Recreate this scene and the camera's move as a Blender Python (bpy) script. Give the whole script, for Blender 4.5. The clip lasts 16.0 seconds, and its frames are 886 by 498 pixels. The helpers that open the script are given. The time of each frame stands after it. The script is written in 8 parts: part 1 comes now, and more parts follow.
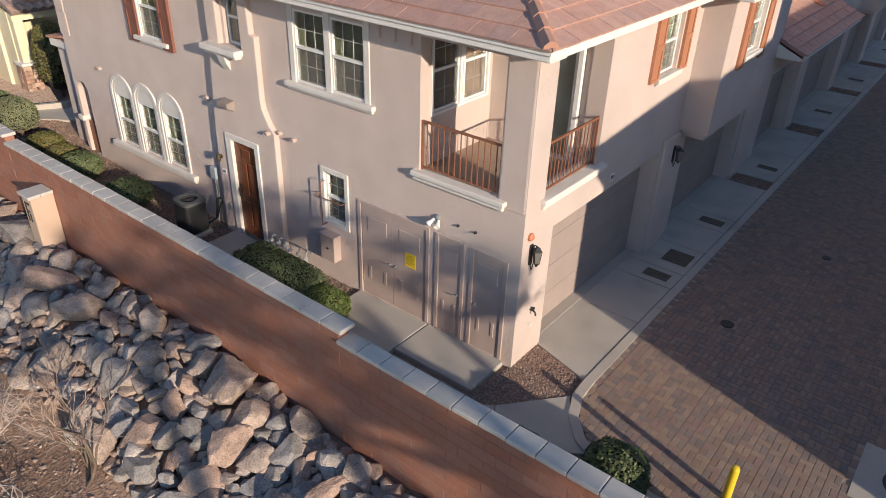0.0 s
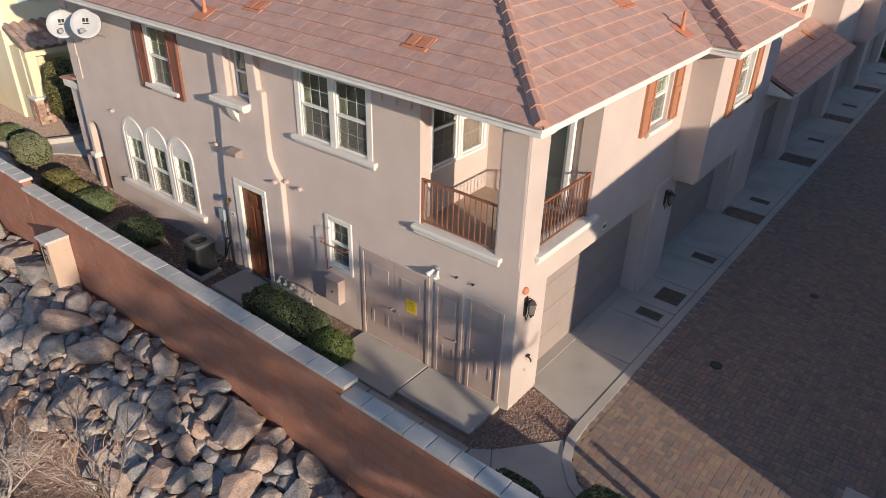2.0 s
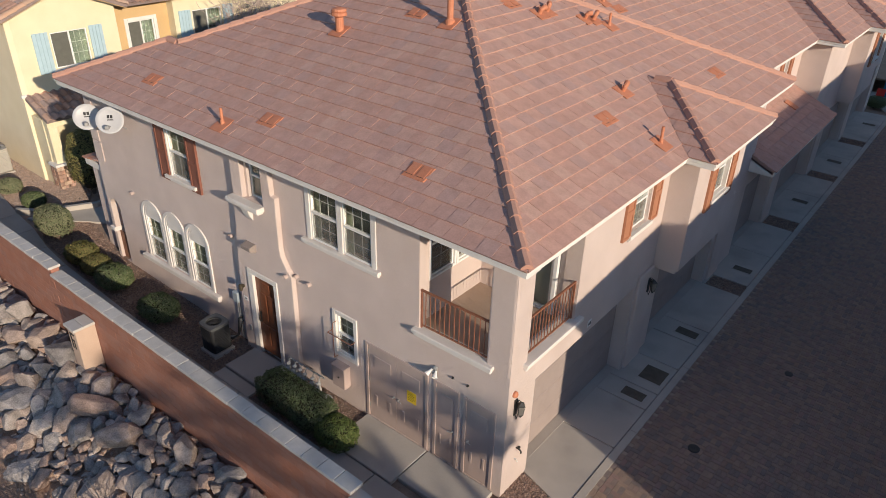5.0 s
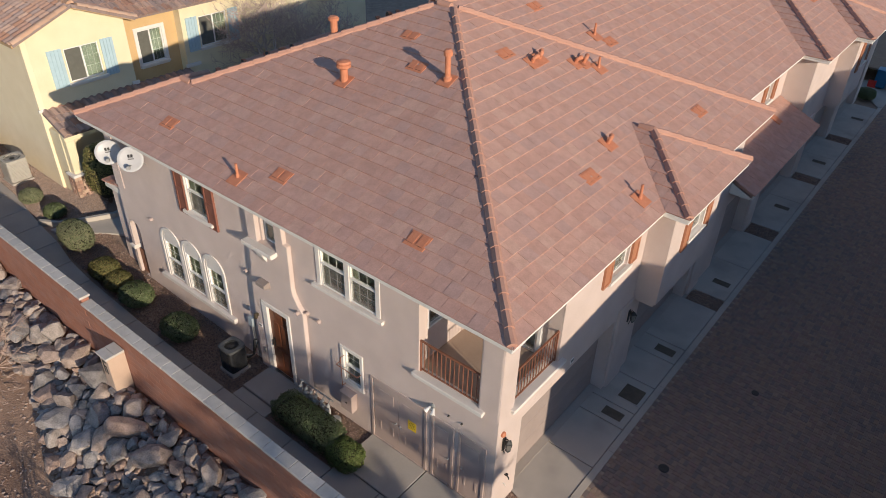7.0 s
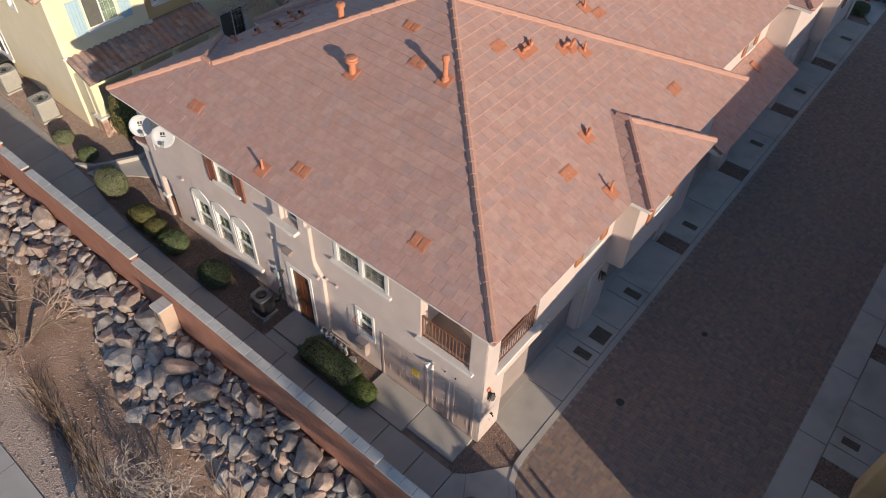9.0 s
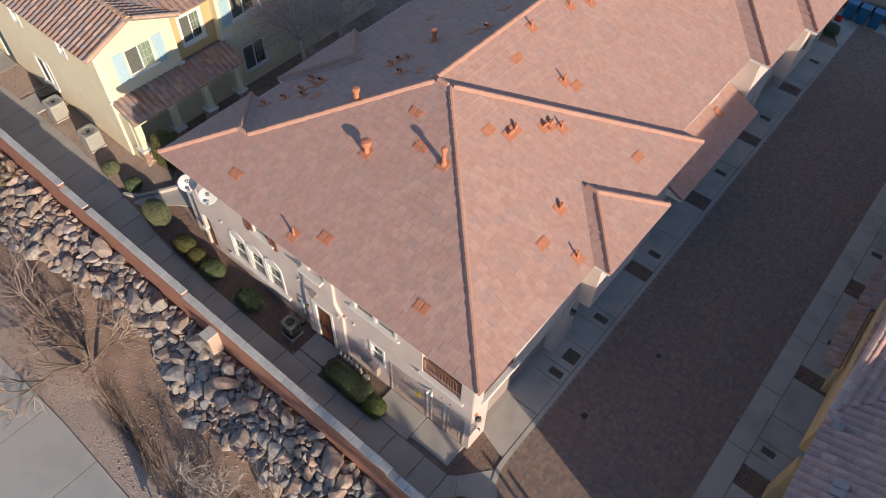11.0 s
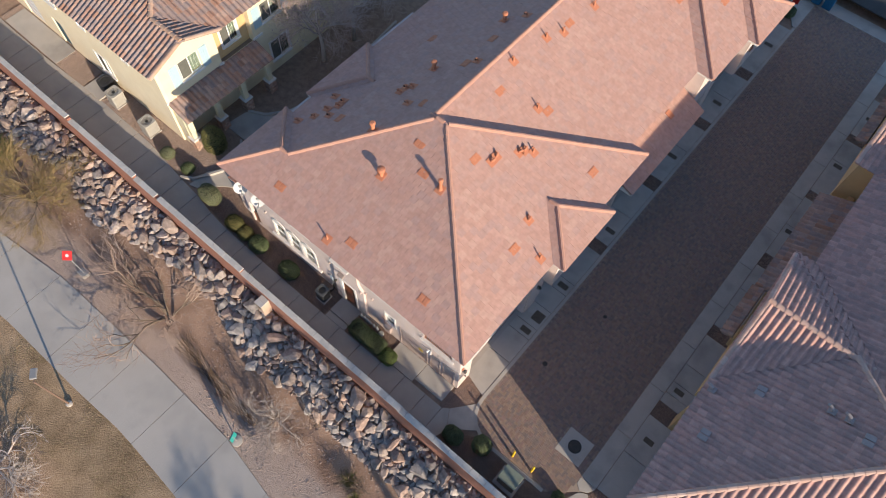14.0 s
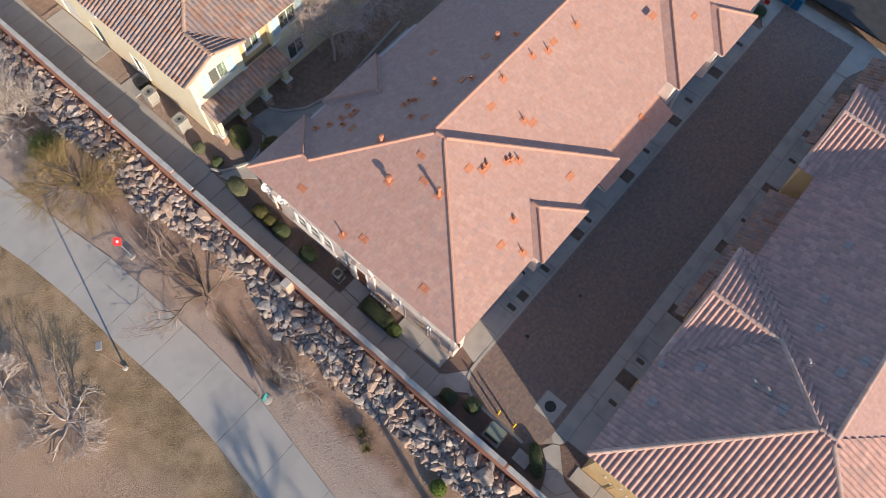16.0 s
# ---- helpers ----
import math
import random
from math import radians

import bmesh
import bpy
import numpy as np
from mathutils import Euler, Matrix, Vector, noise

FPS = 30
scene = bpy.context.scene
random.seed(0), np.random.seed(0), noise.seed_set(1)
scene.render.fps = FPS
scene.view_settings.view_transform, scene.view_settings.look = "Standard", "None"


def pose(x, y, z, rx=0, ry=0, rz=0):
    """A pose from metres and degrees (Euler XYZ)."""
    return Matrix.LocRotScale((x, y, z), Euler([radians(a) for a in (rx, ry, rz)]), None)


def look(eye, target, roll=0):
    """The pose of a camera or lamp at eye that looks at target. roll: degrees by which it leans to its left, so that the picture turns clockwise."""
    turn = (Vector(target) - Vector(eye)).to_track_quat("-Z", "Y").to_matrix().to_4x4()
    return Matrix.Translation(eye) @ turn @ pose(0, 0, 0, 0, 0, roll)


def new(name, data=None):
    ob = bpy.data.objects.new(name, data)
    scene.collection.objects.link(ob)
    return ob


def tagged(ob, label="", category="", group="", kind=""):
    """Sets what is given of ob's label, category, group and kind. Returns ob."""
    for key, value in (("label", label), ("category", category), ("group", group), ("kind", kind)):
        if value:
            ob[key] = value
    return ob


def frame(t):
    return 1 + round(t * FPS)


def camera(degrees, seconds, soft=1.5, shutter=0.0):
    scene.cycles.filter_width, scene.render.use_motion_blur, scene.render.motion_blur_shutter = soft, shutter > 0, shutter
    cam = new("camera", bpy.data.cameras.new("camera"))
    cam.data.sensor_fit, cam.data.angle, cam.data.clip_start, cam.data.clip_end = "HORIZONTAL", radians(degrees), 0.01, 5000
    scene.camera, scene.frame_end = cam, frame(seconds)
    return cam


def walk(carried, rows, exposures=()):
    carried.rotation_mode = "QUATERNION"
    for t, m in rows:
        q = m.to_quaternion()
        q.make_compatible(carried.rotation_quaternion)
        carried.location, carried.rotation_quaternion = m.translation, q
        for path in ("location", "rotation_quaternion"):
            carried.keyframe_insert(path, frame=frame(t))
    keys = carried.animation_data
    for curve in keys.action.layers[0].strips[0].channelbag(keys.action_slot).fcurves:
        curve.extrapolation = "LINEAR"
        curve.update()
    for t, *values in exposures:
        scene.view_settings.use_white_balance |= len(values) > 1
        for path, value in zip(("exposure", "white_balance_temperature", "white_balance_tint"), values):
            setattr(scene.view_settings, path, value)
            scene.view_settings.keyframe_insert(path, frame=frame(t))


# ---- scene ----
cam = camera(64.19, 16.0, soft=0.6)
# seconds, eye x y z, yaw, pitch and roll in degrees
ROWS = [
    (0, 4.829, -8.612, 8.168, 37.68, -30.30, 1.93),
    (0.5, 4.853, -8.622, 8.323, 37.80, -29.96, 1.85),
    (1, 4.877, -8.632, 8.580, 37.86, -29.87, 1.78),
    (1.5, 4.899, -8.641, 8.887, 37.93, -29.92, 1.71),
    (2, 4.921, -8.651, 9.211, 38.01, -30.06, 1.66),
    (2.5, 4.941, -8.661, 9.540, 38.08, -30.12, 1.62),
    (3, 4.959, -8.670, 9.873, 38.16, -30.07, 1.59),
    (3.5, 4.977, -8.679, 10.216, 38.21, -29.98, 1.57),
    (4, 4.993, -8.688, 10.586, 38.22, -29.80, 1.57),
    (4.5, 5.008, -8.697, 10.997, 38.20, -29.64, 1.57),
    (5, 5.021, -8.706, 11.470, 38.27, -29.55, 1.58),
    (5.2, 5.026, -8.709, 11.679, 38.33, -29.53, 1.59),
    (7.3, 5.068, -8.744, 14.830, 38.16, -35.72, 1.78),
    (7.5, 5.071, -8.748, 15.232, 38.14, -36.90, 1.81),
    (8, 5.077, -8.755, 16.315, 38.07, -39.98, 1.89),
    (8.5, 5.082, -8.763, 17.505, 38.01, -43.31, 1.98),
    (8.7, 5.084, -8.766, 18.009, 37.95, -44.67, 2.02),
    (11, 5.089, -8.800, 24.653, 37.83, -51.83, 2.59),
    (11.5, 5.086, -8.807, 26.217, 37.77, -52.71, 2.75),
    (12, 5.082, -8.814, 27.790, 37.69, -54.03, 2.91),
    (12.5, 5.077, -8.820, 29.362, 37.56, -56.10, 3.09),
    (13, 5.071, -8.827, 30.925, 37.44, -58.19, 3.28),
    (13.5, 5.064, -8.833, 32.477, 37.26, -60.23, 3.48),
    (14, 5.055, -8.839, 34.022, 37.06, -62.20, 3.68),
    (14.5, 5.045, -8.845, 35.569, 36.83, -63.87, 3.90),
    (15, 5.034, -8.851, 37.136, 36.69, -65.07, 4.13),
    (15.5, 5.022, -8.857, 38.748, 36.50, -66.12, 4.38),
    (16, 5.008, -8.863, 40.438, 36.36, -67.19, 4.63),
]


def aim(x, y, z, yaw, pitch, roll):
    return pose(x, y, z, 90 + pitch, 0, yaw) @ pose(0, 0, 0, 0, 0, roll)


EXPOSURES = [(0.0, 0.21, 6500, 14), (2.0, 0.17, 6500, 14), (4.5, -0.05, 6500, 14), (7.5, -0.05, 6500, 14), (8.5, 0.04, 6500, 14), (11.0, 0.26, 6500, 14), (13.5, 0.44, 6500, 14), (16.0, 0.58, 6500, 14)]
walk(cam, [(t, aim(*row)) for t, *row in ROWS], EXPOSURES)


# ---- light ----
SUN_FROM = Vector((1.0, -0.303, 0.28)).normalized()   # low winter sun over the alley
sun_az = math.atan2(SUN_FROM.x, SUN_FROM.y)
sun_el = math.asin(SUN_FROM.z)
world = bpy.data.worlds.new("sky")
scene.world = world
world.use_nodes = True
wn = world.node_tree.nodes
sky = wn.new("ShaderNodeTexSky")
sky.sky_type, sky.sun_disc = "NISHITA", False
sky.sun_elevation, sky.sun_rotation = sun_el, sun_az
sky.air_density, sky.dust_density, sky.ozone_density = 1.0, 0.1, 2.6
world.node_tree.links.new(sky.outputs[0], wn["Background"].inputs[0])
wn["Background"].inputs[1].default_value = 0.15
sun_data = bpy.data.lights.new("sun", "SUN")
sun_data.energy, sun_data.angle, sun_data.color = 5.0, radians(0.6), (1.0, 0.86, 0.655)
sun = new("sun", sun_data)
sun.matrix_world = look(SUN_FROM * 60, (0, 0, 0))

# ---- small builders ----


def mat(name, base, other=None, scale=6.0, fine=60.0, rough=0.85, bump=0.25, metal=0.0, mix=0.5, spread=0.0, island=False, stain=None, distance=0.01, rugged=0.5):
    """Two scales of noise between two colours, a fine bump, and a lightness that differs from piece to piece by spread."""
    m = bpy.data.materials.new(name)
    m.use_nodes = True
    nt = m.node_tree
    bsdf = nt.nodes["Principled BSDF"]
    co = nt.nodes.new("ShaderNodeTexCoord")
    geo = nt.nodes.new("ShaderNodeNewGeometry")
    n1, n2 = nt.nodes.new("ShaderNodeTexNoise"), nt.nodes.new("ShaderNodeTexNoise")
    n1.inputs["Scale"].default_value, n2.inputs["Scale"].default_value = scale, fine
    n1.inputs["Detail"].default_value, n2.inputs["Detail"].default_value, n2.inputs["Roughness"].default_value = 5, 4, rugged
    for n in (n1, n2):
        nt.links.new(geo.outputs["Position"], n.inputs["Vector"])
    add = nt.nodes.new("ShaderNodeMath")
    add.operation = "MULTIPLY_ADD"
    add.inputs[1].default_value = 0.45
    nt.links.new(n2.outputs["Fac"], add.inputs[0])
    half = nt.nodes.new("ShaderNodeMath")
    half.operation = "MULTIPLY"
    half.inputs[1].default_value = 0.55
    nt.links.new(n1.outputs["Fac"], half.inputs[0])
    nt.links.new(half.outputs[0], add.inputs[2])
    ramp = nt.nodes.new("ShaderNodeValToRGB")
    ramp.color_ramp.elements[0].position, ramp.color_ramp.elements[1].position = 0.5 - 0.3 * mix, 0.5 + 0.3 * mix
    ramp.color_ramp.elements[0].color = (*base, 1)
    ramp.color_ramp.elements[1].color = (*(other or [c * 1.25 for c in base]), 1)
    nt.links.new(add.outputs[0], ramp.inputs[0])
    last = ramp.outputs[0]
    if stain:
        n3 = nt.nodes.new("ShaderNodeTexNoise")
        n3.inputs["Scale"].default_value, n3.inputs["Detail"].default_value = 0.7, 6
        nt.links.new(geo.outputs["Position"], n3.inputs["Vector"])
        r3 = nt.nodes.new("ShaderNodeValToRGB")
        r3.color_ramp.elements[0].position, r3.color_ramp.elements[1].position = 0.5, 0.72
        nt.links.new(n3.outputs["Fac"], r3.inputs[0])
        mx = nt.nodes.new("ShaderNodeMixRGB")
        mx.inputs[2].default_value = (*stain, 1)
        nt.links.new(r3.outputs[0], mx.inputs[0])
        nt.links.new(last, mx.inputs[1])
        last = mx.outputs[0]
    if spread:
        info = nt.nodes.new("ShaderNodeObjectInfo")
        pick = geo.outputs["Random Per Island"] if island else info.outputs["Random"]
        hsv = nt.nodes.new("ShaderNodeHueSaturation")
        rng = nt.nodes.new("ShaderNodeMapRange")
        rng.inputs[3].default_value, rng.inputs[4].default_value = 1 - spread, 1 + spread
        nt.links.new(pick, rng.inputs[0])
        nt.links.new(rng.outputs[0], hsv.inputs["Value"])
        mul = nt.nodes.new("ShaderNodeMath")
        mul.operation, mul.inputs[1].default_value = "MULTIPLY", 7.31
        fr = nt.nodes.new("ShaderNodeMath")
        fr.operation = "FRACT"
        nt.links.new(pick, mul.inputs[0])
        nt.links.new(mul.outputs[0], fr.inputs[0])
        sat = nt.nodes.new("ShaderNodeMapRange")
        sat.inputs[3].default_value, sat.inputs[4].default_value = 1 - 1.4 * spread, 1 + 1.0 * spread
        nt.links.new(fr.outputs[0], sat.inputs[0])
        nt.links.new(sat.outputs[0], hsv.inputs["Saturation"])
        nt.links.new(last, hsv.inputs["Color"])
        last = hsv.outputs[0]
    nt.links.new(last, bsdf.inputs["Base Color"])
    bsdf.inputs["Roughness"].default_value, bsdf.inputs["Metallic"].default_value = rough, metal
    if bump:
        bp = nt.nodes.new("ShaderNodeBump")
        bp.inputs["Strength"].default_value, bp.inputs["Distance"].default_value = bump, distance
        nt.links.new(n2.outputs["Fac"], bp.inputs["Height"])
        nt.links.new(bp.outputs[0], bsdf.inputs["Normal"])
    return m


def pick_mat(name, colours, fine=40.0, rough=0.9, bump=0.3, island=False, distance=0.01, streak=0.35, scale=5.0):
    """Each piece takes one of several colours by its random number, with grain over it."""
    m = mat(name, colours[0], rough=rough, fine=fine, bump=bump, distance=distance, scale=scale)
    nt = m.node_tree
    bsdf = nt.nodes["Principled BSDF"]
    geo = nt.nodes.new("ShaderNodeNewGeometry")
    info = nt.nodes.new("ShaderNodeObjectInfo")
    ramp = nt.nodes.new("ShaderNodeValToRGB")
    ramp.color_ramp.interpolation = "CONSTANT" if not island else "LINEAR"
    el = ramp.color_ramp.elements
    while len(el) < len(colours):
        el.new(0.5)
    for i, c in enumerate(colours):
        el[i].position, el[i].color = i / len(colours), (*c, 1)
    nt.links.new(geo.outputs["Random Per Island"] if island else info.outputs["Random"], ramp.inputs[0])
    grain = [n for n in nt.nodes if n.type == "VALTORGB"][0]
    grain.color_ramp.elements[0].color = (1 - streak, 1 - streak, 1 - streak, 1)
    grain.color_ramp.elements[1].color = (1 + streak, 1 + streak, 1 + streak, 1)
    mx = nt.nodes.new("ShaderNodeMixRGB")
    mx.blend_type, mx.inputs[0].default_value = "MULTIPLY", 1.0
    nt.links.new(ramp.outputs[0], mx.inputs[1])
    nt.links.new(grain.outputs[0], mx.inputs[2])
    nt.links.new(mx.outputs[0], bsdf.inputs["Base Color"])
    return m


def thing(name, loc=(0, 0, 0), label="", category="", group="", kind="", rz=0):
    ob = new(name)
    ob.empty_display_size = 0.2
    ob.matrix_world = pose(*loc, 0, 0, rz)
    return tagged(ob, label, category, group, kind)


def to_mesh(name, bm, smooth=False):
    me = bpy.data.meshes.new(name)
    bm.normal_update()
    bm.to_mesh(me)
    bm.free()
    if smooth:
        for p in me.polygons:
            p.use_smooth = True
    return me


def part(name, bm, material, parent=None, label="", smooth=False, kind=""):
    """Links a bmesh, or a mesh, as one object under a thing or a part, in the thing's own coordinates."""
    me = bm if isinstance(bm, bpy.types.Mesh) else to_mesh(name, bm, smooth)
    ob = new(name, me)
    if material and not me.materials:
        me.materials.append(material)
    ob.parent = parent
    return tagged(ob, label, kind=kind)


def box(bm, x0, x1, y0, y1, z0, z1, m=None):
    vs = [bm.verts.new(((m @ Vector(c)) if m else c)) for c in ((x0, y0, z0), (x1, y0, z0), (x1, y1, z0), (x0, y1, z0), (x0, y0, z1), (x1, y0, z1), (x1, y1, z1), (x0, y1, z1))]
    for f in ((3, 2, 1, 0), (4, 5, 6, 7), (0, 1, 5, 4), (1, 2, 6, 5), (2, 3, 7, 6), (3, 0, 4, 7)):
        bm.faces.new([vs[i] for i in f])
    return vs


def bevel(bm, r, seg=2, sharp=0.5):
    bmesh.ops.recalc_face_normals(bm, faces=bm.faces)
    es = [e for e in bm.edges if len(e.link_faces) == 2 and e.calc_face_angle(0) > sharp]
    bmesh.ops.bevel(bm, geom=es, offset=r, segments=seg, affect="EDGES", profile=0.5, clamp_overlap=True)
    return bm


def bbox(x0, x1, y0, y1, z0, z1, r=0.01, seg=1, m=None):
    bm = bmesh.new()
    box(bm, min(x0, x1), max(x0, x1), min(y0, y1), max(y0, y1), z0, z1, m)
    if r:
        bevel(bm, r, seg)
    return bm


def prism(bm, pts, z0, z1, m=None):
    """An upright prism over a polygon of x, y points."""
    lo = [bm.verts.new((m @ Vector((*p, z0))) if m else (*p, z0)) for p in pts]
    hi = [bm.verts.new((m @ Vector((*p, z1))) if m else (*p, z1)) for p in pts]
    n = len(pts)
    bm.faces.new(hi)
    bm.faces.new(lo[::-1])
    for i in range(n):
        bm.faces.new((lo[i], lo[(i + 1) % n], hi[(i + 1) % n], hi[i]))


def tube(bm, pts, radii, sides=6, cap=True):
    """A tube along points, with a radius at each."""
    rings = []
    pts = [Vector(p) for p in pts]
    if not hasattr(radii, "__len__"):
        radii = [radii] * len(pts)
    side = Vector((0.3, 0.2, 0.9)).normalized()
    for i, p in enumerate(pts):
        d = (pts[min(i + 1, len(pts) - 1)] - pts[max(i - 1, 0)]).normalized()
        if abs(d.dot(side)) > 0.95:
            side = Vector((1, 0.1, 0)).normalized()
        a = d.cross(side).normalized()
        b = d.cross(a)
        side = a.cross(d)
        rings.append([bm.verts.new(p + radii[i] * (math.cos(2 * math.pi * k / sides) * a + math.sin(2 * math.pi * k / sides) * b)) for k in range(sides)])
    for r0, r1 in zip(rings, rings[1:]):
        for k in range(sides):
            bm.faces.new((r0[k], r1[k], r1[(k + 1) % sides], r0[(k + 1) % sides]))
    if cap:
        bm.faces.new(rings[0])
        bm.faces.new(rings[-1][::-1])


def spin(bm, profile, sides=16, centre=(0, 0, 0), m=None):
    """A solid of revolution round z from (radius, height) points."""
    rings = []
    c = Vector(centre)
    for r, h in profile:
        ring = [c + Vector((r * math.cos(2 * math.pi * k / sides), r * math.sin(2 * math.pi * k / sides), h)) for k in range(sides)]
        rings.append([bm.verts.new((m @ v) if m else v) for v in ring])
    for r0, r1 in zip(rings, rings[1:]):
        for k in range(sides):
            bm.faces.new((r0[k], r0[(k + 1) % sides], r1[(k + 1) % sides], r1[k]))
    bm.faces.new(rings[0][::-1])
    bm.faces.new(rings[-1])


def rise(x):
    """The ground climbs gently towards the far end of the walk."""
    return max(0.0, -(x + 9) * 0.03)


def smoothstep(a, b, v):
    t = min(1, max(0, (v - a) / (b - a)))
    return t * t * (3 - 2 * t)


# ---- materials ----
STUCCO = mat("pink_stucco", (0.575, 0.472, 0.43), (0.665, 0.552, 0.505), scale=1.2, fine=50, rough=0.95, bump=1.0, distance=0.02, rugged=0.85)
CREAM = mat("cream_stucco_trim", (0.65, 0.605, 0.56), (0.74, 0.695, 0.65), scale=3, fine=50, rough=0.92, bump=0.7, distance=0.012, rugged=0.85)
FASCIA = mat("white_painted_wood", (0.68, 0.65, 0.61), (0.76, 0.73, 0.69), scale=4, fine=50, rough=0.6, bump=0.08)
VINYL = mat("white_vinyl", (0.72, 0.71, 0.69), (0.78, 0.77, 0.75), rough=0.4, bump=0.0)
TILE_COLOURS = [(0.456, 0.265, 0.213), (0.482, 0.288, 0.232), (0.445, 0.267, 0.221), (0.486, 0.299, 0.239), (0.428, 0.268, 0.228), (0.470, 0.276, 0.219), (0.450, 0.263, 0.210)]
TILE = pick_mat("pink_concrete_tile", TILE_COLOURS, fine=30, bump=0.25, island=True, streak=0.12)
TILE_PIECE = pick_mat("pink_concrete_tile_piece", TILE_COLOURS, fine=30, bump=0.25, streak=0.12)
HIPTILE = mat("orange_ridge_tile", (0.42, 0.20, 0.135), (0.48, 0.25, 0.175), scale=3, fine=40, rough=0.9, bump=0.2, spread=0.12, island=True)
RUST = mat("terracotta_flashing_paint", (0.46, 0.165, 0.085), (0.55, 0.22, 0.12), scale=8, fine=50, rough=0.7, bump=0.1)
BROWN = mat("brown_painted_shutter", (0.20, 0.075, 0.05), (0.24, 0.095, 0.065), fine=50, rough=0.6, bump=0.1)
TAN = mat("tan_painted_shutter", (0.36, 0.15, 0.08), (0.42, 0.19, 0.11), fine=50, rough=0.6, bump=0.1)
RAIL = mat("rust_brown_metal", (0.22, 0.085, 0.05), (0.28, 0.12, 0.07), fine=70, rough=0.5, bump=0.05)
DOORW = mat("stained_wood_door", (0.13, 0.042, 0.018), (0.20, 0.07, 0.03), scale=9, fine=45, rough=0.45, bump=0.15)
DOORP = mat("taupe_painted_door", (0.43, 0.335, 0.30), (0.48, 0.375, 0.335), scale=3, fine=60, rough=0.6, bump=0.06)
GARAGE = mat("taupe_garage_door", (0.30, 0.245, 0.225), (0.35, 0.285, 0.26), scale=3, fine=60, rough=0.6, bump=0.06)
CONC = mat("pale_concrete", (0.40, 0.365, 0.325), (0.48, 0.44, 0.39), scale=1.1, fine=45, rough=0.92, bump=0.12, stain=(0.33, 0.30, 0.27), distance=0.004)
WALKC = mat("walk_concrete", (0.375, 0.335, 0.295), (0.435, 0.39, 0.345), scale=1.2, fine=45, rough=0.92, bump=0.12, stain=(0.335, 0.31, 0.285), distance=0.004)
PATHC = mat("park_path_concrete", (0.385, 0.355, 0.32), (0.445, 0.41, 0.37), scale=0.6, fine=40, rough=0.92, bump=0.1, stain=(0.36, 0.335, 0.305), distance=0.004)
CAP = mat("grey_cap_block", (0.44, 0.415, 0.385), (0.53, 0.50, 0.465), scale=5, fine=60, rough=0.92, bump=0.3, spread=0.08)
BLOCK = mat("red_slump_block", (0.285, 0.12, 0.078), (0.345, 0.155, 0.105), scale=2.0, fine=24, rough=0.95, bump=0.5, spread=0.05, distance=0.015, stain=(0.33, 0.15, 0.105))
BLOCK_JOIN = mat("red_slump_block_run", (0.285, 0.12, 0.078), (0.345, 0.155, 0.105), scale=2.0, fine=24, rough=0.95, bump=0.5, spread=0.05, island=True, distance=0.015, stain=(0.33, 0.15, 0.105))
MORTAR = mat("red_mortar", (0.27, 0.115, 0.078), (0.33, 0.15, 0.105), fine=50, bump=0.2)
GRAVEL = mat("pink_brown_gravel", (0.21, 0.14, 0.105), (0.36, 0.255, 0.19), scale=3, fine=30, rough=0.95, bump=0.8, distance=0.03)
STONE_TAN = pick_mat("tan_gravel_stone", [(0.40, 0.29, 0.23), (0.33, 0.24, 0.19), (0.46, 0.36, 0.30), (0.36, 0.25, 0.20), (0.28, 0.22, 0.19)], fine=60, island=True, streak=0.15)
STONE = pick_mat("gravel_stone", [(0.30, 0.20, 0.15), (0.22, 0.14, 0.11), (0.38, 0.28, 0.22), (0.26, 0.16, 0.12), (0.18, 0.13, 0.11)], fine=60, island=True, streak=0.15)
DARK = mat("dark_interior", (0.03, 0.028, 0.025), (0.05, 0.045, 0.04), rough=0.9, bump=0)
BLACK = mat("black_metal", (0.02, 0.02, 0.02), (0.035, 0.033, 0.03), rough=0.5, bump=0.05)
GREYM = mat("grey_galvanised", (0.33, 0.33, 0.32), (0.42, 0.42, 0.41), rough=0.5, bump=0.08, metal=0.3)
YELLOW = mat("yellow_paint", (0.75, 0.50, 0.02), (0.80, 0.56, 0.04), rough=0.5, bump=0.05)
H2WALL = mat("yellow_stucco", (0.70, 0.61, 0.41), (0.78, 0.69, 0.48), scale=1.5, fine=40, rough=0.95, bump=0.45, distance=0.02)
TANWALL = mat("ochre_stucco", (0.55, 0.37, 0.18), (0.62, 0.43, 0.22), scale=1.5, fine=40, rough=0.95, bump=0.45, distance=0.02)
BLUE = mat("pale_blue_shutter", (0.36, 0.50, 0.56), (0.42, 0.56, 0.62), rough=0.6, bump=0.1)
STILE = pick_mat("mixed_barrel_tile", [(0.34, 0.21, 0.165), (0.38, 0.23, 0.17), (0.26, 0.20, 0.185), (0.42, 0.285, 0.225), (0.31, 0.165, 0.11), (0.29, 0.22, 0.20)], fine=30, bump=0.25, island=True, streak=0.15)
RTILE = pick_mat("mauve_barrel_tile", [(0.50, 0.285, 0.235), (0.55, 0.325, 0.268), (0.43, 0.26, 0.222), (0.52, 0.29, 0.235), (0.40, 0.25, 0.215)], fine=30, bump=0.25, island=True, streak=0.16)


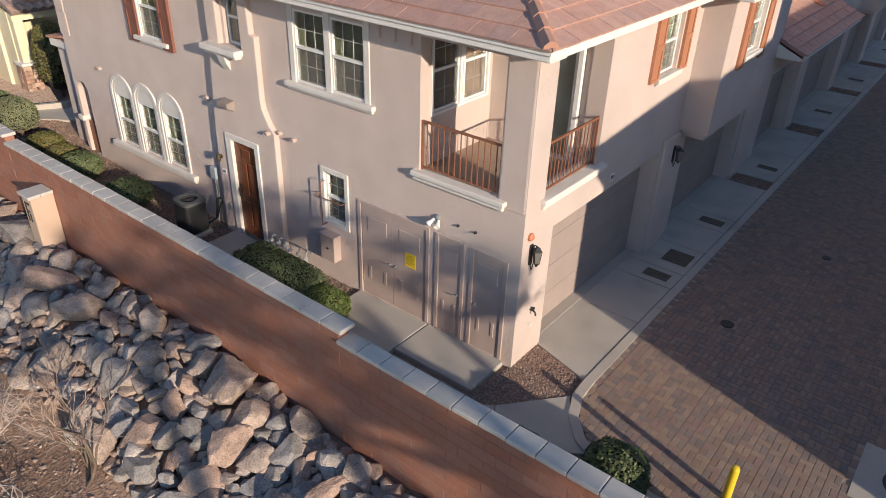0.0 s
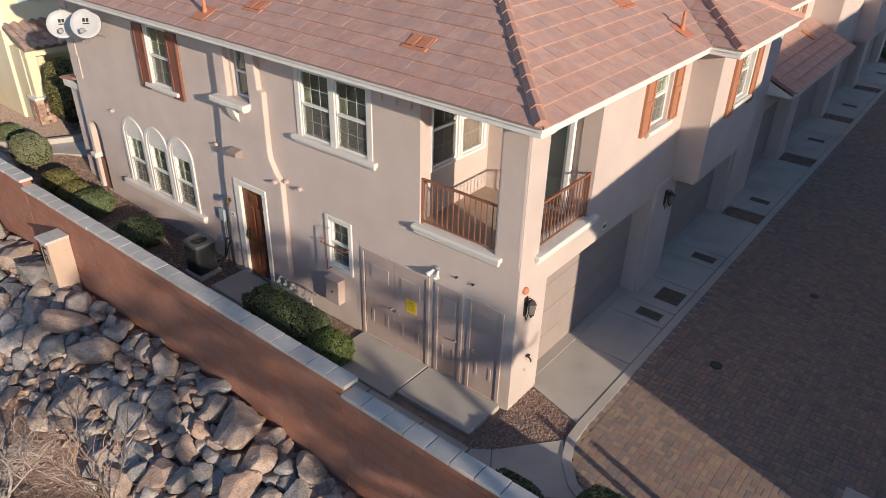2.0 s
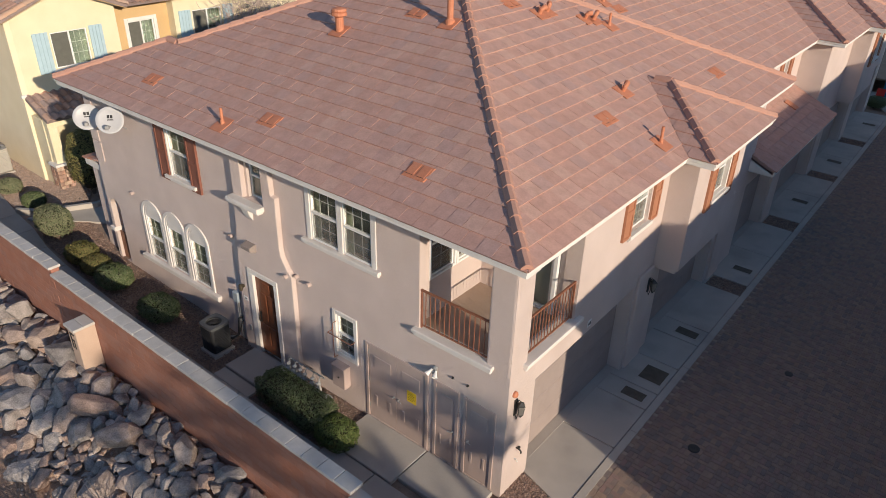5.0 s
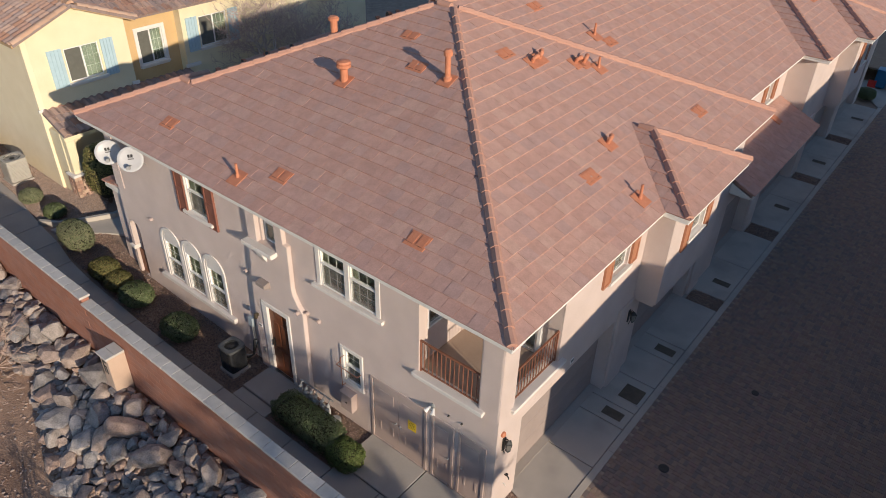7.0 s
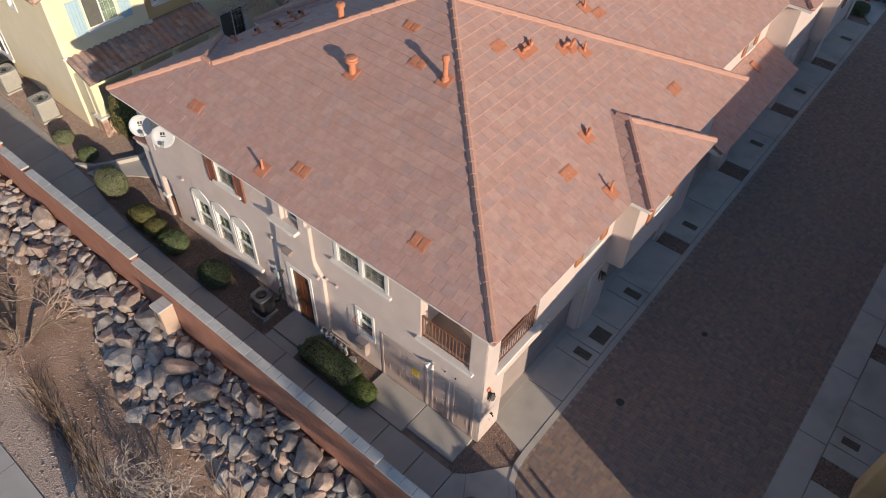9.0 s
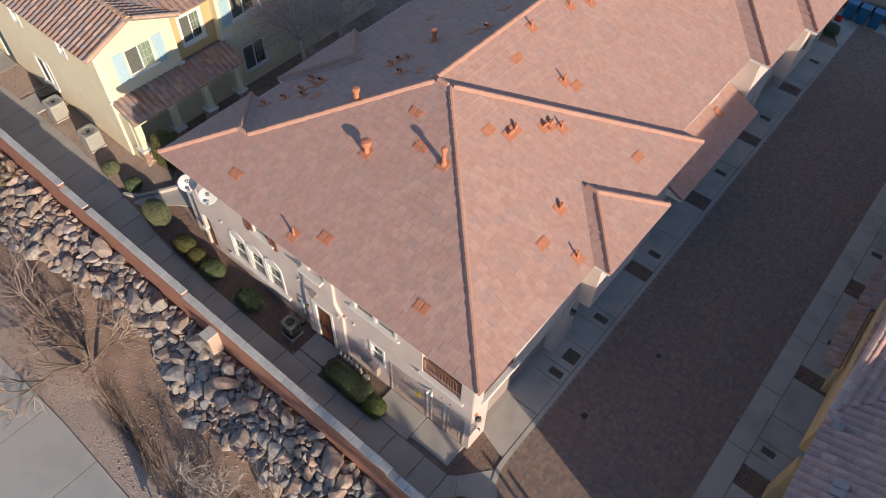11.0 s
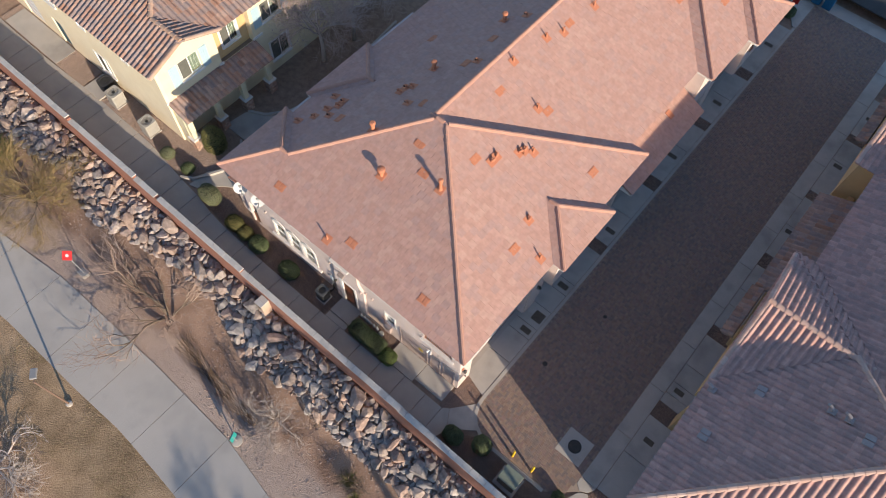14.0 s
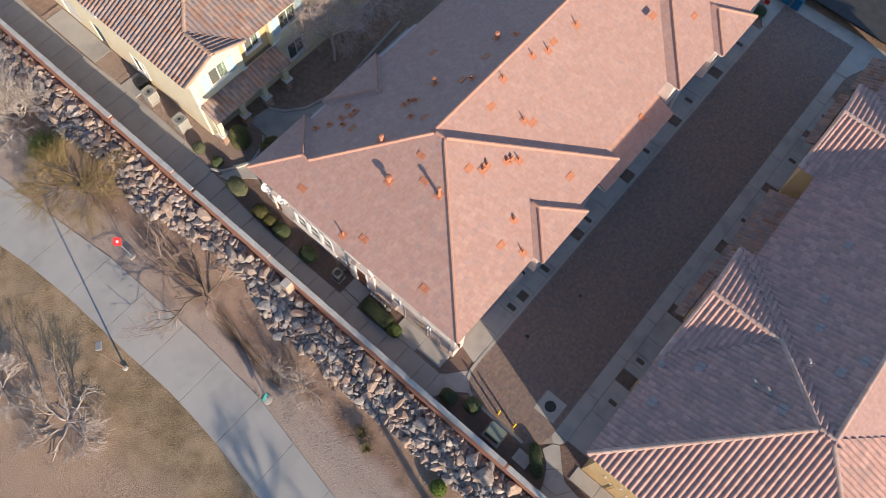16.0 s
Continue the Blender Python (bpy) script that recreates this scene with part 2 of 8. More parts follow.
def glass_mat():
    m = bpy.data.materials.new("window_glass")
    m.use_nodes = True
    b = m.node_tree.nodes["Principled BSDF"]
    b.inputs["Base Color"].default_value = (0.75, 0.8, 0.78, 1)
    b.inputs["Roughness"].default_value = 0.03
    b.inputs["Transmission Weight"].default_value = 1.0
    b.inputs["IOR"].default_value = 1.45
    return m


GLASS = glass_mat()
CURTAIN = mat("pale_green_curtain", (0.30, 0.33, 0.24), (0.40, 0.43, 0.33), scale=8, fine=30, rough=0.9, bump=0.1)


def screen_mat():
    """Fine grey mesh: half of it is holes."""
    m = bpy.data.materials.new("fine_insect_mesh")
    m.use_nodes = True
    nt = m.node_tree
    mx, clear, cloth = nt.nodes.new("ShaderNodeMixShader"), nt.nodes.new("ShaderNodeBsdfTransparent"), nt.nodes["Principled BSDF"]
    cloth.inputs["Base Color"].default_value, cloth.inputs["Roughness"].default_value = (0.26, 0.235, 0.215, 1), 0.8
    mx.inputs[0].default_value = 0.24
    nt.links.new(clear.outputs[0], mx.inputs[1])
    nt.links.new(cloth.outputs[0], mx.inputs[2])
    nt.links.new(mx.outputs[0], nt.nodes["Material Output"].inputs[0])
    return m


MESH = screen_mat()
MUNTIN = mat("grey_white_muntin", (0.42, 0.43, 0.41), (0.48, 0.49, 0.47), rough=0.5, bump=0)
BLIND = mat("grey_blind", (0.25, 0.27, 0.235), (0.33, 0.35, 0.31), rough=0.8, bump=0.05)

# south wall's peach coat, albedo raised to stand in for stronger sunlight
PEACH_LIT = mat("lightened_peach_stucco", (0.78, 0.66, 0.45), (0.85, 0.73, 0.52), scale=1.5, fine=40, rough=0.95, bump=0.2, distance=0.02)
SCREEN = mat("grey_insect_screen", (0.10, 0.10, 0.085), (0.13, 0.13, 0.11), rough=0.8, bump=0.05)
# unlit rooms behind glass: their dimness is put into these colours
ROOM_BROWN = mat("painted_dim_brown_room", (0.16, 0.105, 0.075), (0.26, 0.17, 0.12), scale=5, rough=0.9, bump=0.05)
ROOM_GREEN = mat("painted_dim_green_room", (0.10, 0.13, 0.10), (0.15, 0.18, 0.14), rough=0.9, bump=0.05)


# ---- the ground, the paving and the boundary wall ----


def path_top(x):
    """y of the park path's edge on the rock side."""
    return float(np.interp(x, (-45, -29.6, -24.7, -20, -12.6, -7.3, -4, 0, 12), (-11.6, -10.0, -9.5, -8.95, -8.85, -8.98, -9.5, -10.1, -13)))


def path_low(x):
    return float(np.interp(x, (-45, -31, -25.9, -23.6, -20, -15, -11.4, -7.5, -3.2, 2, 12), (-14.8, -13.3, -12.9, -12.55, -12.28, -12.24, -12.1, -12.31, -12.81, -13.6, -16.6)))


def land(x, y):
    """The height of the open ground."""
    up = rise(max(x, -60))
    if y > -2.95:
        return up - 0.06 + (0.05 * math.sin(x * 3.1) * math.sin(y * 2.7) * 0.3)
    foot = -0.02 - 0.26 * smoothstep(-5, -1.5, x)
    line = -7.5 + 0.09 * (-10 - x)
    low = -1.03 - 0.32 * (1 - smoothstep(0.08, 0.42, abs(y - line) * (1.6 if y > line else 0.8))) * smoothstep(-13.2, -12.0, x) * (1 - smoothstep(-7.4, -6.4, x))
    z = foot + (low - foot) * smoothstep(-3.2, -6.6, y)
    z += 0.05 * noise.noise((x * 0.5, y * 0.5, 0)) * smoothstep(-3.3, -5, y) * (1 if y > path_top(x) + 0.3 or y < path_low(x) - 0.3 else 0)
    if y < -13:
        z += 0.12 * noise.noise((x * 0.12, y * 0.12, 3)) * smoothstep(-13, -16, y)
    return z + up


def ground():
    xs = np.concatenate([[-600, -250, -120, -70], np.arange(-48, 24, 0.45), [30, 45, 80, 160, 300, 600]])
    ys = np.concatenate([[-600, -250, -120, -60, -38], np.arange(-27, -8.6, 0.35), np.arange(-8.5, -6.6, 0.1), np.arange(-6.5, -3.1, 0.3), [-3.06, -2.93], np.arange(-2.5, 3, 0.5), np.arange(4, 48, 2.0), [60, 100, 200, 400, 700]])
    verts = [(x, y, land(x, y)) for y in ys for x in xs]
    n = len(xs)
    faces, slot = [], []
    for j in range(len(ys) - 1):
        for i in range(n - 1):
            faces.append((j * n + i, j * n + i + 1, (j + 1) * n + i + 1, (j + 1) * n + i))
            cx, cy = (xs[i] + xs[i + 1]) / 2, (ys[j] + ys[j + 1]) / 2
            slot.append(0 if cy > -3 else (1 if cy > (path_top(cx) + path_low(cx)) / 2 else 2))
    me = bpy.data.meshes.new("ground")
    me.from_pydata(verts, [], faces)
    for m in (GRAVEL, SLOPE, LAWN):
        me.materials.append(m)
    me.polygons.foreach_set("material_index", slot)
    for p in me.polygons:
        p.use_smooth = True
    tagged(new("ground", me), "brown gravel and dry earth sloping down to a patchy dry lawn", "ground", kind="structure")


def banded_ground(name, top, low, at, width, fine=22.0, bump=0.7):
    """Earth that turns into another across a ragged line of given y."""
    m = mat(name, *top, scale=0.9, fine=fine, rough=0.97, bump=bump, distance=0.04)
    nt = m.node_tree
    bsdf = nt.nodes["Principled BSDF"]
    src = bsdf.inputs["Base Color"].links[0].from_socket
    geo = nt.nodes.new("ShaderNodeNewGeometry")
    sep = nt.nodes.new("ShaderNodeSeparateXYZ")
    nt.links.new(geo.outputs["Position"], sep.inputs[0])
    wob = nt.nodes.new("ShaderNodeTexNoise")
    wob.inputs["Scale"].default_value, wob.inputs["Detail"].default_value = 0.5, 8
    nt.links.new(geo.outputs["Position"], wob.inputs["Vector"])
    ma = nt.nodes.new("ShaderNodeMath")
    ma.operation, ma.inputs[1].default_value = "MULTIPLY_ADD", 2.4 * width
    nt.links.new(wob.outputs["Fac"], ma.inputs[0])
    nt.links.new(sep.outputs["Y"], ma.inputs[2])
    rng = nt.nodes.new("ShaderNodeMapRange")
    rng.inputs[1].default_value, rng.inputs[2].default_value = at + 1.2 * width - width / 2, at + 1.2 * width + width / 2
    nt.links.new(ma.outputs[0], rng.inputs[0])
    speck = nt.nodes.new("ShaderNodeTexNoise")
    speck.inputs["Scale"].default_value, speck.inputs["Detail"].default_value = fine * 1.3, 4
    nt.links.new(geo.outputs["Position"], speck.inputs["Vector"])
    r2 = nt.nodes.new("ShaderNodeValToRGB")
    r2.color_ramp.elements[0].position, r2.color_ramp.elements[1].position = 0.35, 0.65
    r2.color_ramp.elements[0].color, r2.color_ramp.elements[1].color = (*low[0], 1), (*low[1], 1)
    nt.links.new(speck.outputs["Fac"], r2.inputs[0])
    mx = nt.nodes.new("ShaderNodeMixRGB")
    nt.links.new(rng.outputs[0], mx.inputs[0])
    nt.links.new(r2.outputs[0], mx.inputs[1])
    nt.links.new(src, mx.inputs[2])
    nt.links.new(mx.outputs[0], bsdf.inputs["Base Color"])
    return m


SLOPE = banded_ground("earth_and_crushed_stone", ((0.19, 0.112, 0.075), (0.39, 0.255, 0.18)), ((0.25, 0.18, 0.14), (0.60, 0.465, 0.38)), -7.3, 0.7, bump=1.0)
LAWN = banded_ground("dry_lawn", ((0.185, 0.122, 0.066), (0.44, 0.305, 0.185)), ((0.20, 0.125, 0.08), (0.58, 0.40, 0.275)), -15.8, 2.2, fine=15.0, bump=1.0)
ground()


def slab(name, corners, thick, material, parent=None, label="", lift=0.0, r=0.008, kind=""):
    """A paving slab over x, y corners that follows the rise of the ground."""
    bm = bmesh.new()
    hi = [bm.verts.new((x, y, rise(x) + lift)) for x, y in corners]
    lo = [bm.verts.new((x, y, rise(x) + lift - thick)) for x, y in corners]
    n = len(corners)
    bm.faces.new(hi)
    bm.faces.new(lo[::-1])
    for i in range(n):
        bm.faces.new((lo[i], lo[(i + 1) % n], hi[(i + 1) % n], hi[i]))
    if r:
        bevel(bm, r, 1)
    else:
        bmesh.ops.recalc_face_normals(bm, faces=bm.faces)
    return part(name, bm, material, parent, label, kind=kind)


def rect(x0, x1, y0, y1):
    return [(x0, y0), (x1, y0), (x1, y1), (x0, y1)]


walkway = thing("walkway", (0, 0, 0), "worn tan concrete walkway in slabs beside the red block wall", "walkway", kind="structure")
J = 0.012
edge_x = (-45, -36, -32, -27.7, -22.7, -19.6, -18.6, -17.4, -15.7, -12.5, -9.4, -3.95)
edge_y = (-0.5, -0.7, -0.7, -0.5, -0.55, -0.95, -0.95, -1.25, -1.42, -1.48, -1.48, -1.45)
x = -3.95
while x > -44:
    x0 = x - 1.42
    slab("slab", [(x0 + J, -2.86), (x - J, -2.86), (x - J, float(np.interp(x, edge_x, edge_y))), (x0 + J, float(np.interp(x0, edge_x, edge_y)))], 0.1, WALKC, walkway)
    x = x0
for x0, x1 in ((-3.95, -2.55), (-2.55, -1.2), (-1.2, -0.15)):
    slab("slab", rect(x0 + J, x1 - J, -2.86, -1.22), 0.1, WALKC, walkway)
slab("slab", [(-0.15 + J, -2.86), (0.3, -2.86), (0.75, -1.95), (0.15, -1.0), (-0.15 + J, -1.22)], 0.1, CONC, walkway)
slab("slab", [(0.75 + J, -1.95), (1.25, -1.42), (1.84, -0.99), (1.52, -0.7), (1.26, -0.4), (1.0, 0.02), (0.15 + J, -1.0)], 0.1, CONC, walkway)
slab("slab", [(6.95, -0.68), (7.22, -0.1), (7.4, 0.02), (7.6, 0.1), (8.42, -0.8), (7.76, -1.42), (7.55, -1.1)], 0.1, CONC, walkway)
slab("slab", [(7.78, -1.44), (8.44, -0.82), (8.96, -1.27), (9.55, -1.36), (9.01, -2.15), (8.13, -2.2)], 0.1, CONC, walkway)
slab("slab", [(9.57, -1.37), (12.4, -1.7), (12.4, -2.86), (8.3, -2.86), (8.14, -2.22), (9.02, -2.17)], 0.1, CONC, walkway)
end_pad = thing("end_pad", (0, 0, 0), "pale concrete pad along the end wall of the facing row", "paving", kind="structure")
slab("slab", rect(9.03, 10.6, -0.98, -0.14), 0.14, CONC, end_pad, lift=0.04)
slab("slab", rect(10.62, 13.0, -1.02, -0.14), 0.14, CONC, end_pad, lift=0.04)
apron = thing("storage_apron", (0, 0, 0), "pale concrete apron slab below the storage doors", "paving", kind="structure")
slab("slab", rect(-3.92, -2.12, -1.2, -0.02), 0.14, CONC, apron, lift=0.035, r=0.015)
slab("slab", rect(-2.1, -0.36, -1.0, -0.02), 0.14, CONC, apron, lift=0.035, r=0.015)
stoop = thing("door_stoop", (0, 0, 0), "concrete stoop slab before the front door", "paving", kind="structure")
slab("slab", rect(-7.85, -6.5, -1.1, -0.14), 0.2, WALKC, stoop, lift=0.06, r=0.015)
slab("slab", rect(-7.85, -6.5, -1.46, -1.12), 0.12, WALKC, stoop, lift=0.0, r=0.01)

# the two drive strips and the alley edge bands
drive = thing("driveway", (0, 0, 0), "pale concrete garage driveway strip with drain covers", "driveway", kind="structure")
for y0, y1 in ((0.75, 2.75), (2.75, 4.35), (4.35, 5.05), (5.05, 6.3), (6.3, 7.6), (7.6, 8.4), (8.4, 10.87), (11.57, 13.9), (13.9, 16.33), (17.2, 20.0), (20.0, 22.08), (22.82, 25.2), (25.2, 27.35), (28.15, 31.0), (31.0, 33.2)):
    a = [(-0.62, y0 + J), (0.965, y0 + J), (0.965, y1 - J), (-0.62, y1 - J)]
    if y0 == 0.75:
        a = [(-0.5, 0.98), (0.965, 0.55), (0.965, y1 - J), (-0.62, y1 - J)]
    slab("slab", a, 0.12, CONC, drive)
for y0, y1 in ((10.87, 11.57), (16.33, 17.2), (22.08, 22.82), (27.35, 28.15)):
    slab("slab", rect(-0.62, -0.1, y0 + J, y1 - J), 0.12, CONC, drive)
drive_far = thing("driveway", (0, 0, 0), "grey concrete driveway strip before the facing row", "driveway", kind="structure")
for y0, y1 in ((0.6, 2.9), (2.9, 5.2), (6.1, 6.7), (6.7, 7.4), (7.4, 8.6), (8.6, 10.68), (11.42, 13.0), (13.0, 14.2), (14.2, 16.1), (17.05, 19.5), (19.5, 21.85), (22.5, 25.4), (25.4, 27.3), (27.9, 31.4)):
    slab("slab", rect(7.77, 9.75, y0 + J, y1 - J), 0.12, CONC, drive_far)


def ribbon(bm, pts, w, z0, z1):
    """A strip of width w to the left of a line of points."""
    pts = [Vector((*p, 0)) for p in pts]
    left = []
    for i, p in enumerate(pts):
        d = (pts[min(i + 1, len(pts) - 1)] - pts[max(i - 1, 0)]).normalized()
        left.append(p + Vector((-d.y, d.x, 0)) * w)
    for i in range(len(pts) - 1):
        prism(bm, [tuple(v.xy) for v in (pts[i], pts[i + 1], left[i + 1], left[i])], z0, z1)


EDGE = [(1.16, 33.5), (1.16, 0.62), (1.2, 0.1), (1.38, -0.36), (1.7, -0.72), (2.2, -0.97), (2.9, -1.06), (5.9, -1.06)]
EDGE2 = [(5.9, -1.06), (6.35, -0.93), (6.7, -0.6), (6.88, -0.1), (6.92, 0.5)]
band = thing("edge_band", (0, 0, 0), "pale concrete edging band round the paved alley", "kerb", kind="structure")
for i in range(11):
    bm = bmesh.new()
    ribbon(bm, [(1.16, 33.5 - 3 * i - 0.01), (1.16, max(0.62, 33.5 - 3 * (i + 1)))], -0.175, -0.1, 0.012)
    bmesh.ops.recalc_face_normals(bm, faces=bm.faces)
    part("band", bm, CONC, band)
for line in (EDGE[1:6], EDGE[5:]):
    bm = bmesh.new()
    ribbon(bm, line, -0.175, -0.1, 0.03)
    bmesh.ops.remove_doubles(bm, verts=bm.verts, dist=0.002)
    bmesh.ops.recalc_face_normals(bm, faces=bm.faces)
    part("kerb", bm, CONC, band)
for i in range(11):
    slab("band", rect(6.92, 7.75, 0.55 + 3 * i + J, 3.55 + 3 * i - J), 0.1, CONC, band, lift=0.008)
slab("band", [(6.92, 0.2), (7.2, -0.02), (7.55, 0.14), (7.75, 0.5), (7.75, 0.54), (6.92, 0.54)], 0.1, CONC, band, lift=0.008)

# the cross street at the far end
slab("street", rect(-60, 60, 37.6, 46), 0.1, mat("asphalt", (0.035, 0.035, 0.037), (0.055, 0.055, 0.057), scale=2, fine=60, bump=0.3), None, "", lift=0.0)
tagged(bpy.data.objects["street"], "dark asphalt cross street with a painted stop line", "street", kind="structure")
gutter = slab("gutter", [(1.17, 33.6), (1.17, 36.43), (6.92, 36.43), (6.92, 33.6), (7.75, 33.6), (8.3, 35.0), (9.4, 36.0), (11.2, 36.5), (11.2, 37.55), (-2.2, 37.55), (-2.2, 36.7), (-0.7, 36.2), (0.1, 35.3), (0.5, 34.2), (0.9, 33.6)], 0.1, CONC, None, lift=0.004, r=0)
tagged(gutter, "pale concrete apron between the alley and the street", "paving", kind="structure")

# pavers: columns with a piece laid across and a pair laid along by turns
PAVER_COLOURS = [(0.242, 0.163, 0.130), (0.288, 0.205, 0.153), (0.223, 0.167, 0.144), (0.260, 0.172, 0.149), (0.242, 0.186, 0.158), (0.298, 0.214, 0.163), (0.200, 0.158, 0.144)]
PAVER = pick_mat("concrete_paver", PAVER_COLOURS, fine=45, island=True, streak=0.15, bump=0.2)
PAVER_PIECE = pick_mat("concrete_paver_piece", PAVER_COLOURS, fine=45, streak=0.15, bump=0.2)


def in_alley(x, y):
    if not (1.17 < x < 6.92 and -1.04 < y < 36.4):
        return False
    for pts in (EDGE[1:7], EDGE2):
        for (x0, y0), (x1, y1) in zip(pts, pts[1:]):
            lo, hi = min(x0, x1), max(x0, x1)
            if lo <= x <= hi and hi > lo and y < y0 + (y1 - y0) * (x - x0) / (x1 - x0):
                return False
    return not (5.18 < x < 6.56 and 0.85 < y < 2.13)


def piece_mesh(name, dx, dy, h, r):
    me = bpy.data.meshes.new(name)
    vs = [(-dx, -dy, -h), (dx, -dy, -h), (dx, dy, -h), (-dx, dy, -h), (-dx, -dy, -r), (dx, -dy, -r), (dx, dy, -r), (-dx, dy, -r), (-dx + r, -dy + r, 0), (dx - r, -dy + r, 0), (dx - r, dy - r, 0), (-dx + r, dy - r, 0)]
    fs = [(8, 9, 10, 11)]
    for a in (0, 4):
        fs += [(a + i, a + (i + 1) % 4, a + 4 + (i + 1) % 4, a + 4 + i) for i in range(4)]
    me.from_pydata(vs, [], fs)
    return me


alley = thing("alley_paving", (0, 0, 0), "brown and tan interlocking concrete pavers of the alley", "paving", kind="structure")
W = 0.212
along, across = piece_mesh("paver_along", W / 4 - 0.002, W / 2 - 0.002, 0.05, 0.008), piece_mesh("paver_across", W / 2 - 0.002, W / 4 - 0.002, 0.05, 0.008)
for me in (along, across):
    me.materials.append(PAVER_PIECE)
pv, pf, count = [], [], 0
for i in range(31):
    cx = 1.06 + W * (i + 0.5)
    y = -1.1 - (i % 3) * W * 0.5
    while y < 36.4:
        for dx, dy, me in ((0, W / 4, across), (-W / 4, W, along), (W / 4, W, along)):
            px, py = cx + dx, y + dy
            if in_alley(px, py):
                if count < 300 and 1.2 < px < 4.6 and -0.9 < py < 1.6:
                    ob = part("paver", me, None, alley)
                    ob.location = (px, py, 0.003 * random.random())
                    count += 1
                else:
                    k = len(pv)
                    z = 0.003 * random.random()
                    pv += [(v.co.x + px, v.co.y + py, v.co.z + z) for v in me.vertices]
                    pf += [tuple(k + q for q in p.vertices) for p in me.polygons]
        y += 1.5 * W
me = bpy.data.meshes.new("paver_field")
me.from_pydata(pv, [], pf)
me.materials.append(PAVER)
part("paver_field", me, None, alley, kind="stuff")
slab("bedding", [(1.0, 0.7), (1.3, -0.2), (2.0, -1.0), (6.0, -1.1), (7.3, 0.0), (7.3, 36.42), (1.0, 36.42)], 0.06, mat("joint_sand", (0.30, 0.24, 0.19), (0.36, 0.29, 0.23), bump=0.2), alley, "sand between the pavers", lift=-0.012, r=0)

# ---- the red block wall ----
WALL_STEPS = [(-60, 2.62), (-25.6, 2.42), (-20.1, 2.22), (-18.2, 2.2), (-11.85, 2.03), (-1.33, 1.83), (6.05, 1.63), (16, 1.63)]


def wall_runs():
    return [(x0, x1, top) for (x0, top), (x1, _) in zip(WALL_STEPS, WALL_STEPS[1:])]


block_wall = thing("wall_block", (0, -2.95, 0), "red slump-block boundary wall with grey caps, sun-streaked", "wall", kind="structure")
BL, BH, T = 0.405, 0.2, 0.1
block_me = piece_mesh("block", BL / 2 - 0.0015, BH / 2 - 0.0015, 0.05, 0.0045)
block_me.materials.append(BLOCK)
face_turn = Matrix(((1, 0, 0, 0), (0, 0, -1, 0), (0, 1, 0, 0), (0, 0, 0, 1)))
bv, bf, count = [], [], 0
for x0, x1, top in wall_runs():
    if x0 < -45:
        x0 = -45
    bm = bmesh.new()
    box(bm, x0, x1, -T + 0.01, T, -1.2, top - 0.07)
    part("core", bm, MORTAR, block_wall)
    row = 0
    z = top - 0.07 - BH / 2
    while z > -0.6:
        x = x0 + (BL / 2 if row % 2 else 0) + BL / 2
        while x < x1 + BL / 2:
            half = min(x + BL / 2, x1) - (x - BL / 2)
            if half > 0.015:
                cx, s = x - BL / 2 + half / 2, half / BL
                if count < 300 and -4.5 < cx < 3.2 and z > -0.2 and s > 0.99:
                    ob = part("block", block_me, None, block_wall)
                    ob.matrix_basis = Matrix.Translation((cx, -T - 0.002 * random.random(), z)) @ face_turn
                    count += 1
                else:
                    k = len(bv)
                    off = -T - 0.003 * random.random()
                    bv += [(v.co.x * s + cx, off - v.co.z, v.co.y + z) for v in block_me.vertices]
                    bf += [tuple(k + q for q in p.vertices) for p in block_me.polygons]
            x += BL
        row += 1
        z -= BH
me = bpy.data.meshes.new("block_run")
me.from_pydata(bv, [], bf)
me.materials.append(BLOCK_JOIN)
part("block_run", me, None, block_wall, kind="stuff")
cap_me = to_mesh("cap", bbox(-0.207, 0.207, -0.15, 0.15, -0.075, 0, 0.012, 2))
cap_me.materials.append(CAP)
for x0, x1, top in wall_runs():
    x = max(x0, -44) + 0.21
    while x < x1 - 0.1:
        ob = part("cap", cap_me, None, block_wall)
        ob.location = (x, random.uniform(-0.004, 0.004), top + random.uniform(-0.003, 0.003))
        ob.rotation_euler = (0, 0, random.uniform(-0.008, 0.008))
        x += 0.425
pil = thing("wall_pilaster", (-10.2, -3.05, 0), "tan stucco pilaster with a dark monogram and block cap", "pilaster", kind="structure")
part("shaft", bbox(-0.2, 0.2, -0.5, -0.01, -0.9, 1.38, 0.015, 2), mat("tan_stucco", (0.46, 0.33, 0.25), (0.52, 0.385, 0.30), scale=2, fine=40, bump=0.3), pil)
part("cap", bbox(-0.25, 0.25, -0.55, -0.29, 1.38, 1.45, 0.012, 2), CAP, pil)
part("cap", bbox(-0.25, 0.25, -0.284, -0.02, 1.38, 1.45, 0.012, 2), CAP, pil)
bm = bmesh.new()
for a, b, c, d in ((-0.09, -0.05, 0.8, 1.25), (-0.05, 0.1, 1.21, 1.25), (-0.05, 0.06, 1.03, 1.07), (0.02, 0.06, 0.8, 1.0)):
    box(bm, a, b, -0.512, -0.499, c, d)
part("monogram", bm, BLACK, pil, "dark metal monogram")


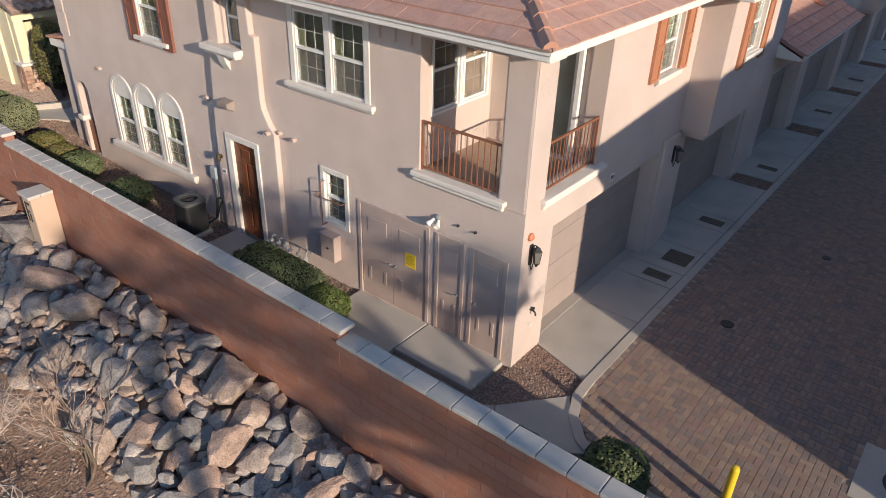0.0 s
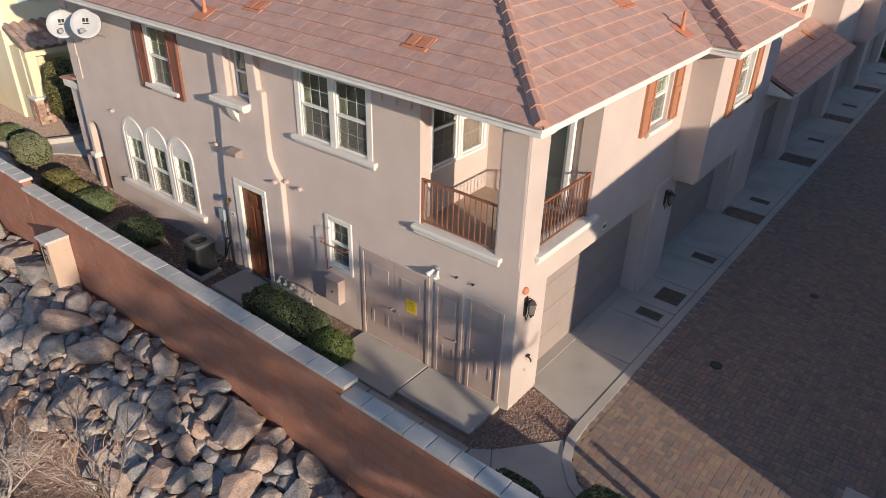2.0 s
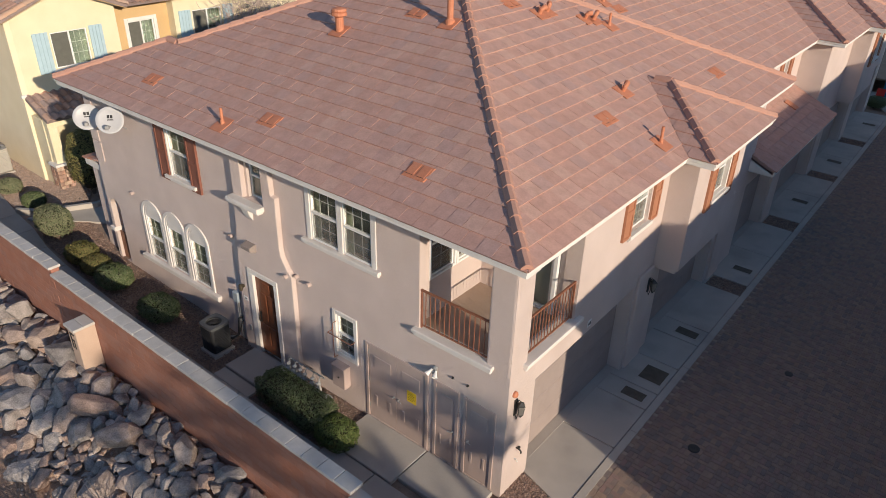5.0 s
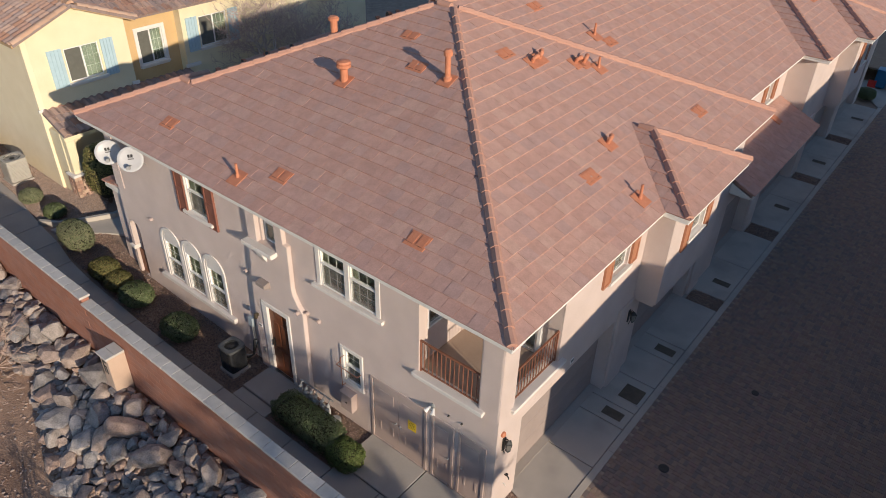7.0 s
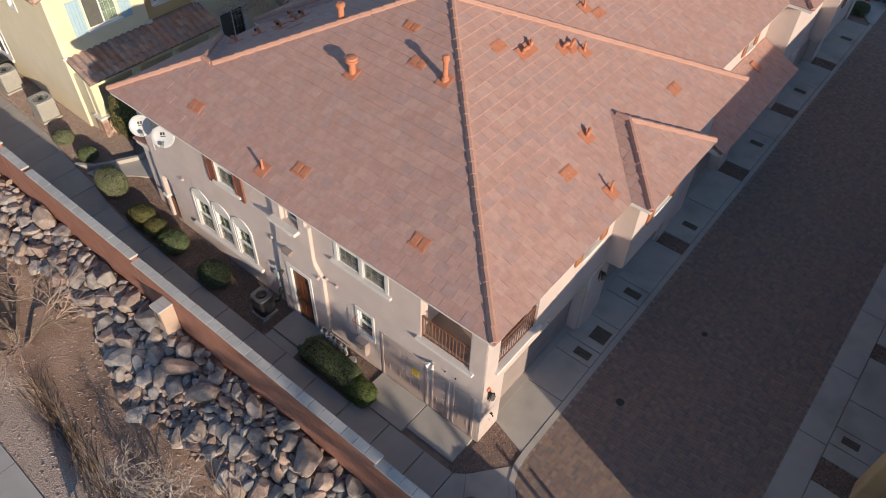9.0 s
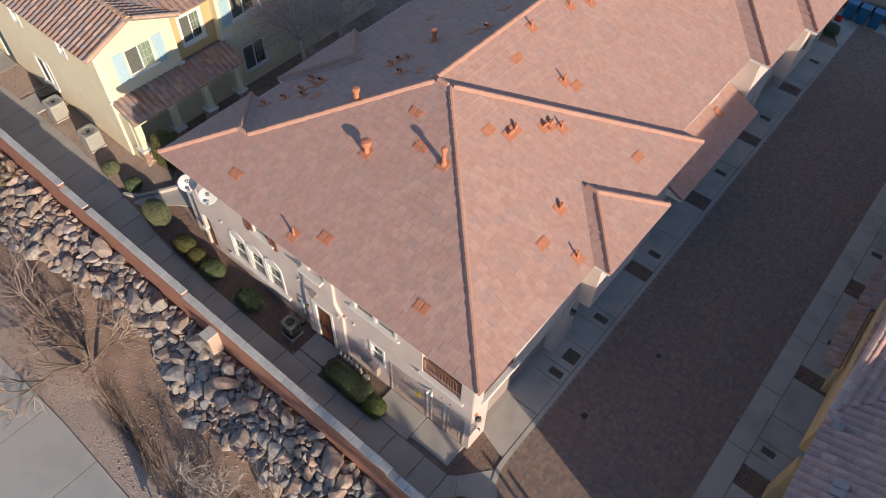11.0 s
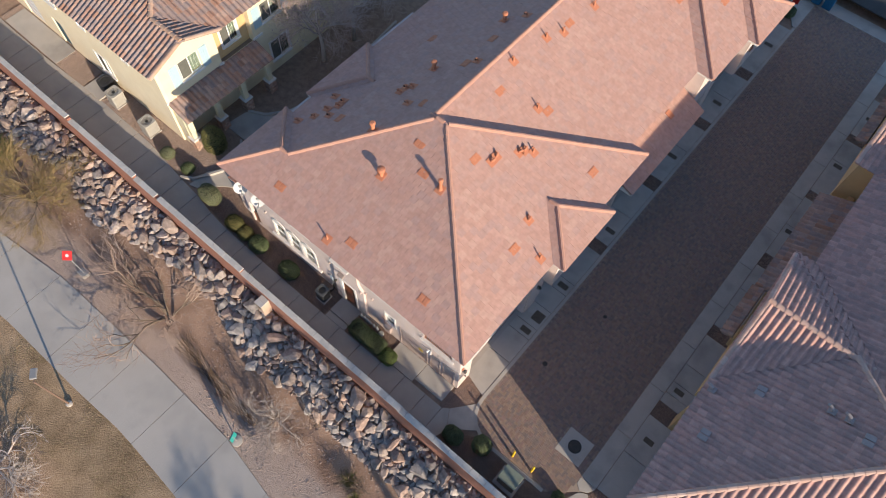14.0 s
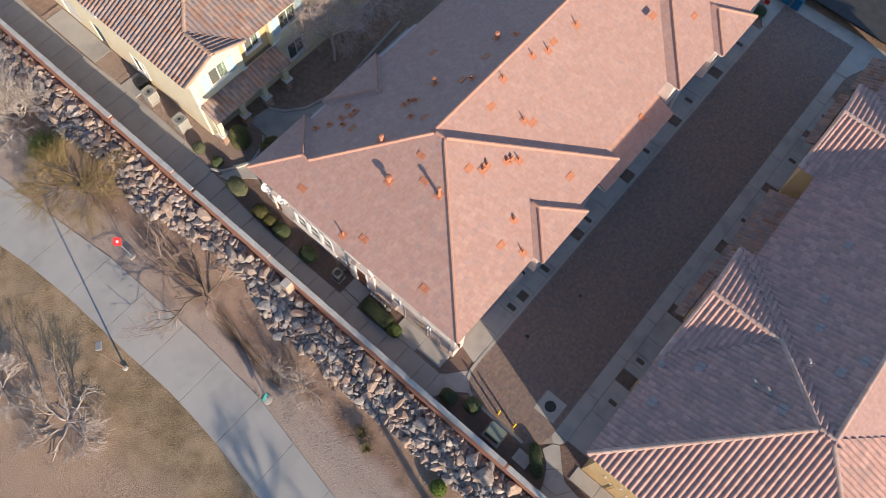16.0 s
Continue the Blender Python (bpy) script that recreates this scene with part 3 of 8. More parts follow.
# ---- roofs ----


def clip(poly, a, b):
    """Keeps the part of a 2D polygon to the left of the line a to b."""
    out = []
    n = len(poly)
    side = [(b[0] - a[0]) * (p[1] - a[1]) - (b[1] - a[1]) * (p[0] - a[0]) for p in poly]
    for i in range(n):
        p, q, s, t = poly[i], poly[(i + 1) % n], side[i], side[(i + 1) % n]
        if s >= 0:
            out.append(p)
        if s * t < 0:
            k = s / (s - t)
            out.append((p[0] + k * (q[0] - p[0]), p[1] + k * (q[1] - p[1])))
    return out


def roof_frame(poly):
    p = [Vector(v) for v in poly]
    u = (p[1] - p[0]).normalized()
    n = (p[1] - p[0]).cross(p[2] - p[0]).normalized()
    if n.z < 0:
        n = -n
    v = n.cross(u)
    if v.z < 0:
        v = -v
    m = Matrix((u, v, n)).transposed().to_4x4()
    m.translation = p[0]
    inv = m.inverted()
    flat = [(inv @ q).xy for q in p]
    flat = [(q.x, q.y) for q in flat]
    area = sum(flat[i - 1][0] * flat[i][1] - flat[i][0] * flat[i - 1][1] for i in range(len(flat)))
    return m, flat if area > 0 else flat[::-1]


def tile_roof(name, parent, poly, tw, expo, material, barrel=0.0, pieces=None, piece_mat=None, label=""):
    """Rows of tiles over a convex roof plane whose first edge is the eave. pieces: up to 300 whole tiles within that reach of the
    plane's start become objects of their own."""
    m, flat = roof_frame(poly)
    us, vs_ = [p[0] for p in flat], [p[1] for p in flat]
    base = bmesh.new()
    f = [base.verts.new(m @ Vector((*p, 0.0))) for p in flat]
    g = [base.verts.new(m @ Vector((*p, -0.12))) for p in flat]
    base.faces.new(f)
    base.faces.new(g[::-1])
    for i in range(len(f)):
        base.faces.new((g[i], g[(i + 1) % len(f)], f[(i + 1) % len(f)], f[i]))
    deck = part(name, base, material, parent, label)
    verts, faces = [], []
    strips = 8 if barrel else 1
    made = 0
    whole = None
    if pieces:
        whole = bpy.data.meshes.new("roof_tile")
        a, h = tw - 0.006, expo * 1.07
        whole.from_pydata([(0, 0, 0.038), (a, 0, 0.038), (a, h, 0.01), (0, h, 0.01), (0, 0, 0.002), (a, 0, 0.002), (a, h, 0), (0, h, 0)], [], [(0, 1, 2, 3), (4, 5, 1, 0), (5, 6, 2, 1), (7, 4, 0, 3)])
        whole.materials.append(piece_mat)
    row = 0
    v = min(vs_) - 0.06
    while v < max(vs_):
        u = min(us) - tw * (1 + 0.5 * (row % 2 if not barrel else 0)) 
        while u < max(us):
            cell = [(u, v), (u + tw - 0.006, v), (u + tw - 0.006, v + expo * 1.07), (u, v + expo * 1.07)]
            got = cell
            for i in range(len(flat)):
                a, b = flat[i], flat[(i + 1) % len(flat)]
                if abs(a[1]) < 1e-4 and abs(b[1]) < 1e-4:
                    continue
                got = clip(got, a, b)
                if len(got) < 3:
                    break
            if len(got) >= 3:
                jit = random.uniform(-0.004, 0.004)
                full = len(got) == 4 and all(abs(got[i][0] - cell[i][0]) + abs(got[i][1] - cell[i][1]) < 1e-5 for i in range(4))
                if full and pieces and made < pieces[2] and pieces[0] <= u <= pieces[1]:
                    ob = part("roof_tile", whole, None, deck)
                    ob.matrix_basis = m @ Matrix.Translation((u, v, jit))
                    made += 1
                else:
                    seen = {}

                    def put(p, down):
                        key = (round(p[0], 4), round(p[1], 4), down)
                        if key not in seen:
                            w = (p[0] - u) / tw
                            hump = barrel * (math.sin(math.pi * min(1, max(0, w / 0.68))) if w < 0.68 else -0.35 * math.sin(math.pi * (w - 0.68) / 0.32)) if barrel else 0
                            z = 0.038 - 0.028 * (p[1] - v) / (expo * 1.07) + hump + jit
                            seen[key] = len(verts)
                            verts.append(m @ Vector((p[0], p[1], z - (0.034 if down else 0))))
                        return seen[key]

                    for s in range(strips):
                        bit = got
                        if strips > 1:
                            ua, ub = u + tw * s / strips, u + tw * (s + 1) / strips
                            bit = clip(clip(got, (ua, v + 9), (ua, v)), (ub, v), (ub, v + 9))
                            bit = [q for i, q in enumerate(bit) if abs(q[0] - bit[i - 1][0]) + abs(q[1] - bit[i - 1][1]) > 1e-4]
                            if len(bit) < 3:
                                continue
                        top = [put(q, False) for q in bit]
                        if len(set(top)) < 3:
                            continue
                        faces.append(top)
                        for i in range(len(bit)):
                            q, r = bit[i], bit[(i + 1) % len(bit)]
                            if strips > 1 and abs(q[0] - r[0]) < 1e-4:
                                continue
                            if (q[1] + r[1]) / 2 > v + expo * 0.9:
                                continue
                            faces.append([top[(i + 1) % len(bit)], top[i], put(q, True), put(r, True)])
            u += tw
        row += 1
        v += expo
    me = bpy.data.meshes.new(name + "_tiles")
    me.from_pydata(verts, [], faces)
    me.materials.append(material)
    part("tile_field", me, None, deck, kind="stuff")
    return deck


def cap_mesh(w=0.105, h=0.065, length=0.42, round_=False):
    me = bpy.data.meshes.new("ridge_tile")
    sec = [(-w, -0.05), (-w * 0.93, 0.0), (-w * 0.35, h), (w * 0.35, h), (w * 0.93, 0.0), (w, -0.05)]
    if round_:
        sec = [(-w * math.cos(a), h * 1.4 * math.sin(a) - 0.04) for a in np.linspace(0, math.pi, 7)]
    k = len(sec)
    vs = [(0, x, z + 0.025) for x, z in sec] + [(length, x * 0.93, z) for x, z in sec]
    fs = [(i, i + 1, k + i + 1, k + i) for i in range(k - 1)] + [tuple(range(k))[::-1], tuple(range(k, 2 * k))]
    me.from_pydata(vs, [], fs)
    return me


def ridge_caps(parent, a, b, me, step=0.37):
    """Cap tiles from a low point a up to b, each an object on one mesh."""
    a, b = Vector(a), Vector(b)
    d = (b - a)
    n = max(0, int((d.length - 0.3) / step))
    d.normalize()
    side = Vector((0, 0, 1)).cross(d).normalized()
    turn = Matrix((d, side, d.cross(side))).transposed().to_4x4()
    for i in range(n + 1):
        ob = part("ridge_tile", me, None, parent)
        ob.matrix_basis = Matrix.Translation(a + d * (i * step)) @ turn @ pose(0, 0, 0.03, random.uniform(-2, 2), 0, random.uniform(-1.5, 1.5))


FLAT_CAP = cap_mesh()
FLAT_CAP.materials.append(HIPTILE)
SLOPE_R, EAVE_Z = 0.446, 5.83
TW, EX = 0.335, 0.345


LE = -14.45                                                   # the left eave of the long plane


def hip_bump(house, xe, y0, y1, xin, toward, zbase=EAVE_Z):
    """A small hipped bay roof whose eave stands out at xe; it dies into the long plane whose eave is at xin. toward: +1 when it faces +x."""
    half = (y1 - y0) / 2
    ym, top = (y0 + y1) / 2, zbase + SLOPE_R * half
    tip, back = (xe - toward * half, ym, top), (xin - toward * half, ym, top)
    a, b = ((xe, y0, zbase), (xe, y1, zbase))
    lo, hi = (xin, y0, zbase), (xin, y1, zbase)
    up = 0.012
    lift = lambda q: (q[0], q[1], q[2] + up)  # noqa: E731
    for poly in ([a, b, tip], [lo, a, tip, back], [b, hi, back, tip]):
        tile_roof("roof_plane", house, [lift(q) for q in poly], TW, EX, TILE)
    ridge_caps(house, a, tip, FLAT_CAP)
    ridge_caps(house, b, tip, FLAT_CAP)
    ridge_caps(house, tip, back, FLAT_CAP)
    pts = [lo[:2], a[:2], b[:2], hi[:2]] if toward > 0 else [hi[:2], b[:2], a[:2], lo[:2]]
    eave_trim(house, pts, zbase, 0.42)


def corner_block(house, y0, y1, pieces=False):
    """The hipped end block: front and alley planes with the strip behind its inner hip; y0 is the outer eave."""
    s = 1 if y1 > y0 else -1
    half = abs(y1 - y0) / 2
    top, ym = EAVE_Z + SLOPE_R * half, (y0 + y1) / 2
    pa, pb = (LE + half, ym, top), (0.25 - half, ym, top)
    c0, c1, c2 = (LE, y0, EAVE_Z), (0.25, y0, EAVE_Z), (0.25, y1, EAVE_Z)
    tile_roof("roof_plane", house, [c0, c1, pb, pa], TW, EX, TILE, pieces=(8.6, 16, 160) if pieces else None, piece_mat=TILE_PIECE)
    tile_roof("roof_plane", house, [c1, c2, pb], TW, EX, TILE, pieces=(0, 6, 140) if pieces else None, piece_mat=TILE_PIECE)
    tile_roof("roof_plane", house, [(MID_E, y1, EAVE_Z), c2, pb, (MID_E - half + 0.03, ym + s * 0.03, top - 0.013)], TW, EX, TILE)
    for lo, hi in ((c1, pb), (c2, pb), ((LE + 2.225, y0 + s * 2.225, EAVE_Z + SLOPE_R * 2.225), pa), (pa, pb)):
        ridge_caps(house, lo, hi, FLAT_CAP)
    # the entry pavilion at the far corner stands half a metre proud
    q = (-14.95, y0, EAVE_Z)
    r = (-14.95, y0 + s * 4.45, EAVE_Z)
    t = EAVE_Z + SLOPE_R * 2.225
    tip, back = (-12.725, y0 + s * 2.225, t), (LE + 2.225, y0 + s * 2.225, t)
    tile_roof("roof_plane", house, [q, c0, back, tip], TW, EX, TILE)
    tile_roof("roof_plane", house, [r, q, tip], TW, EX, TILE)
    tile_roof("roof_plane", house, [(LE, y0 + s * 4.45, EAVE_Z), r, tip, back], TW, EX, TILE)
    ridge_caps(house, q, tip, FLAT_CAP)
    ridge_caps(house, r, tip, FLAT_CAP)
    ridge_caps(house, tip, back, FLAT_CAP)
    return pa, pb


def eave_trim(house, pts, zbase, wall_in):
    """Fascia boards round the eave with a flat soffit reaching in to the wall. pts: the eave's corners in order."""
    ring = len(pts) > 2 and pts[0] == pts[-1]
    last = len(pts) - 2
    for k, ((xa, ya), (xb, yb)) in enumerate(zip(pts, pts[1:])):
        a, b = Vector((xa, ya, 0)), Vector((xb, yb, 0))
        d = (b - a).normalized()
        n = Vector((-d.y, d.x, 0))
        pre = pts[k - 1] if k else (pts[-2] if ring else None)
        nxt = pts[k + 2] if k < last else (pts[1] if ring else None)
        turn0 = 0 if pre is None else (xa - pre[0]) * d.y - (ya - pre[1]) * d.x
        turn1 = 0 if nxt is None else d.x * (nxt[1] - yb) - d.y * (nxt[0] - xb)
        bm = bmesh.new()
        for lo, hi, o0, o1 in ((-0.17, -0.02, 0.0, 0.035), (-0.08, 0.012, -0.028, -0.002), (-0.19, -0.165, 0.036, wall_in)):
            s0 = 0.0 if turn0 <= 0 or o0 < 0 else o1 + 0.001
            s1 = 0.03 if turn1 > 0 and o0 < 0 else 0.0
            q = [a + n * o0 + d * s0, b + n * o0 + d * s1, b + n * o1 + d * s1, a + n * o1 + d * s0]
            prism(bm, [(w.x, w.y) for w in q], zbase + lo, zbase + hi)
        bmesh.ops.recalc_face_normals(bm, faces=bm.faces)
        part("fascia", bm, FASCIA, house)


# ---- walls and openings ----


def cut_wall(name, parent, m, a0, a1, h0, h1, holes, material, thick=0.2, label=""):
    """A wall in the frame m (x along, y inwards, z up) with holes cut through it."""
    A = sorted({a0, a1, *[v for h in holes for v in h[:2]]})
    H = sorted({h0, h1, *[v for h in holes for v in h[2:]]})
    A, H = [v for v in A if a0 <= v <= a1], [v for v in H if h0 <= v <= h1]

    def solid(i, j):
        if not (0 <= i < len(A) - 1 and 0 <= j < len(H) - 1):
            return False
        ca, ch = (A[i] + A[i + 1]) / 2, (H[j] + H[j + 1]) / 2
        return not any(h[0] < ca < h[1] and h[2] < ch < h[3] for h in holes)

    bm = bmesh.new()
    seen = {}

    def vt(a, y, h):
        if (a, y, h) not in seen:
            seen[a, y, h] = bm.verts.new(m @ Vector((a, y, h)))
        return seen[a, y, h]

    for i in range(len(A) - 1):
        for j in range(len(H) - 1):
            if not solid(i, j):
                continue
            p, q, r, s = (A[i], H[j]), (A[i + 1], H[j]), (A[i + 1], H[j + 1]), (A[i], H[j + 1])
            bm.faces.new([vt(a, 0, h) for a, h in (p, q, r, s)])
            bm.faces.new([vt(a, thick, h) for a, h in (s, r, q, p)])
            for other, e0, e1 in (((i, j - 1), p, q), ((i + 1, j), q, r), ((i, j + 1), r, s), ((i - 1, j), s, p)):
                if not solid(*other):
                    bm.faces.new([vt(e1[0], 0, e1[1]), vt(e0[0], 0, e0[1]), vt(e0[0], thick, e0[1]), vt(e1[0], thick, e1[1])])
    bmesh.ops.recalc_face_normals(bm, faces=bm.faces)
    return part(name, bm, material, parent, label)


FRONT = Matrix.Identity(4)                                   # x along, y inwards


def side_frame(x):
    """A wall that faces +x: its own x runs along world y."""
    return Matrix(((0, -1, 0, x), (1, 0, 0, 0), (0, 0, 1, 0), (0, 0, 0, 1)))


def window(parent, m, a0, a1, h0, h1, split=True, grid=(2, 2), sill=True, inset=0.08, shutters=None, curtain=None, trim=0.0, trim_mat=None, mats=None, thick_in=0.205, back_mat=None):
    """A sash window in a hole: vinyl frame, meeting rail, panes with muntins, sill, and shutters or a curtain."""
    frame_m, sill_m = mats or (VINYL, CREAM)
    bm = bmesh.new()
    w = 0.042
    for a, b, c, d in ((a0, a0 + w, h0, h1), (a1 - w, a1, h0, h1), (a0 + w, a1 - w, h0, h0 + w), (a0 + w, a1 - w, h1 - w, h1)):
        box(bm, a, b, inset, inset + 0.07, c, d, m)
    hm = (h0 + h1) / 2
    if split:
        box(bm, a0 + w, a1 - w, inset - 0.01, inset + 0.06, hm - 0.025, hm + 0.025, m)
    bmesh.ops.recalc_face_normals(bm, faces=bm.faces)
    win = part("window", bm, frame_m, parent)
    for c, d in ((h0 + w, hm - 0.025), (hm + 0.025, h1 - w)) if split else ((h0 + w, h1 - w),):
        bm = bmesh.new()
        box(bm, a0 + w, a1 - w, inset + 0.03, inset + 0.036, c, d, m)
        bmesh.ops.recalc_face_normals(bm, faces=bm.faces)
        part("pane", bm, GLASS, win, "dark reflecting glass").visible_shadow = False
        bm = bmesh.new()
        for i in range(1, grid[0]):
            x = a0 + w + (a1 - a0 - 2 * w) * i / grid[0]
            box(bm, x - 0.006, x + 0.006, inset + 0.022, inset + 0.029, c, d, m)
        for i in range(1, grid[1]):
            z = c + (d - c) * i / grid[1]
            box(bm, a0 + w, a1 - w, inset + 0.0225, inset + 0.0285, z - 0.006, z + 0.006, m)
        if grid != (1, 1):
            bmesh.ops.recalc_face_normals(bm, faces=bm.faces)
            part("muntin", bm, MUNTIN, win)
        else:
            bm.free()
    if split and grid != (1, 1) and parent.name.startswith("townhouse"):
        bm = bmesh.new()
        box(bm, a0 + w, a1 - w, inset + 0.012, inset + 0.014, h0 + w, hm - 0.025, m)
        bmesh.ops.recalc_face_normals(bm, faces=bm.faces)
        part("insect_screen", bm, MESH, win, "fine grey insect mesh")
    # flat sheet whose colour carries the dimness seen through the pane
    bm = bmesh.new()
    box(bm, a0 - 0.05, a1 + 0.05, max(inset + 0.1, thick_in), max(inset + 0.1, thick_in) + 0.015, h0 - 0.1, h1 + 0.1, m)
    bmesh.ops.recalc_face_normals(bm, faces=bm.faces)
    part("room_shade", bm, back_mat or BLIND, win, "flat sheet behind the glass, coloured in the tone the pane shows")
    if curtain:
        bm = bmesh.new()
        for a, b in curtain:
            n = 9
            for i in range(n):
                x0, x1 = a + (b - a) * i / n, a + (b - a) * (i + 1) / n
                y = inset + 0.12 + (0.02 if i % 2 else -0.01)
                y2 = inset + 0.12 + (-0.01 if i % 2 else 0.02)
                vs = [bm.verts.new(m @ Vector(c)) for c in ((x0, y, h0), (x1, y2, h0), (x1, y2, h1), (x0, y, h1))]
                bm.faces.new(vs)
        bmesh.ops.solidify(bm, geom=bm.faces, thickness=0.004)
        part("curtain", bm, CURTAIN, win)
    if sill:
        bm = bmesh.new()
        e0, e1 = (sill if isinstance(sill, tuple) else (a0 - 0.12, a1 + 0.12))
        for lo, hi, out, grow in ((h0 - 0.1, h0 - 0.005, 0.11, 0.0), (h0 - 0.16, h0 - 0.1, 0.06, -0.04)):
            box(bm, e0 - grow, e1 + grow, -out, 0.0, lo, hi, m)
        bevel(bm, 0.012, 1)
        part("sill", bm, sill_m, win)
    if trim:
        bm = bmesh.new()
        t = trim
        for a, b, c, d in ((a0 - t, a0 + 0.006, h0 - t, h1 + t), (a1 - 0.006, a1 + t, h0 - t, h1 + t), (a0 + 0.006, a1 - 0.006, h0 - t, h0 + 0.006), (a0 + 0.006, a1 - 0.006, h1 - 0.006, h1 + t)):
            box(bm, a, b, -0.03, inset, c, d, m)
        bevel(bm, 0.01, 1)
        part("trim", bm, trim_mat or CREAM, win)
    if shutters:
        sw, sm, s0, s1 = shutters
        for a in (a0 - 0.06 - sw, a1 + 0.06):
            bm = bmesh.new()
            box(bm, a, a + sw, -0.045, -0.002, s0, s1, m)
            bmesh.ops.recalc_face_normals(bm, faces=bm.faces)
            sh = part("shutter", bm, sm, win)
            bm = bmesh.new()
            f = 0.06
            cuts = [s0, (s0 + s1) / 2, s1]
            for c, d in zip(cuts, cuts[1:]):
                for q in ((a, a + f, c, d), (a + sw - f, a + sw, c, d), (a + f, a + sw - f, c, c + f), (a + f, a + sw - f, d - f, d)):
                    box(bm, q[0], q[1], -0.062, -0.045, q[2], q[3], m)
            bmesh.ops.recalc_face_normals(bm, faces=bm.faces)
            part("stile", bm, sm, sh)
    return win


house = thing("townhouse", (0, 0, 0), "two-storey pink stucco townhouse row with pink flat-tile hip roof", "house")
XW, YEND = -0.2, 13.2                                        # garage-side wall face, end of the near block
XL = -14.75
tri = [(-12.565, -11.855), (-11.505, -10.795), (-10.445, -9.735)]
front_holes = [(-2.4, -0.74, 3.06, 5.45), (-5.45, -4.62, 4.08, 5.42), (-4.48, -3.65, 4.08, 5.42), (-4.84, -4.27, 1.38, 2.42), (-10.72, -9.9, 4.03, 5.4),
               (-7.6, -6.82, 0.1, 2.36), (-7.55, -6.98, 4.42, 5.5), (-14.6, -14.06, 0.1, 2.2), (-3.9, -2.16, 0.04, 2.1), (-1.96, -1.36, 0.04, 2.08), (-1.18, -0.46, 0.04, 2.06)]
front_holes += [(a, b, 0.96, 2.28) for a, b in tri]
wall_front = cut_wall("wall", house, FRONT, XL, XW, 0.0 - 0.1, 5.68, front_holes, STUCCO)
GAR = [(0.95, 5.3), (6.8, 10.85)]
side_holes = [(0.55, 2.3, 3.06, 5.5), (4.42, 5.3, 4.3, 5.5)] + [(a, b, -0.1, 2.47) for a, b in GAR]
cut_wall("wall", house, side_frame(XW), 0.2, YEND, -0.1, 5.68, side_holes, STUCCO, 0.35)
part("wall", bbox(XL, XL + 0.2, 0.2, YEND, -0.1, 5.68, 0.002), STUCCO, house)
part("wall", bbox(XL + 0.201, XW - 0.36, YEND - 0.2, YEND - 0.001, -0.1, 5.68, 0.002), STUCCO, house)
MID_E = -0.69
pa, pb = corner_block(house, -0.55, 13.64, pieces=True)
pc, pd = corner_block(house, 34.2, 20.0)
half = (MID_E - LE) / 2
mid_top, xm = EAVE_Z + SLOPE_R * half, MID_E - half
tile_roof("roof_plane", house, [(MID_E, 13.64, EAVE_Z), (MID_E, 20.0, EAVE_Z), (xm, 20.0 + half, mid_top), (xm, 13.64 - half, mid_top)], TW, EX, TILE)
tile_roof("roof_plane", house, [(LE, 34.2, EAVE_Z), (LE, -0.55, EAVE_Z), (xm, -0.55 + half, mid_top), (xm, 34.2 - half, mid_top)], TW, EX, TILE)
ridge_caps(house, (xm, 6.7, mid_top), (xm, 26.8, mid_top), FLAT_CAP)
hip_bump(house, 0.87, 5.75, 9.79, 0.25, 1)
hip_bump(house, 0.87, 23.85, 27.9, 0.25, 1)
hip_bump(house, -14.85, 5.3, 9.75, LE, -1)
hip_bump(house, -14.85, 16.0, 20.4, LE, -1)
eave_trim(house, [(LE, 34.2), (LE, 3.9), (-14.95, 3.9), (-14.95, -0.55), (0.25, -0.55), (0.25, 13.64), (MID_E, 13.64), (MID_E, 20.0), (0.25, 20.0), (0.25, 34.2), (LE, 34.2)], EAVE_Z, 0.45)


# ---- the townhouse in detail ----


def fbox(bm, x0, x1, z0, z1, d0, d1):
    """A box on the front face, standing out from d0 to d1."""
    box(bm, x0, x1, -d1, -d0, z0, z1)


def sbox(bm, y0, y1, z0, z1, d0, d1, x=XW):
    """A box on a face towards the alley."""
    box(bm, x + d0, x + d1, y0, y1, z0, z1)


def done(bm, r=0.0, seg=1):
    if r:
        return bevel(bm, r, seg)
    bmesh.ops.recalc_face_normals(bm, faces=bm.faces)
    return bm


# the chimney-like projection round the front door
def face_prism(bm, pts, d0, d1):
    lo = [bm.verts.new((x, -d0, z)) for x, z in pts]
    hi = [bm.verts.new((x, -d1, z)) for x, z in pts]
    n = len(pts)
    bm.faces.new(hi)
    bm.faces.new(lo[::-1])
    for i in range(n):
        bm.faces.new((lo[i], lo[(i + 1) % n], hi[(i + 1) % n], hi[i]))


bm = bmesh.new()
D = 0.13
face_prism(bm, [(-8.22, -0.1), (-7.62, -0.1), (-7.62, 2.4), (-6.8, 2.4), (-6.8, -0.1), (-6.13, -0.1), (-6.13, 2.86), (-6.29, 3.03), (-6.44, 3.3), (-6.47, 3.5), (-6.46, 4.74), (-6.6, 4.77), (-6.64, 5.68), (-6.9, 5.68), (-6.9, 4.42), (-7.62, 4.42), (-7.62, 5.68), (-7.98, 5.68), (-7.98, 4.42), (-8.06, 3.5), (-8.1, 3.1), (-8.16, 2.4)], -0.004, D)
part("wall", done(bm, 0.02, 2), STUCCO, house)
window(house, FRONT, -7.55, -6.98, 4.42, 5.5, grid=(1, 1), sill=False, inset=0.1)
bm = bmesh.new()
fbox(bm, -8.0, -6.86, 4.3, 4.42, D - 0.02, 0.34)
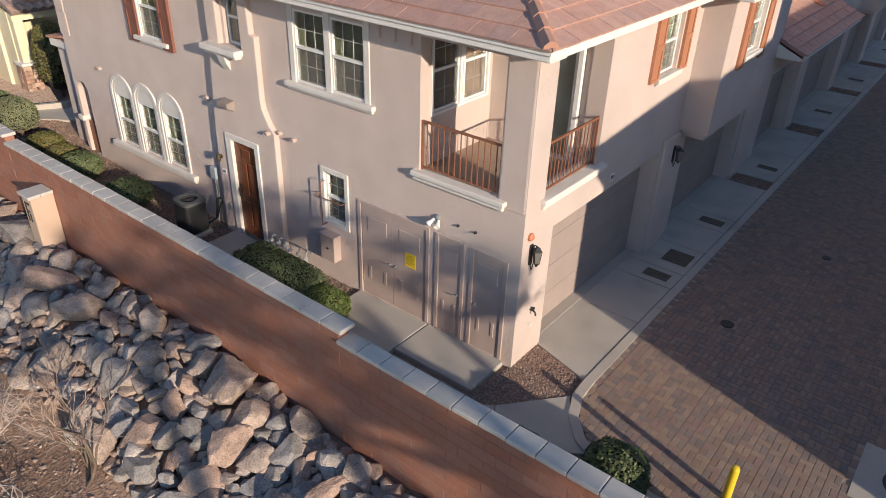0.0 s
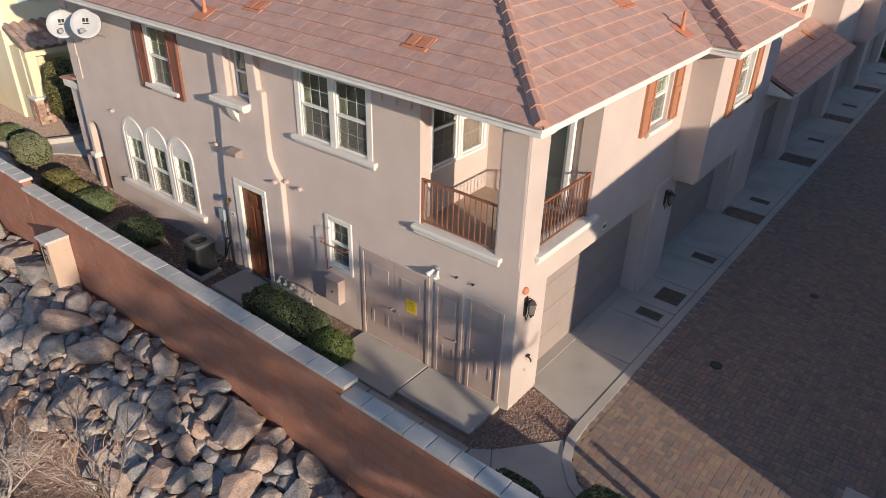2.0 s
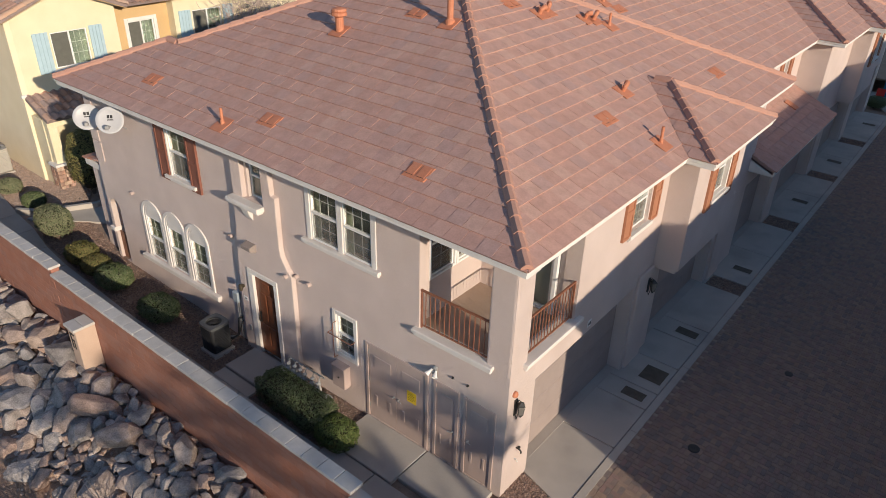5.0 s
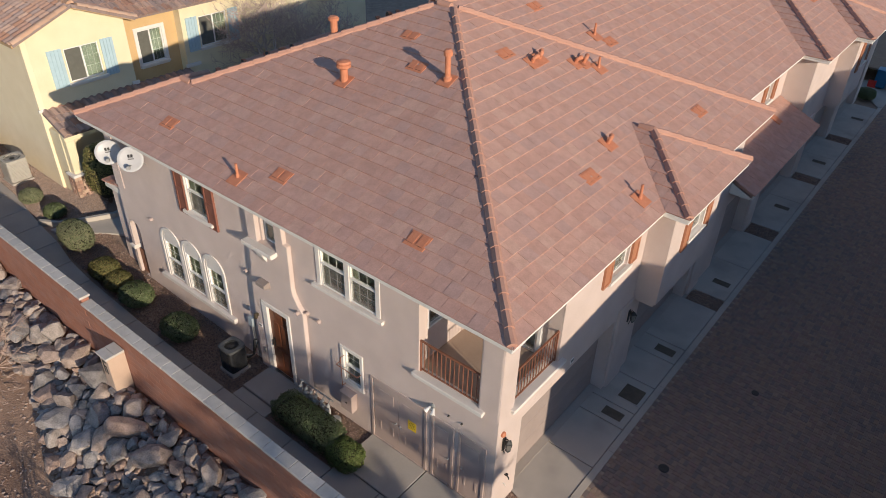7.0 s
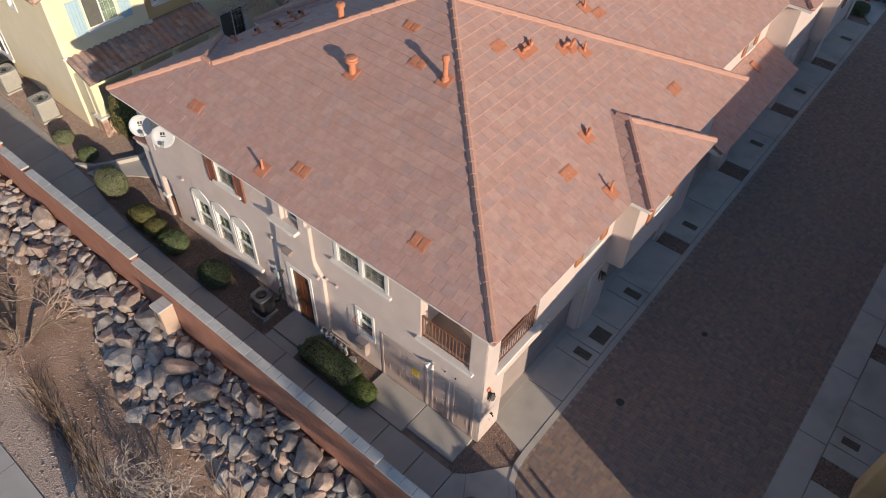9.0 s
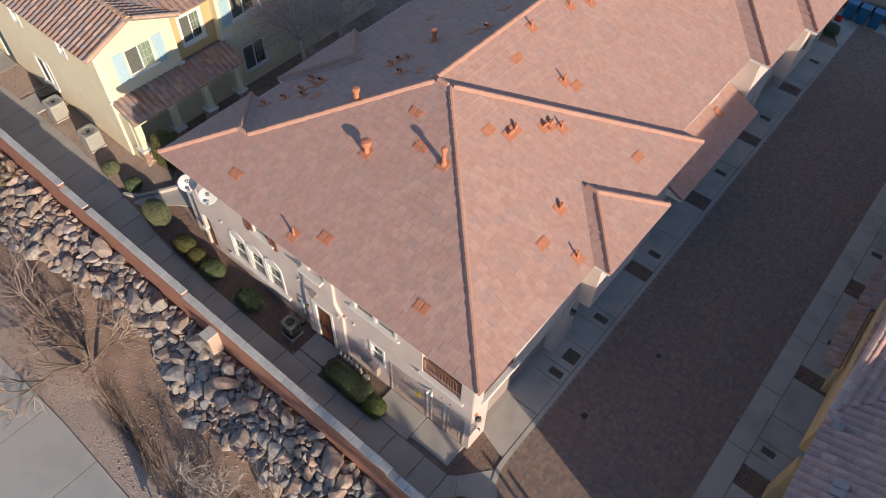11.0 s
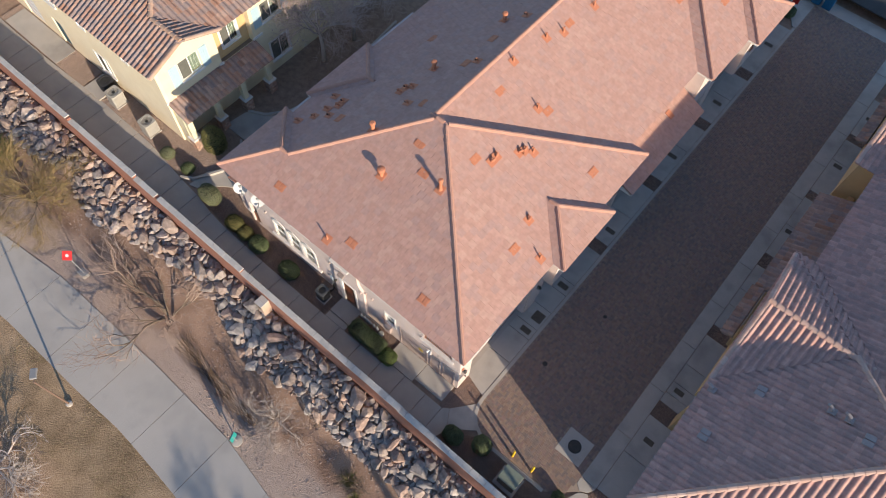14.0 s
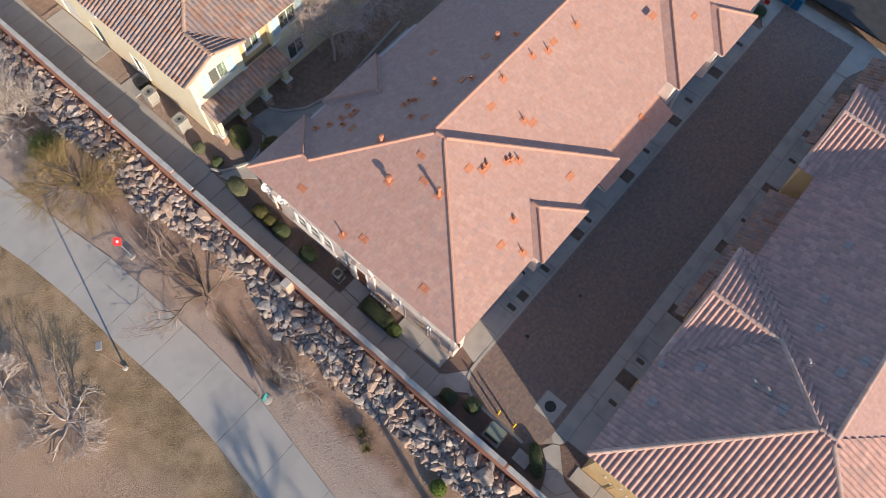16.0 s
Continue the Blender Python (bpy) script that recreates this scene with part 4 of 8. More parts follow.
fbox(bm, -7.95, -6.91, 4.24, 4.3, D - 0.02, 0.28)
shelf = part("ledge", done(bm, 0.012), CREAM, house)
bm = bmesh.new()
lo = [(0.13, 4.238), (0.27, 4.238), (0.23, 4.1), (0.13, 3.92)]
v0 = [bm.verts.new((-7.55, -d, z)) for d, z in lo]
v1 = [bm.verts.new((-7.3, -d, z)) for d, z in lo]
bm.faces.new(v0)
bm.faces.new(v1[::-1])
for i in range(4):
    bm.faces.new((v0[i], v1[i], v1[(i + 1) % 4], v0[(i + 1) % 4]))
part("corbel", done(bm, 0.01), CREAM, shelf)

# front door
bm = bmesh.new()
for a, b, c, d in ((-7.8, -7.605, -0.05, 2.37), (-6.815, -6.68, -0.05, 2.37), (-7.8, -6.68, 2.37, 2.5)):
    fbox(bm, a, b, c, d, D - 0.06, D + 0.03)
trim = part("door_trim", done(bm, 0.01), CREAM, house)
bm = bmesh.new()
fbox(bm, -7.617, -6.803, 0.1, 2.39, 0.02, 0.075)
door = part("front_door", done(bm), DOORW, house, "dark stained panelled wood door")
for a, b, c, d in ((-7.36, -7.08, 2.02, 2.22), (-7.48, -7.24, 1.1, 1.9), (-7.18, -6.94, 1.1, 1.9), (-7.48, -7.24, 0.35, 0.95), (-7.18, -6.94, 0.35, 0.95)):
    bm = bmesh.new()
    fbox(bm, a, b, c, d, 0.07, 0.095)
    part("panel", done(bm, 0.012), DOORW, door)
bm = bmesh.new()
fbox(bm, -7.55, -7.51, 0.98, 1.3, 0.07, 0.09)
tube(bm, [(-7.53, -0.08, 1.26), (-7.53, -0.14, 1.24), (-7.53, -0.14, 1.04), (-7.53, -0.08, 1.0)], 0.012)
part("handle", done(bm), BLACK, door, "dark lever handle set")
bm = bmesh.new()
fbox(bm, -7.6, -6.82, 0.0, 0.1, -0.2, 0.02)
part("threshold", done(bm, 0.01), CONC, house)

# storage closet doors
def storage_leaf(a, b, h0, h1, hinge, name="storage_door", label=""):
    bm = bmesh.new()
    fbox(bm, a + 0.005, b - 0.005, h0, h1, -0.04, -0.002)
    leaf = part(name, done(bm), DOORP, house, label)
    w = b - a
    for p, q, c, d in ((0.2, 0.82, 1.5, 1.82), (0.2, 0.3, 0.42, 0.72), (0.7, 0.8, 0.42, 0.72)):
        p, q = a + w * p, a + w * q
        bm = bmesh.new()
        fbox(bm, p, q, h0 + c - 0.04, h0 + d - 0.04, -0.006, 0.01)
        part("panel", done(bm, 0.012), DOORP, leaf)
    x = b - 0.07 if hinge < 0 else a + 0.07
    bm = bmesh.new()
    spin(bm, [(0.03, 0), (0.03, 0.01), (0.012, 0.015), (0.012, 0.05)], 10, m=Matrix.Translation((x, 0.002, h0 + 0.92)) @ pose(0, 0, 0, 90, 0, 0))
    tube(bm, [(x, -0.048, h0 + 0.92), (x - hinge * -0.1, -0.05, h0 + 0.92)], 0.01)
    part("handle", done(bm), GREYM, leaf, "lever handle")
    bm = bmesh.new()
    hx = a + 0.0 if hinge < 0 else b - 0.0
    for c in (0.25, 1.0, 1.75):
        fbox(bm, hx - 0.015, hx + 0.015, h0 + c, h0 + c + 0.12, -0.006, 0.008)
    part("hinge", done(bm), GREYM, leaf)
    return leaf


storage_leaf(-3.84, -3.03, 0.05, 2.06, -1)
second = storage_leaf(-3.03, -2.22, 0.05, 2.06, 1, label="taupe metal storage door with a yellow notice")
storage_leaf(-1.92, -1.4, 0.05, 2.04, -1)
storage_leaf(-1.14, -0.5, 0.05, 2.02, 1)
bm = bmesh.new()
for a, b, top in ((-3.93, -2.13, 2.12), (-1.99, -1.33, 2.1), (-1.21, -0.43, 2.08)):
    fbox(bm, a, a + 0.075, 0.04, top, -0.06, 0.022)
    fbox(bm, b - 0.075, b, 0.04, top, -0.06, 0.022)
    fbox(bm, a + 0.075, b - 0.075, top - 0.07, top, -0.06, 0.021)
part("door_frame", done(bm, 0.006), DOORP, house)
bm = bmesh.new()
fbox(bm, -2.72, -2.46, 1.1, 1.4, -0.003, 0.003)
notice = part("notice", done(bm), YELLOW, second, "yellow printed notice")
bm = bmesh.new()
for i, (a, b) in enumerate(((-2.64, -2.54), (-2.69, -2.5), (-2.69, -2.52), (-2.69, -2.49), (-2.68, -2.55))):
    fbox(bm, a, b, 1.335 - i * 0.045, 1.35 - i * 0.045, 0.003, 0.005)
part("print", done(bm), mat("olive_print", (0.25, 0.2, 0.02), (0.3, 0.22, 0.03), bump=0), notice)

# windows on the front
for a, b, c, d in ((-5.58, -5.442, 4.0, 5.55), (-3.658, -3.52, 4.0, 5.55), (-4.628, -4.472, 4.0, 5.55)):
    bm = bmesh.new()
    fbox(bm, a, b, c, d, -0.008, 0.02)
    part("surround", done(bm, 0.01), CREAM, house)
for a, b in ((-5.45, -4.62), (-4.48, -3.65)):
    window(house, FRONT, a, b, 4.08, 5.42, grid=(3, 2), sill=(-5.7, -3.4) if a < -5 else False, inset=0.01, curtain=[(a + 0.03, a + 0.16)], back_mat=ROOM_GREEN)
window(house, FRONT, -4.84, -4.27, 1.38, 2.42, grid=(2, 2), sill=False, trim=0.1, inset=0.035)
window(house, FRONT, -10.72, -9.9, 4.03, 5.4, grid=(2, 2), sill=(-10.95, -9.62), inset=0.012, shutters=(0.4, BROWN, 3.87, 5.38), curtain=[(-10.7, -9.93)], trim=0.05, trim_mat=CREAM)
for a, b in tri:
    win = window(house, FRONT, a, b, 0.96, 2.28, grid=(2, 2), sill=False, inset=0.004, curtain=[(a + 0.04, b - 0.2)])
    bm = bmesh.new()
    cx = (a + b) / 2
    for r0, r1, d in ((0.43, 0.52, 0.035), (0.351, 0.43, 0.014)):
        arc0, arc1 = [], []
        for k in range(17):
            t = math.pi * k / 16
            arc0.append((cx + r0 * math.cos(t), 2.3 + r0 * 0.98 * math.sin(t)))
            arc1.append((cx + r1 * math.cos(t), 2.3 + r1 * 0.98 * math.sin(t)))
        for k in range(16):
            face_prism(bm, [arc0[k], arc1[k], arc1[k + 1], arc0[k + 1]], -0.004, d)
        for s in (-1, 1):
            p, q = sorted((cx + s * r0, cx + s * r1))
            face_prism(bm, [(p, 0.93), (q, 0.93), (q, 2.3), (p, 2.3)], -0.004, d)
    bmesh.ops.remove_doubles(bm, verts=bm.verts, dist=0.001)
    part("arch_trim", done(bm), CREAM, win)
    bm = bmesh.new()
    face_prism(bm, [(cx + 0.35 * math.cos(math.pi * k / 14), 2.29 + 0.345 * math.sin(math.pi * k / 14)) for k in range(15)], -0.004, 0.008)
    part("tympanum", done(bm), CREAM, win)
bm = bmesh.new()
fbox(bm, -12.98, -9.32, 0.79, 0.93, 0, 0.13)
fbox(bm, -12.94, -9.36, 0.73, 0.79, 0, 0.08)
part("sill", done(bm, 0.012), CREAM, house)

# arched entry at the far end with a wooden gate
bm = bmesh.new()
for k in range(12):
    t0, t1 = math.pi * k / 12, math.pi * (k + 1) / 12
    p0, p1 = (-14.33 + 0.27 * math.cos(t0), 1.92 + 0.27 * math.sin(t0)), (-14.33 + 0.27 * math.cos(t1), 1.92 + 0.27 * math.sin(t1))
    face_prism(bm, [p0, (p0[0], 2.21), (p1[0], 2.21), p1], -0.2, -0.003)
part("arch", done(bm), STUCCO, house)
bm = bmesh.new()
fbox(bm, -14.85, -14.58, 1.02, 1.16, -0.2, 0.06)
part("impost", done(bm, 0.015), CREAM, house)
bm = bmesh.new()
fbox(bm, -14.58, -14.07, 0.2, 0.95, -0.14, -0.12)
gate = part("gate", done(bm), mat("reddish_gate_wood", (0.22, 0.10, 0.06), (0.28, 0.14, 0.09), fine=50, bump=0.15), house, "slatted wooden gate")
for i in range(6):
    bm = bmesh.new()
    fbox(bm, -14.58 + i * 0.086, -14.505 + i * 0.086, 0.12, 1.02, -0.12, -0.09)
    part("slat", done(bm), bpy.data.materials["reddish_gate_wood"], gate)
bm = bmesh.new()
fbox(bm, XL, -14.33, 4.0, 4.6, 0, 0.03)
fbox(bm, XL, -14.35, 4.62, 5.2, 0, 0.03)
fbox(bm, XL, -14.33, 5.22, 5.66, 0, 0.03)
fbox(bm, XL, -14.3, 3.4, 3.98, 0, 0.03)
part("quoin", done(bm, 0.008), STUCCO, house)

# small fixings under the eave and on the wall
bm = bmesh.new()
for x in (-3.3, -2.96, -2.62):
    fbox(bm, x - 0.05, x + 0.05, 5.28, 5.5, 0, 0.05)
part("corbel", done(bm, 0.01), STUCCO, house)
for x, z in ((-6.29, 2.84), (-6.07, 2.87), (-5.65, 2.83), (-8.44, 3.08), (-13.05, 2.78)):
    bm = bmesh.new()
    d = 0.13 if -8.2 < x < -6.1 else 0
    for k in range(6):
        t0, t1 = math.pi * k / 6, math.pi * (k + 1) / 6
        pts = [(x + r * math.cos(t), z + r * math.sin(t)) for r, t in ((0.065, t0), (0.065, t1), (0.05, t1), (0.05, t0))]
        face_prism(bm, pts, d - 0.005, d + 0.1)
    bmesh.ops.remove_doubles(bm, verts=bm.verts, dist=0.001)
    part("vent_hood", done(bm), DOORP, house)

# ---- the balcony at the corner ----
bm = bmesh.new()
box(bm, -2.75, XW - 0.002, 0.002, 2.6, 2.85, 3.04)
part("balcony_floor", done(bm), mat("balcony_deck", (0.36, 0.27, 0.21), (0.42, 0.32, 0.25), scale=2, fine=40, bump=0.15), house)
BALC = Matrix(((0, -1, 0, -2.62), (1, 0, 0, 0), (0, 0, 1, 0), (0, 0, 0, 1)))
cut_wall("wall", house, BALC, 0.2, 2.36, 3.04, 5.66, [(0.6, 1.36, 3.98, 5.45), (1.48, 2.2, 3.98, 5.45)], STUCCO, 0.15)
for a, b in ((0.6, 1.36), (1.48, 2.2)):
    window(house, BALC, a, b, 3.98, 5.45, grid=(2, 2), sill=False, inset=0.02, trim=0.05, trim_mat=VINYL, thick_in=0.16, back_mat=ROOM_BROWN)
back = Matrix.Translation((0, 2.36, 0))
cut_wall("wall", house, back, -2.62, XW - 0.351, 3.04, 5.66, [(-1.75, -0.86, 3.06, 5.2)], STUCCO, 0.15)
# pale sheet behind the door glass, painted for its reflection
window(house, back, -1.75, -0.86, 3.06, 5.2, split=False, grid=(1, 1), sill=False, inset=0.02, trim=0.05, trim_mat=VINYL, thick_in=0.16, back_mat=mat("pale_door_reflection", (0.40, 0.42, 0.40), (0.5, 0.52, 0.5), rough=0.8, bump=0.05))
bm = bmesh.new()
box(bm, -0.8, -0.7, 2.27, 2.355, 3.04, 5.66)
part("post", done(bm, 0.01), VINYL, house)
# rounded corners of the column
bm = bmesh.new()
box(bm, -0.76, XW + 0.012, -0.012, 0.56, 3.0, 5.66)
part("column", done(bm, 0.06, 4), STUCCO, house)
bm = bmesh.new()
fbox(bm, -2.52, -0.56, 3.08, 3.17, -0.2, 0.12)
fbox(bm, -2.5, -0.6, 2.99, 3.08, 0, 0.07)
sbox(bm, 0.4, 2.52, 3.08, 3.17, -0.33, 0.12)
sbox(bm, 0.44, 2.48, 2.99, 3.08, 0, 0.07)
part("balcony_sill", done(bm, 0.014), CREAM, house)


def railing(m, length, name="railing"):
    """A railing along x with square bars, some with a knuckle."""
    bm = bmesh.new()
    box(bm, 0, length, -0.02, 0.02, 0.86, 0.895, m)
    box(bm, 0, length, -0.016, 0.016, 0.05, 0.075, m)
    for x in (0.0, length - 0.035):
        box(bm, x, x + 0.035, -0.0175, 0.0175, 0.0, 0.86, m)
    rail = part(name, done(bm), RAIL, house, "rust-brown metal balcony railing")
    n = int(length / 0.115)
    for i in range(1, n):
        x = length * i / n
        bm = bmesh.new()
        box(bm, x - 0.008, x + 0.008, -0.008, 0.008, 0.075, 0.86, m)
        if i % 3 == 1:
            spin(bm, [(0.006, 0.40), (0.02, 0.43), (0.02, 0.45), (0.006, 0.48)], 6, m=m @ Matrix.Translation((x, 0, 0)))
        part("baluster", done(bm), RAIL, rail)
    return rail


railing(Matrix.Translation((-2.4, 0.06, 3.17)), 1.66)
railing(Matrix.Translation((XW - 0.08, 0.55, 3.17)) @ pose(0, 0, 0, 0, 0, 90), 1.76)

# ---- the alley side ----
GARAGES = [(0.95, 5.3), (6.8, 10.85), (12.1, 16.2), (17.35, 22.0), (23.2, 27.5), (28.6, 33.0)]
cut_wall("wall", house, side_frame(XW), YEND, 33.8, -0.1, 3.35, [(a, b, -0.1, 2.47) for a, b in GARAGES[2:]], STUCCO, 0.35)
cut_wall("wall", house, side_frame(-1.15), YEND, 20.4, 3.3, 5.68, [(14.4, 15.1, 4.3, 5.4), (18.1, 18.8, 4.3, 5.4)], STUCCO, 0.2)
cut_wall("wall", house, side_frame(XW), 20.4, 33.8, 3.35, 5.68, [(28.9, 29.6, 4.45, 5.5)], STUCCO, 0.35)
for c in ((-1.35, XW - 0.35, 20.4, 20.6, 3.3, 5.68), (XL, XW - 0.36, 33.6, 33.8, -0.1, 5.68), (-14.0, -13.8, 13.0, 33.8, -0.1, 5.68), (-1.35, XW - 0.35, 13.0, 13.19, 3.3, 5.68)):
    part("wall", bbox(*c, 0.005), STUCCO, house)
for y in (14.4, 18.1):
    window(house, side_frame(-1.15), y, y + 0.7, 4.3, 5.4, sill=True, shutters=(0.33, TAN, 4.25, 5.42))
window(house, side_frame(XW), 28.9, 29.6, 4.45, 5.5, shutters=(0.36, TAN, 4.38, 5.52))
for a, b in GARAGES:
    bm = bmesh.new()
    sbox(bm, a, b, -0.05, 2.47, -0.39, -0.36)
    gd = part("garage_door", done(bm), GARAGE, house, "taupe sectional garage door")
    for i in range(4):
        bm = bmesh.new()
        sbox(bm, a + 0.01, b - 0.01, -0.04 + i * 0.625, 0.578 + i * 0.625, -0.361, -0.345)
        part("panel", done(bm, 0.008), GARAGE, gd)
    bm = bmesh.new()
    sbox(bm, a, b, -0.1, 0.01, -0.34, -0.12)
    part("threshold", done(bm), WALKC, house)
for y0, y1 in ((5.44, 6.3), (11.1, 12.0), (16.3, 17.25), (22.1, 23.1), (27.6, 28.5)):
    bm = bmesh.new()
    sbox(bm, y0, y1, -0.08, 2.72, -0.02, 0.07)
    part("pier", done(bm, 0.05, 3), STUCCO, house)


def bay(y0, y1):
    """The projecting upper bay over the garages with a shuttered window."""
    xf = 0.43
    ym = y0 + 1.72
    cut_wall("wall", house, side_frame(xf), y0, y1, 2.75, 5.68, [(ym - 0.46, ym + 0.46, 4.25, 5.5)], STUCCO, 0.2)
    for c in ((y0, y0 + 0.2, 2.75, 5.68), (y1 - 0.2, y1, 2.75, 5.68), (y0 + 0.2, y1 - 0.2, 2.75, 2.85)):
        part("wall", bbox(XW - 0.02, xf - 0.2, *c, 0.002), STUCCO, house)
    bm = bmesh.new()
    box(bm, XW, xf - 0.08, y0 + 0.06, y1 - 0.06, 2.6, 2.745)
    part("wall", done(bm, 0.03, 2), STUCCO, house)
    window(house, side_frame(xf), ym - 0.46, ym + 0.46, 4.25, 5.5, grid=(3, 2), shutters=(0.37, TAN, 4.02, 5.55), trim=0.05, back_mat=ROOM_GREEN)


bay(6.25, 9.55)
bay(24.25, 27.5)
window(house, side_frame(XW), 4.42, 5.3, 4.3, 5.5, grid=(3, 2), shutters=(0.37, TAN, 4.26, 5.54), back_mat=ROOM_GREEN)

# awning roof over the middle garages
low = [(0.55, 13.0, 3.22), (0.55, 20.35, 3.22), (-1.14, 20.35, 3.22 + 1.69 * SLOPE_R), (-1.14, 13.0, 3.22 + 1.69 * SLOPE_R)]
tile_roof("awning_roof", house, low, TW, EX, TILE)
eave_trim(house, [(0.55, 13.0), (0.55, 20.35)], 3.22, 0.72)
for y in (13.0, 20.31):
    bm = bmesh.new()
    vs = [(0.5, 3.05), (0.5, 3.17), (-1.1, 3.17 + 1.6 * SLOPE_R), (-1.1, 3.05)]
    a = [bm.verts.new((x, y, z)) for x, z in vs]
    b = [bm.verts.new((x, y + 0.04, z)) for x, z in vs]
    bm.faces.new(a)
    bm.faces.new(b[::-1])
    for i in range(4):
        bm.faces.new((a[i], b[i], b[(i + 1) % 4], a[(i + 1) % 4]))
    part("rake_board", done(bm), FASCIA, house)


# ---- roof fittings ----
def on_front(x, y):
    return EAVE_Z + SLOPE_R * (y + 0.55)


def on_side(x, y):
    return EAVE_Z + SLOPE_R * (0.25 - x)


def on_mid(x, y):
    return EAVE_Z + SLOPE_R * (MID_E - x)


def on_left(x, y):
    return EAVE_Z + SLOPE_R * (x - LE)


TILTS = {on_front: (math.atan(SLOPE_R), 0, 0), on_side: (0, math.atan(SLOPE_R), 0), on_mid: (0, math.atan(SLOPE_R), 0), on_left: (0, -math.atan(SLOPE_R), 0)}


def roof_pose(plane, x, y):
    ang = TILTS[plane]
    turn = {on_front: 0, on_side: 90, on_mid: 90, on_left: -90}[plane]
    return Matrix.Translation((x, y, plane(x, y) + 0.03)) @ Euler(ang).to_matrix().to_4x4() @ pose(0, 0, 0, 0, 0, turn)


bm = bmesh.new()
box(bm, -0.27, 0.27, -0.19, 0.19, -0.02, 0.008)
for s in (-0.13, 0.13):
    box(bm, s - 0.1, s + 0.1, -0.12, 0.15, 0.008, 0.02)
VENT_ME = to_mesh("roof_vent", done(bm, 0.008))
bm = bmesh.new()
for s in (-0.13, 0.13):
    box(bm, s - 0.085, s + 0.085, -0.122, -0.118, 0.009, 0.019)
VENT_SLOT = to_mesh("vent_slot", done(bm))


def roof_vent(plane, x, y):
    v = part("roof_vent", VENT_ME, RUST, house, "orange-painted tile vent")
    v.matrix_basis = roof_pose(plane, x, y)
    part("vent_slot", VENT_SLOT, BLACK, v)


def flashing(plane, x, y):
    bm = bmesh.new()
    box(bm, -0.2, 0.2, -0.24, 0.2, 0.0, 0.02)
    f = part("flashing", done(bm, 0.004), RUST, house, "orange-painted pipe flashing")
    f.matrix_basis = roof_pose(plane, x, y)
    return f


def pipe(plane, x, y, h, r, capped):
    """An upright flue on a flashing: plain pipe or one with a hooded cap."""
    f = flashing(plane, x, y)
    z = plane(x, y)
    bm = bmesh.new()
    if capped == 2:
        spin(bm, [(r, -0.1), (r, h * 0.6), (r * 1.1, h * 0.62), (r * 1.9, h * 0.68), (r * 1.9, h * 0.8), (r * 1.5, h * 0.84), (r * 1.9, h * 0.86), (r * 1.7, h * 0.95), (r * 0.6, h)], 14)
    elif capped:
        spin(bm, [(r * 1.6, -0.1), (r * 1.5, 0.1), (r, 0.14), (r, h * 0.78), (r * 1.5, h * 0.8), (r * 1.55, h * 0.93), (r * 0.9, h)], 14)
    else:
        spin(bm, [(r * 1.7, -0.1), (r * 1.3, 0.12), (r, 0.13), (r, h)], 10)
    p = part("flue", done(bm), RUST, f, smooth=False)
    p.matrix_basis = f.matrix_basis.inverted() @ Matrix.Translation((x, y, z))


def elbow(plane, x, y, turn=0):
    f = flashing(plane, x, y)
    bm = bmesh.new()
    tube(bm, [(0, 0, -0.05), (0, 0, 0.12), (0.03, -0.03, 0.17), (0.1, -0.08, 0.17)], [0.055, 0.055, 0.06, 0.068], 10)
    p = part("flue", done(bm), RUST, f)
    # black disc over the pipe mouth, painting the shade inside it
    bm = bmesh.new()
    tube(bm, [(0.101, -0.0807, 0.17), (0.104, -0.083, 0.17)], 0.055, 10)
    q = part("opening", done(bm), BLACK, p)
    p.matrix_basis = pose(0, 0, 0, 0, 0, turn)


for x, y in ((-11.55, 0.37), (-7.02, 0.39), (-2.8, 0.41), (-7.26, 5.25), (-6.28, 4.39)):
    roof_vent(on_front, x, y)
pipe(on_front, -5.2, 4.28, 0.8, 0.075, 1)
pipe(on_front, -7.82, 3.32, 0.58, 0.1, 2)
pipe(on_front, -8.06, -0.1, 0.4, 0.035, 0)
for x, y in ((-1.3, 4.8), (-4.99, 6.42), (-1.03, 10.58)):
    roof_vent(on_side, x, y)
pipe(on_side, -0.26, 5.42, 0.4, 0.035, 0)
pipe(on_side, -3.5, 8.88, 0.35, 0.035, 0)
for x, y, t in ((-1.7, 6.3, 60), (-4.47, 6.92, 30), (-4.48, 7.28, 80), (-3.93, 8.3, 20), (-3.83, 8.58, 60)):
    elbow(on_side, x, y, t)
for x, y in ((-6.45, 10.04), (-6.52, 15.7), (-4.4, 11.26)):
    roof_vent(on_mid, x, y)
roof_vent(on_side, -3.6, 21.9)
roof_vent(on_side, -1.9, 24.3)
for x, y, h in ((-4.8, 10.94, 0.4), (-7.0, 11.7, 0.35), (-6.78, 14.05, 0.35), (-6.42, 15.05, 0.4), (-6.33, 17.6, 0.4)):
    pipe(on_mid, x, y, h, 0.035, 0)
pipe(on_left, -9.55, 4.66, 0.6, 0.1, 1)
pipe(on_left, -9.95, 9.4, 0.55, 0.1, 1)
pipe(on_left, -9.2, 13.9, 0.55, 0.1, 1)
for x, y in ((-11.76, 4.63), (-11.79, 11.46), (-8.68, 7.1), (-8.77, 12.4), (-8.75, 10.3)):
    roof_vent(on_left, x, y)
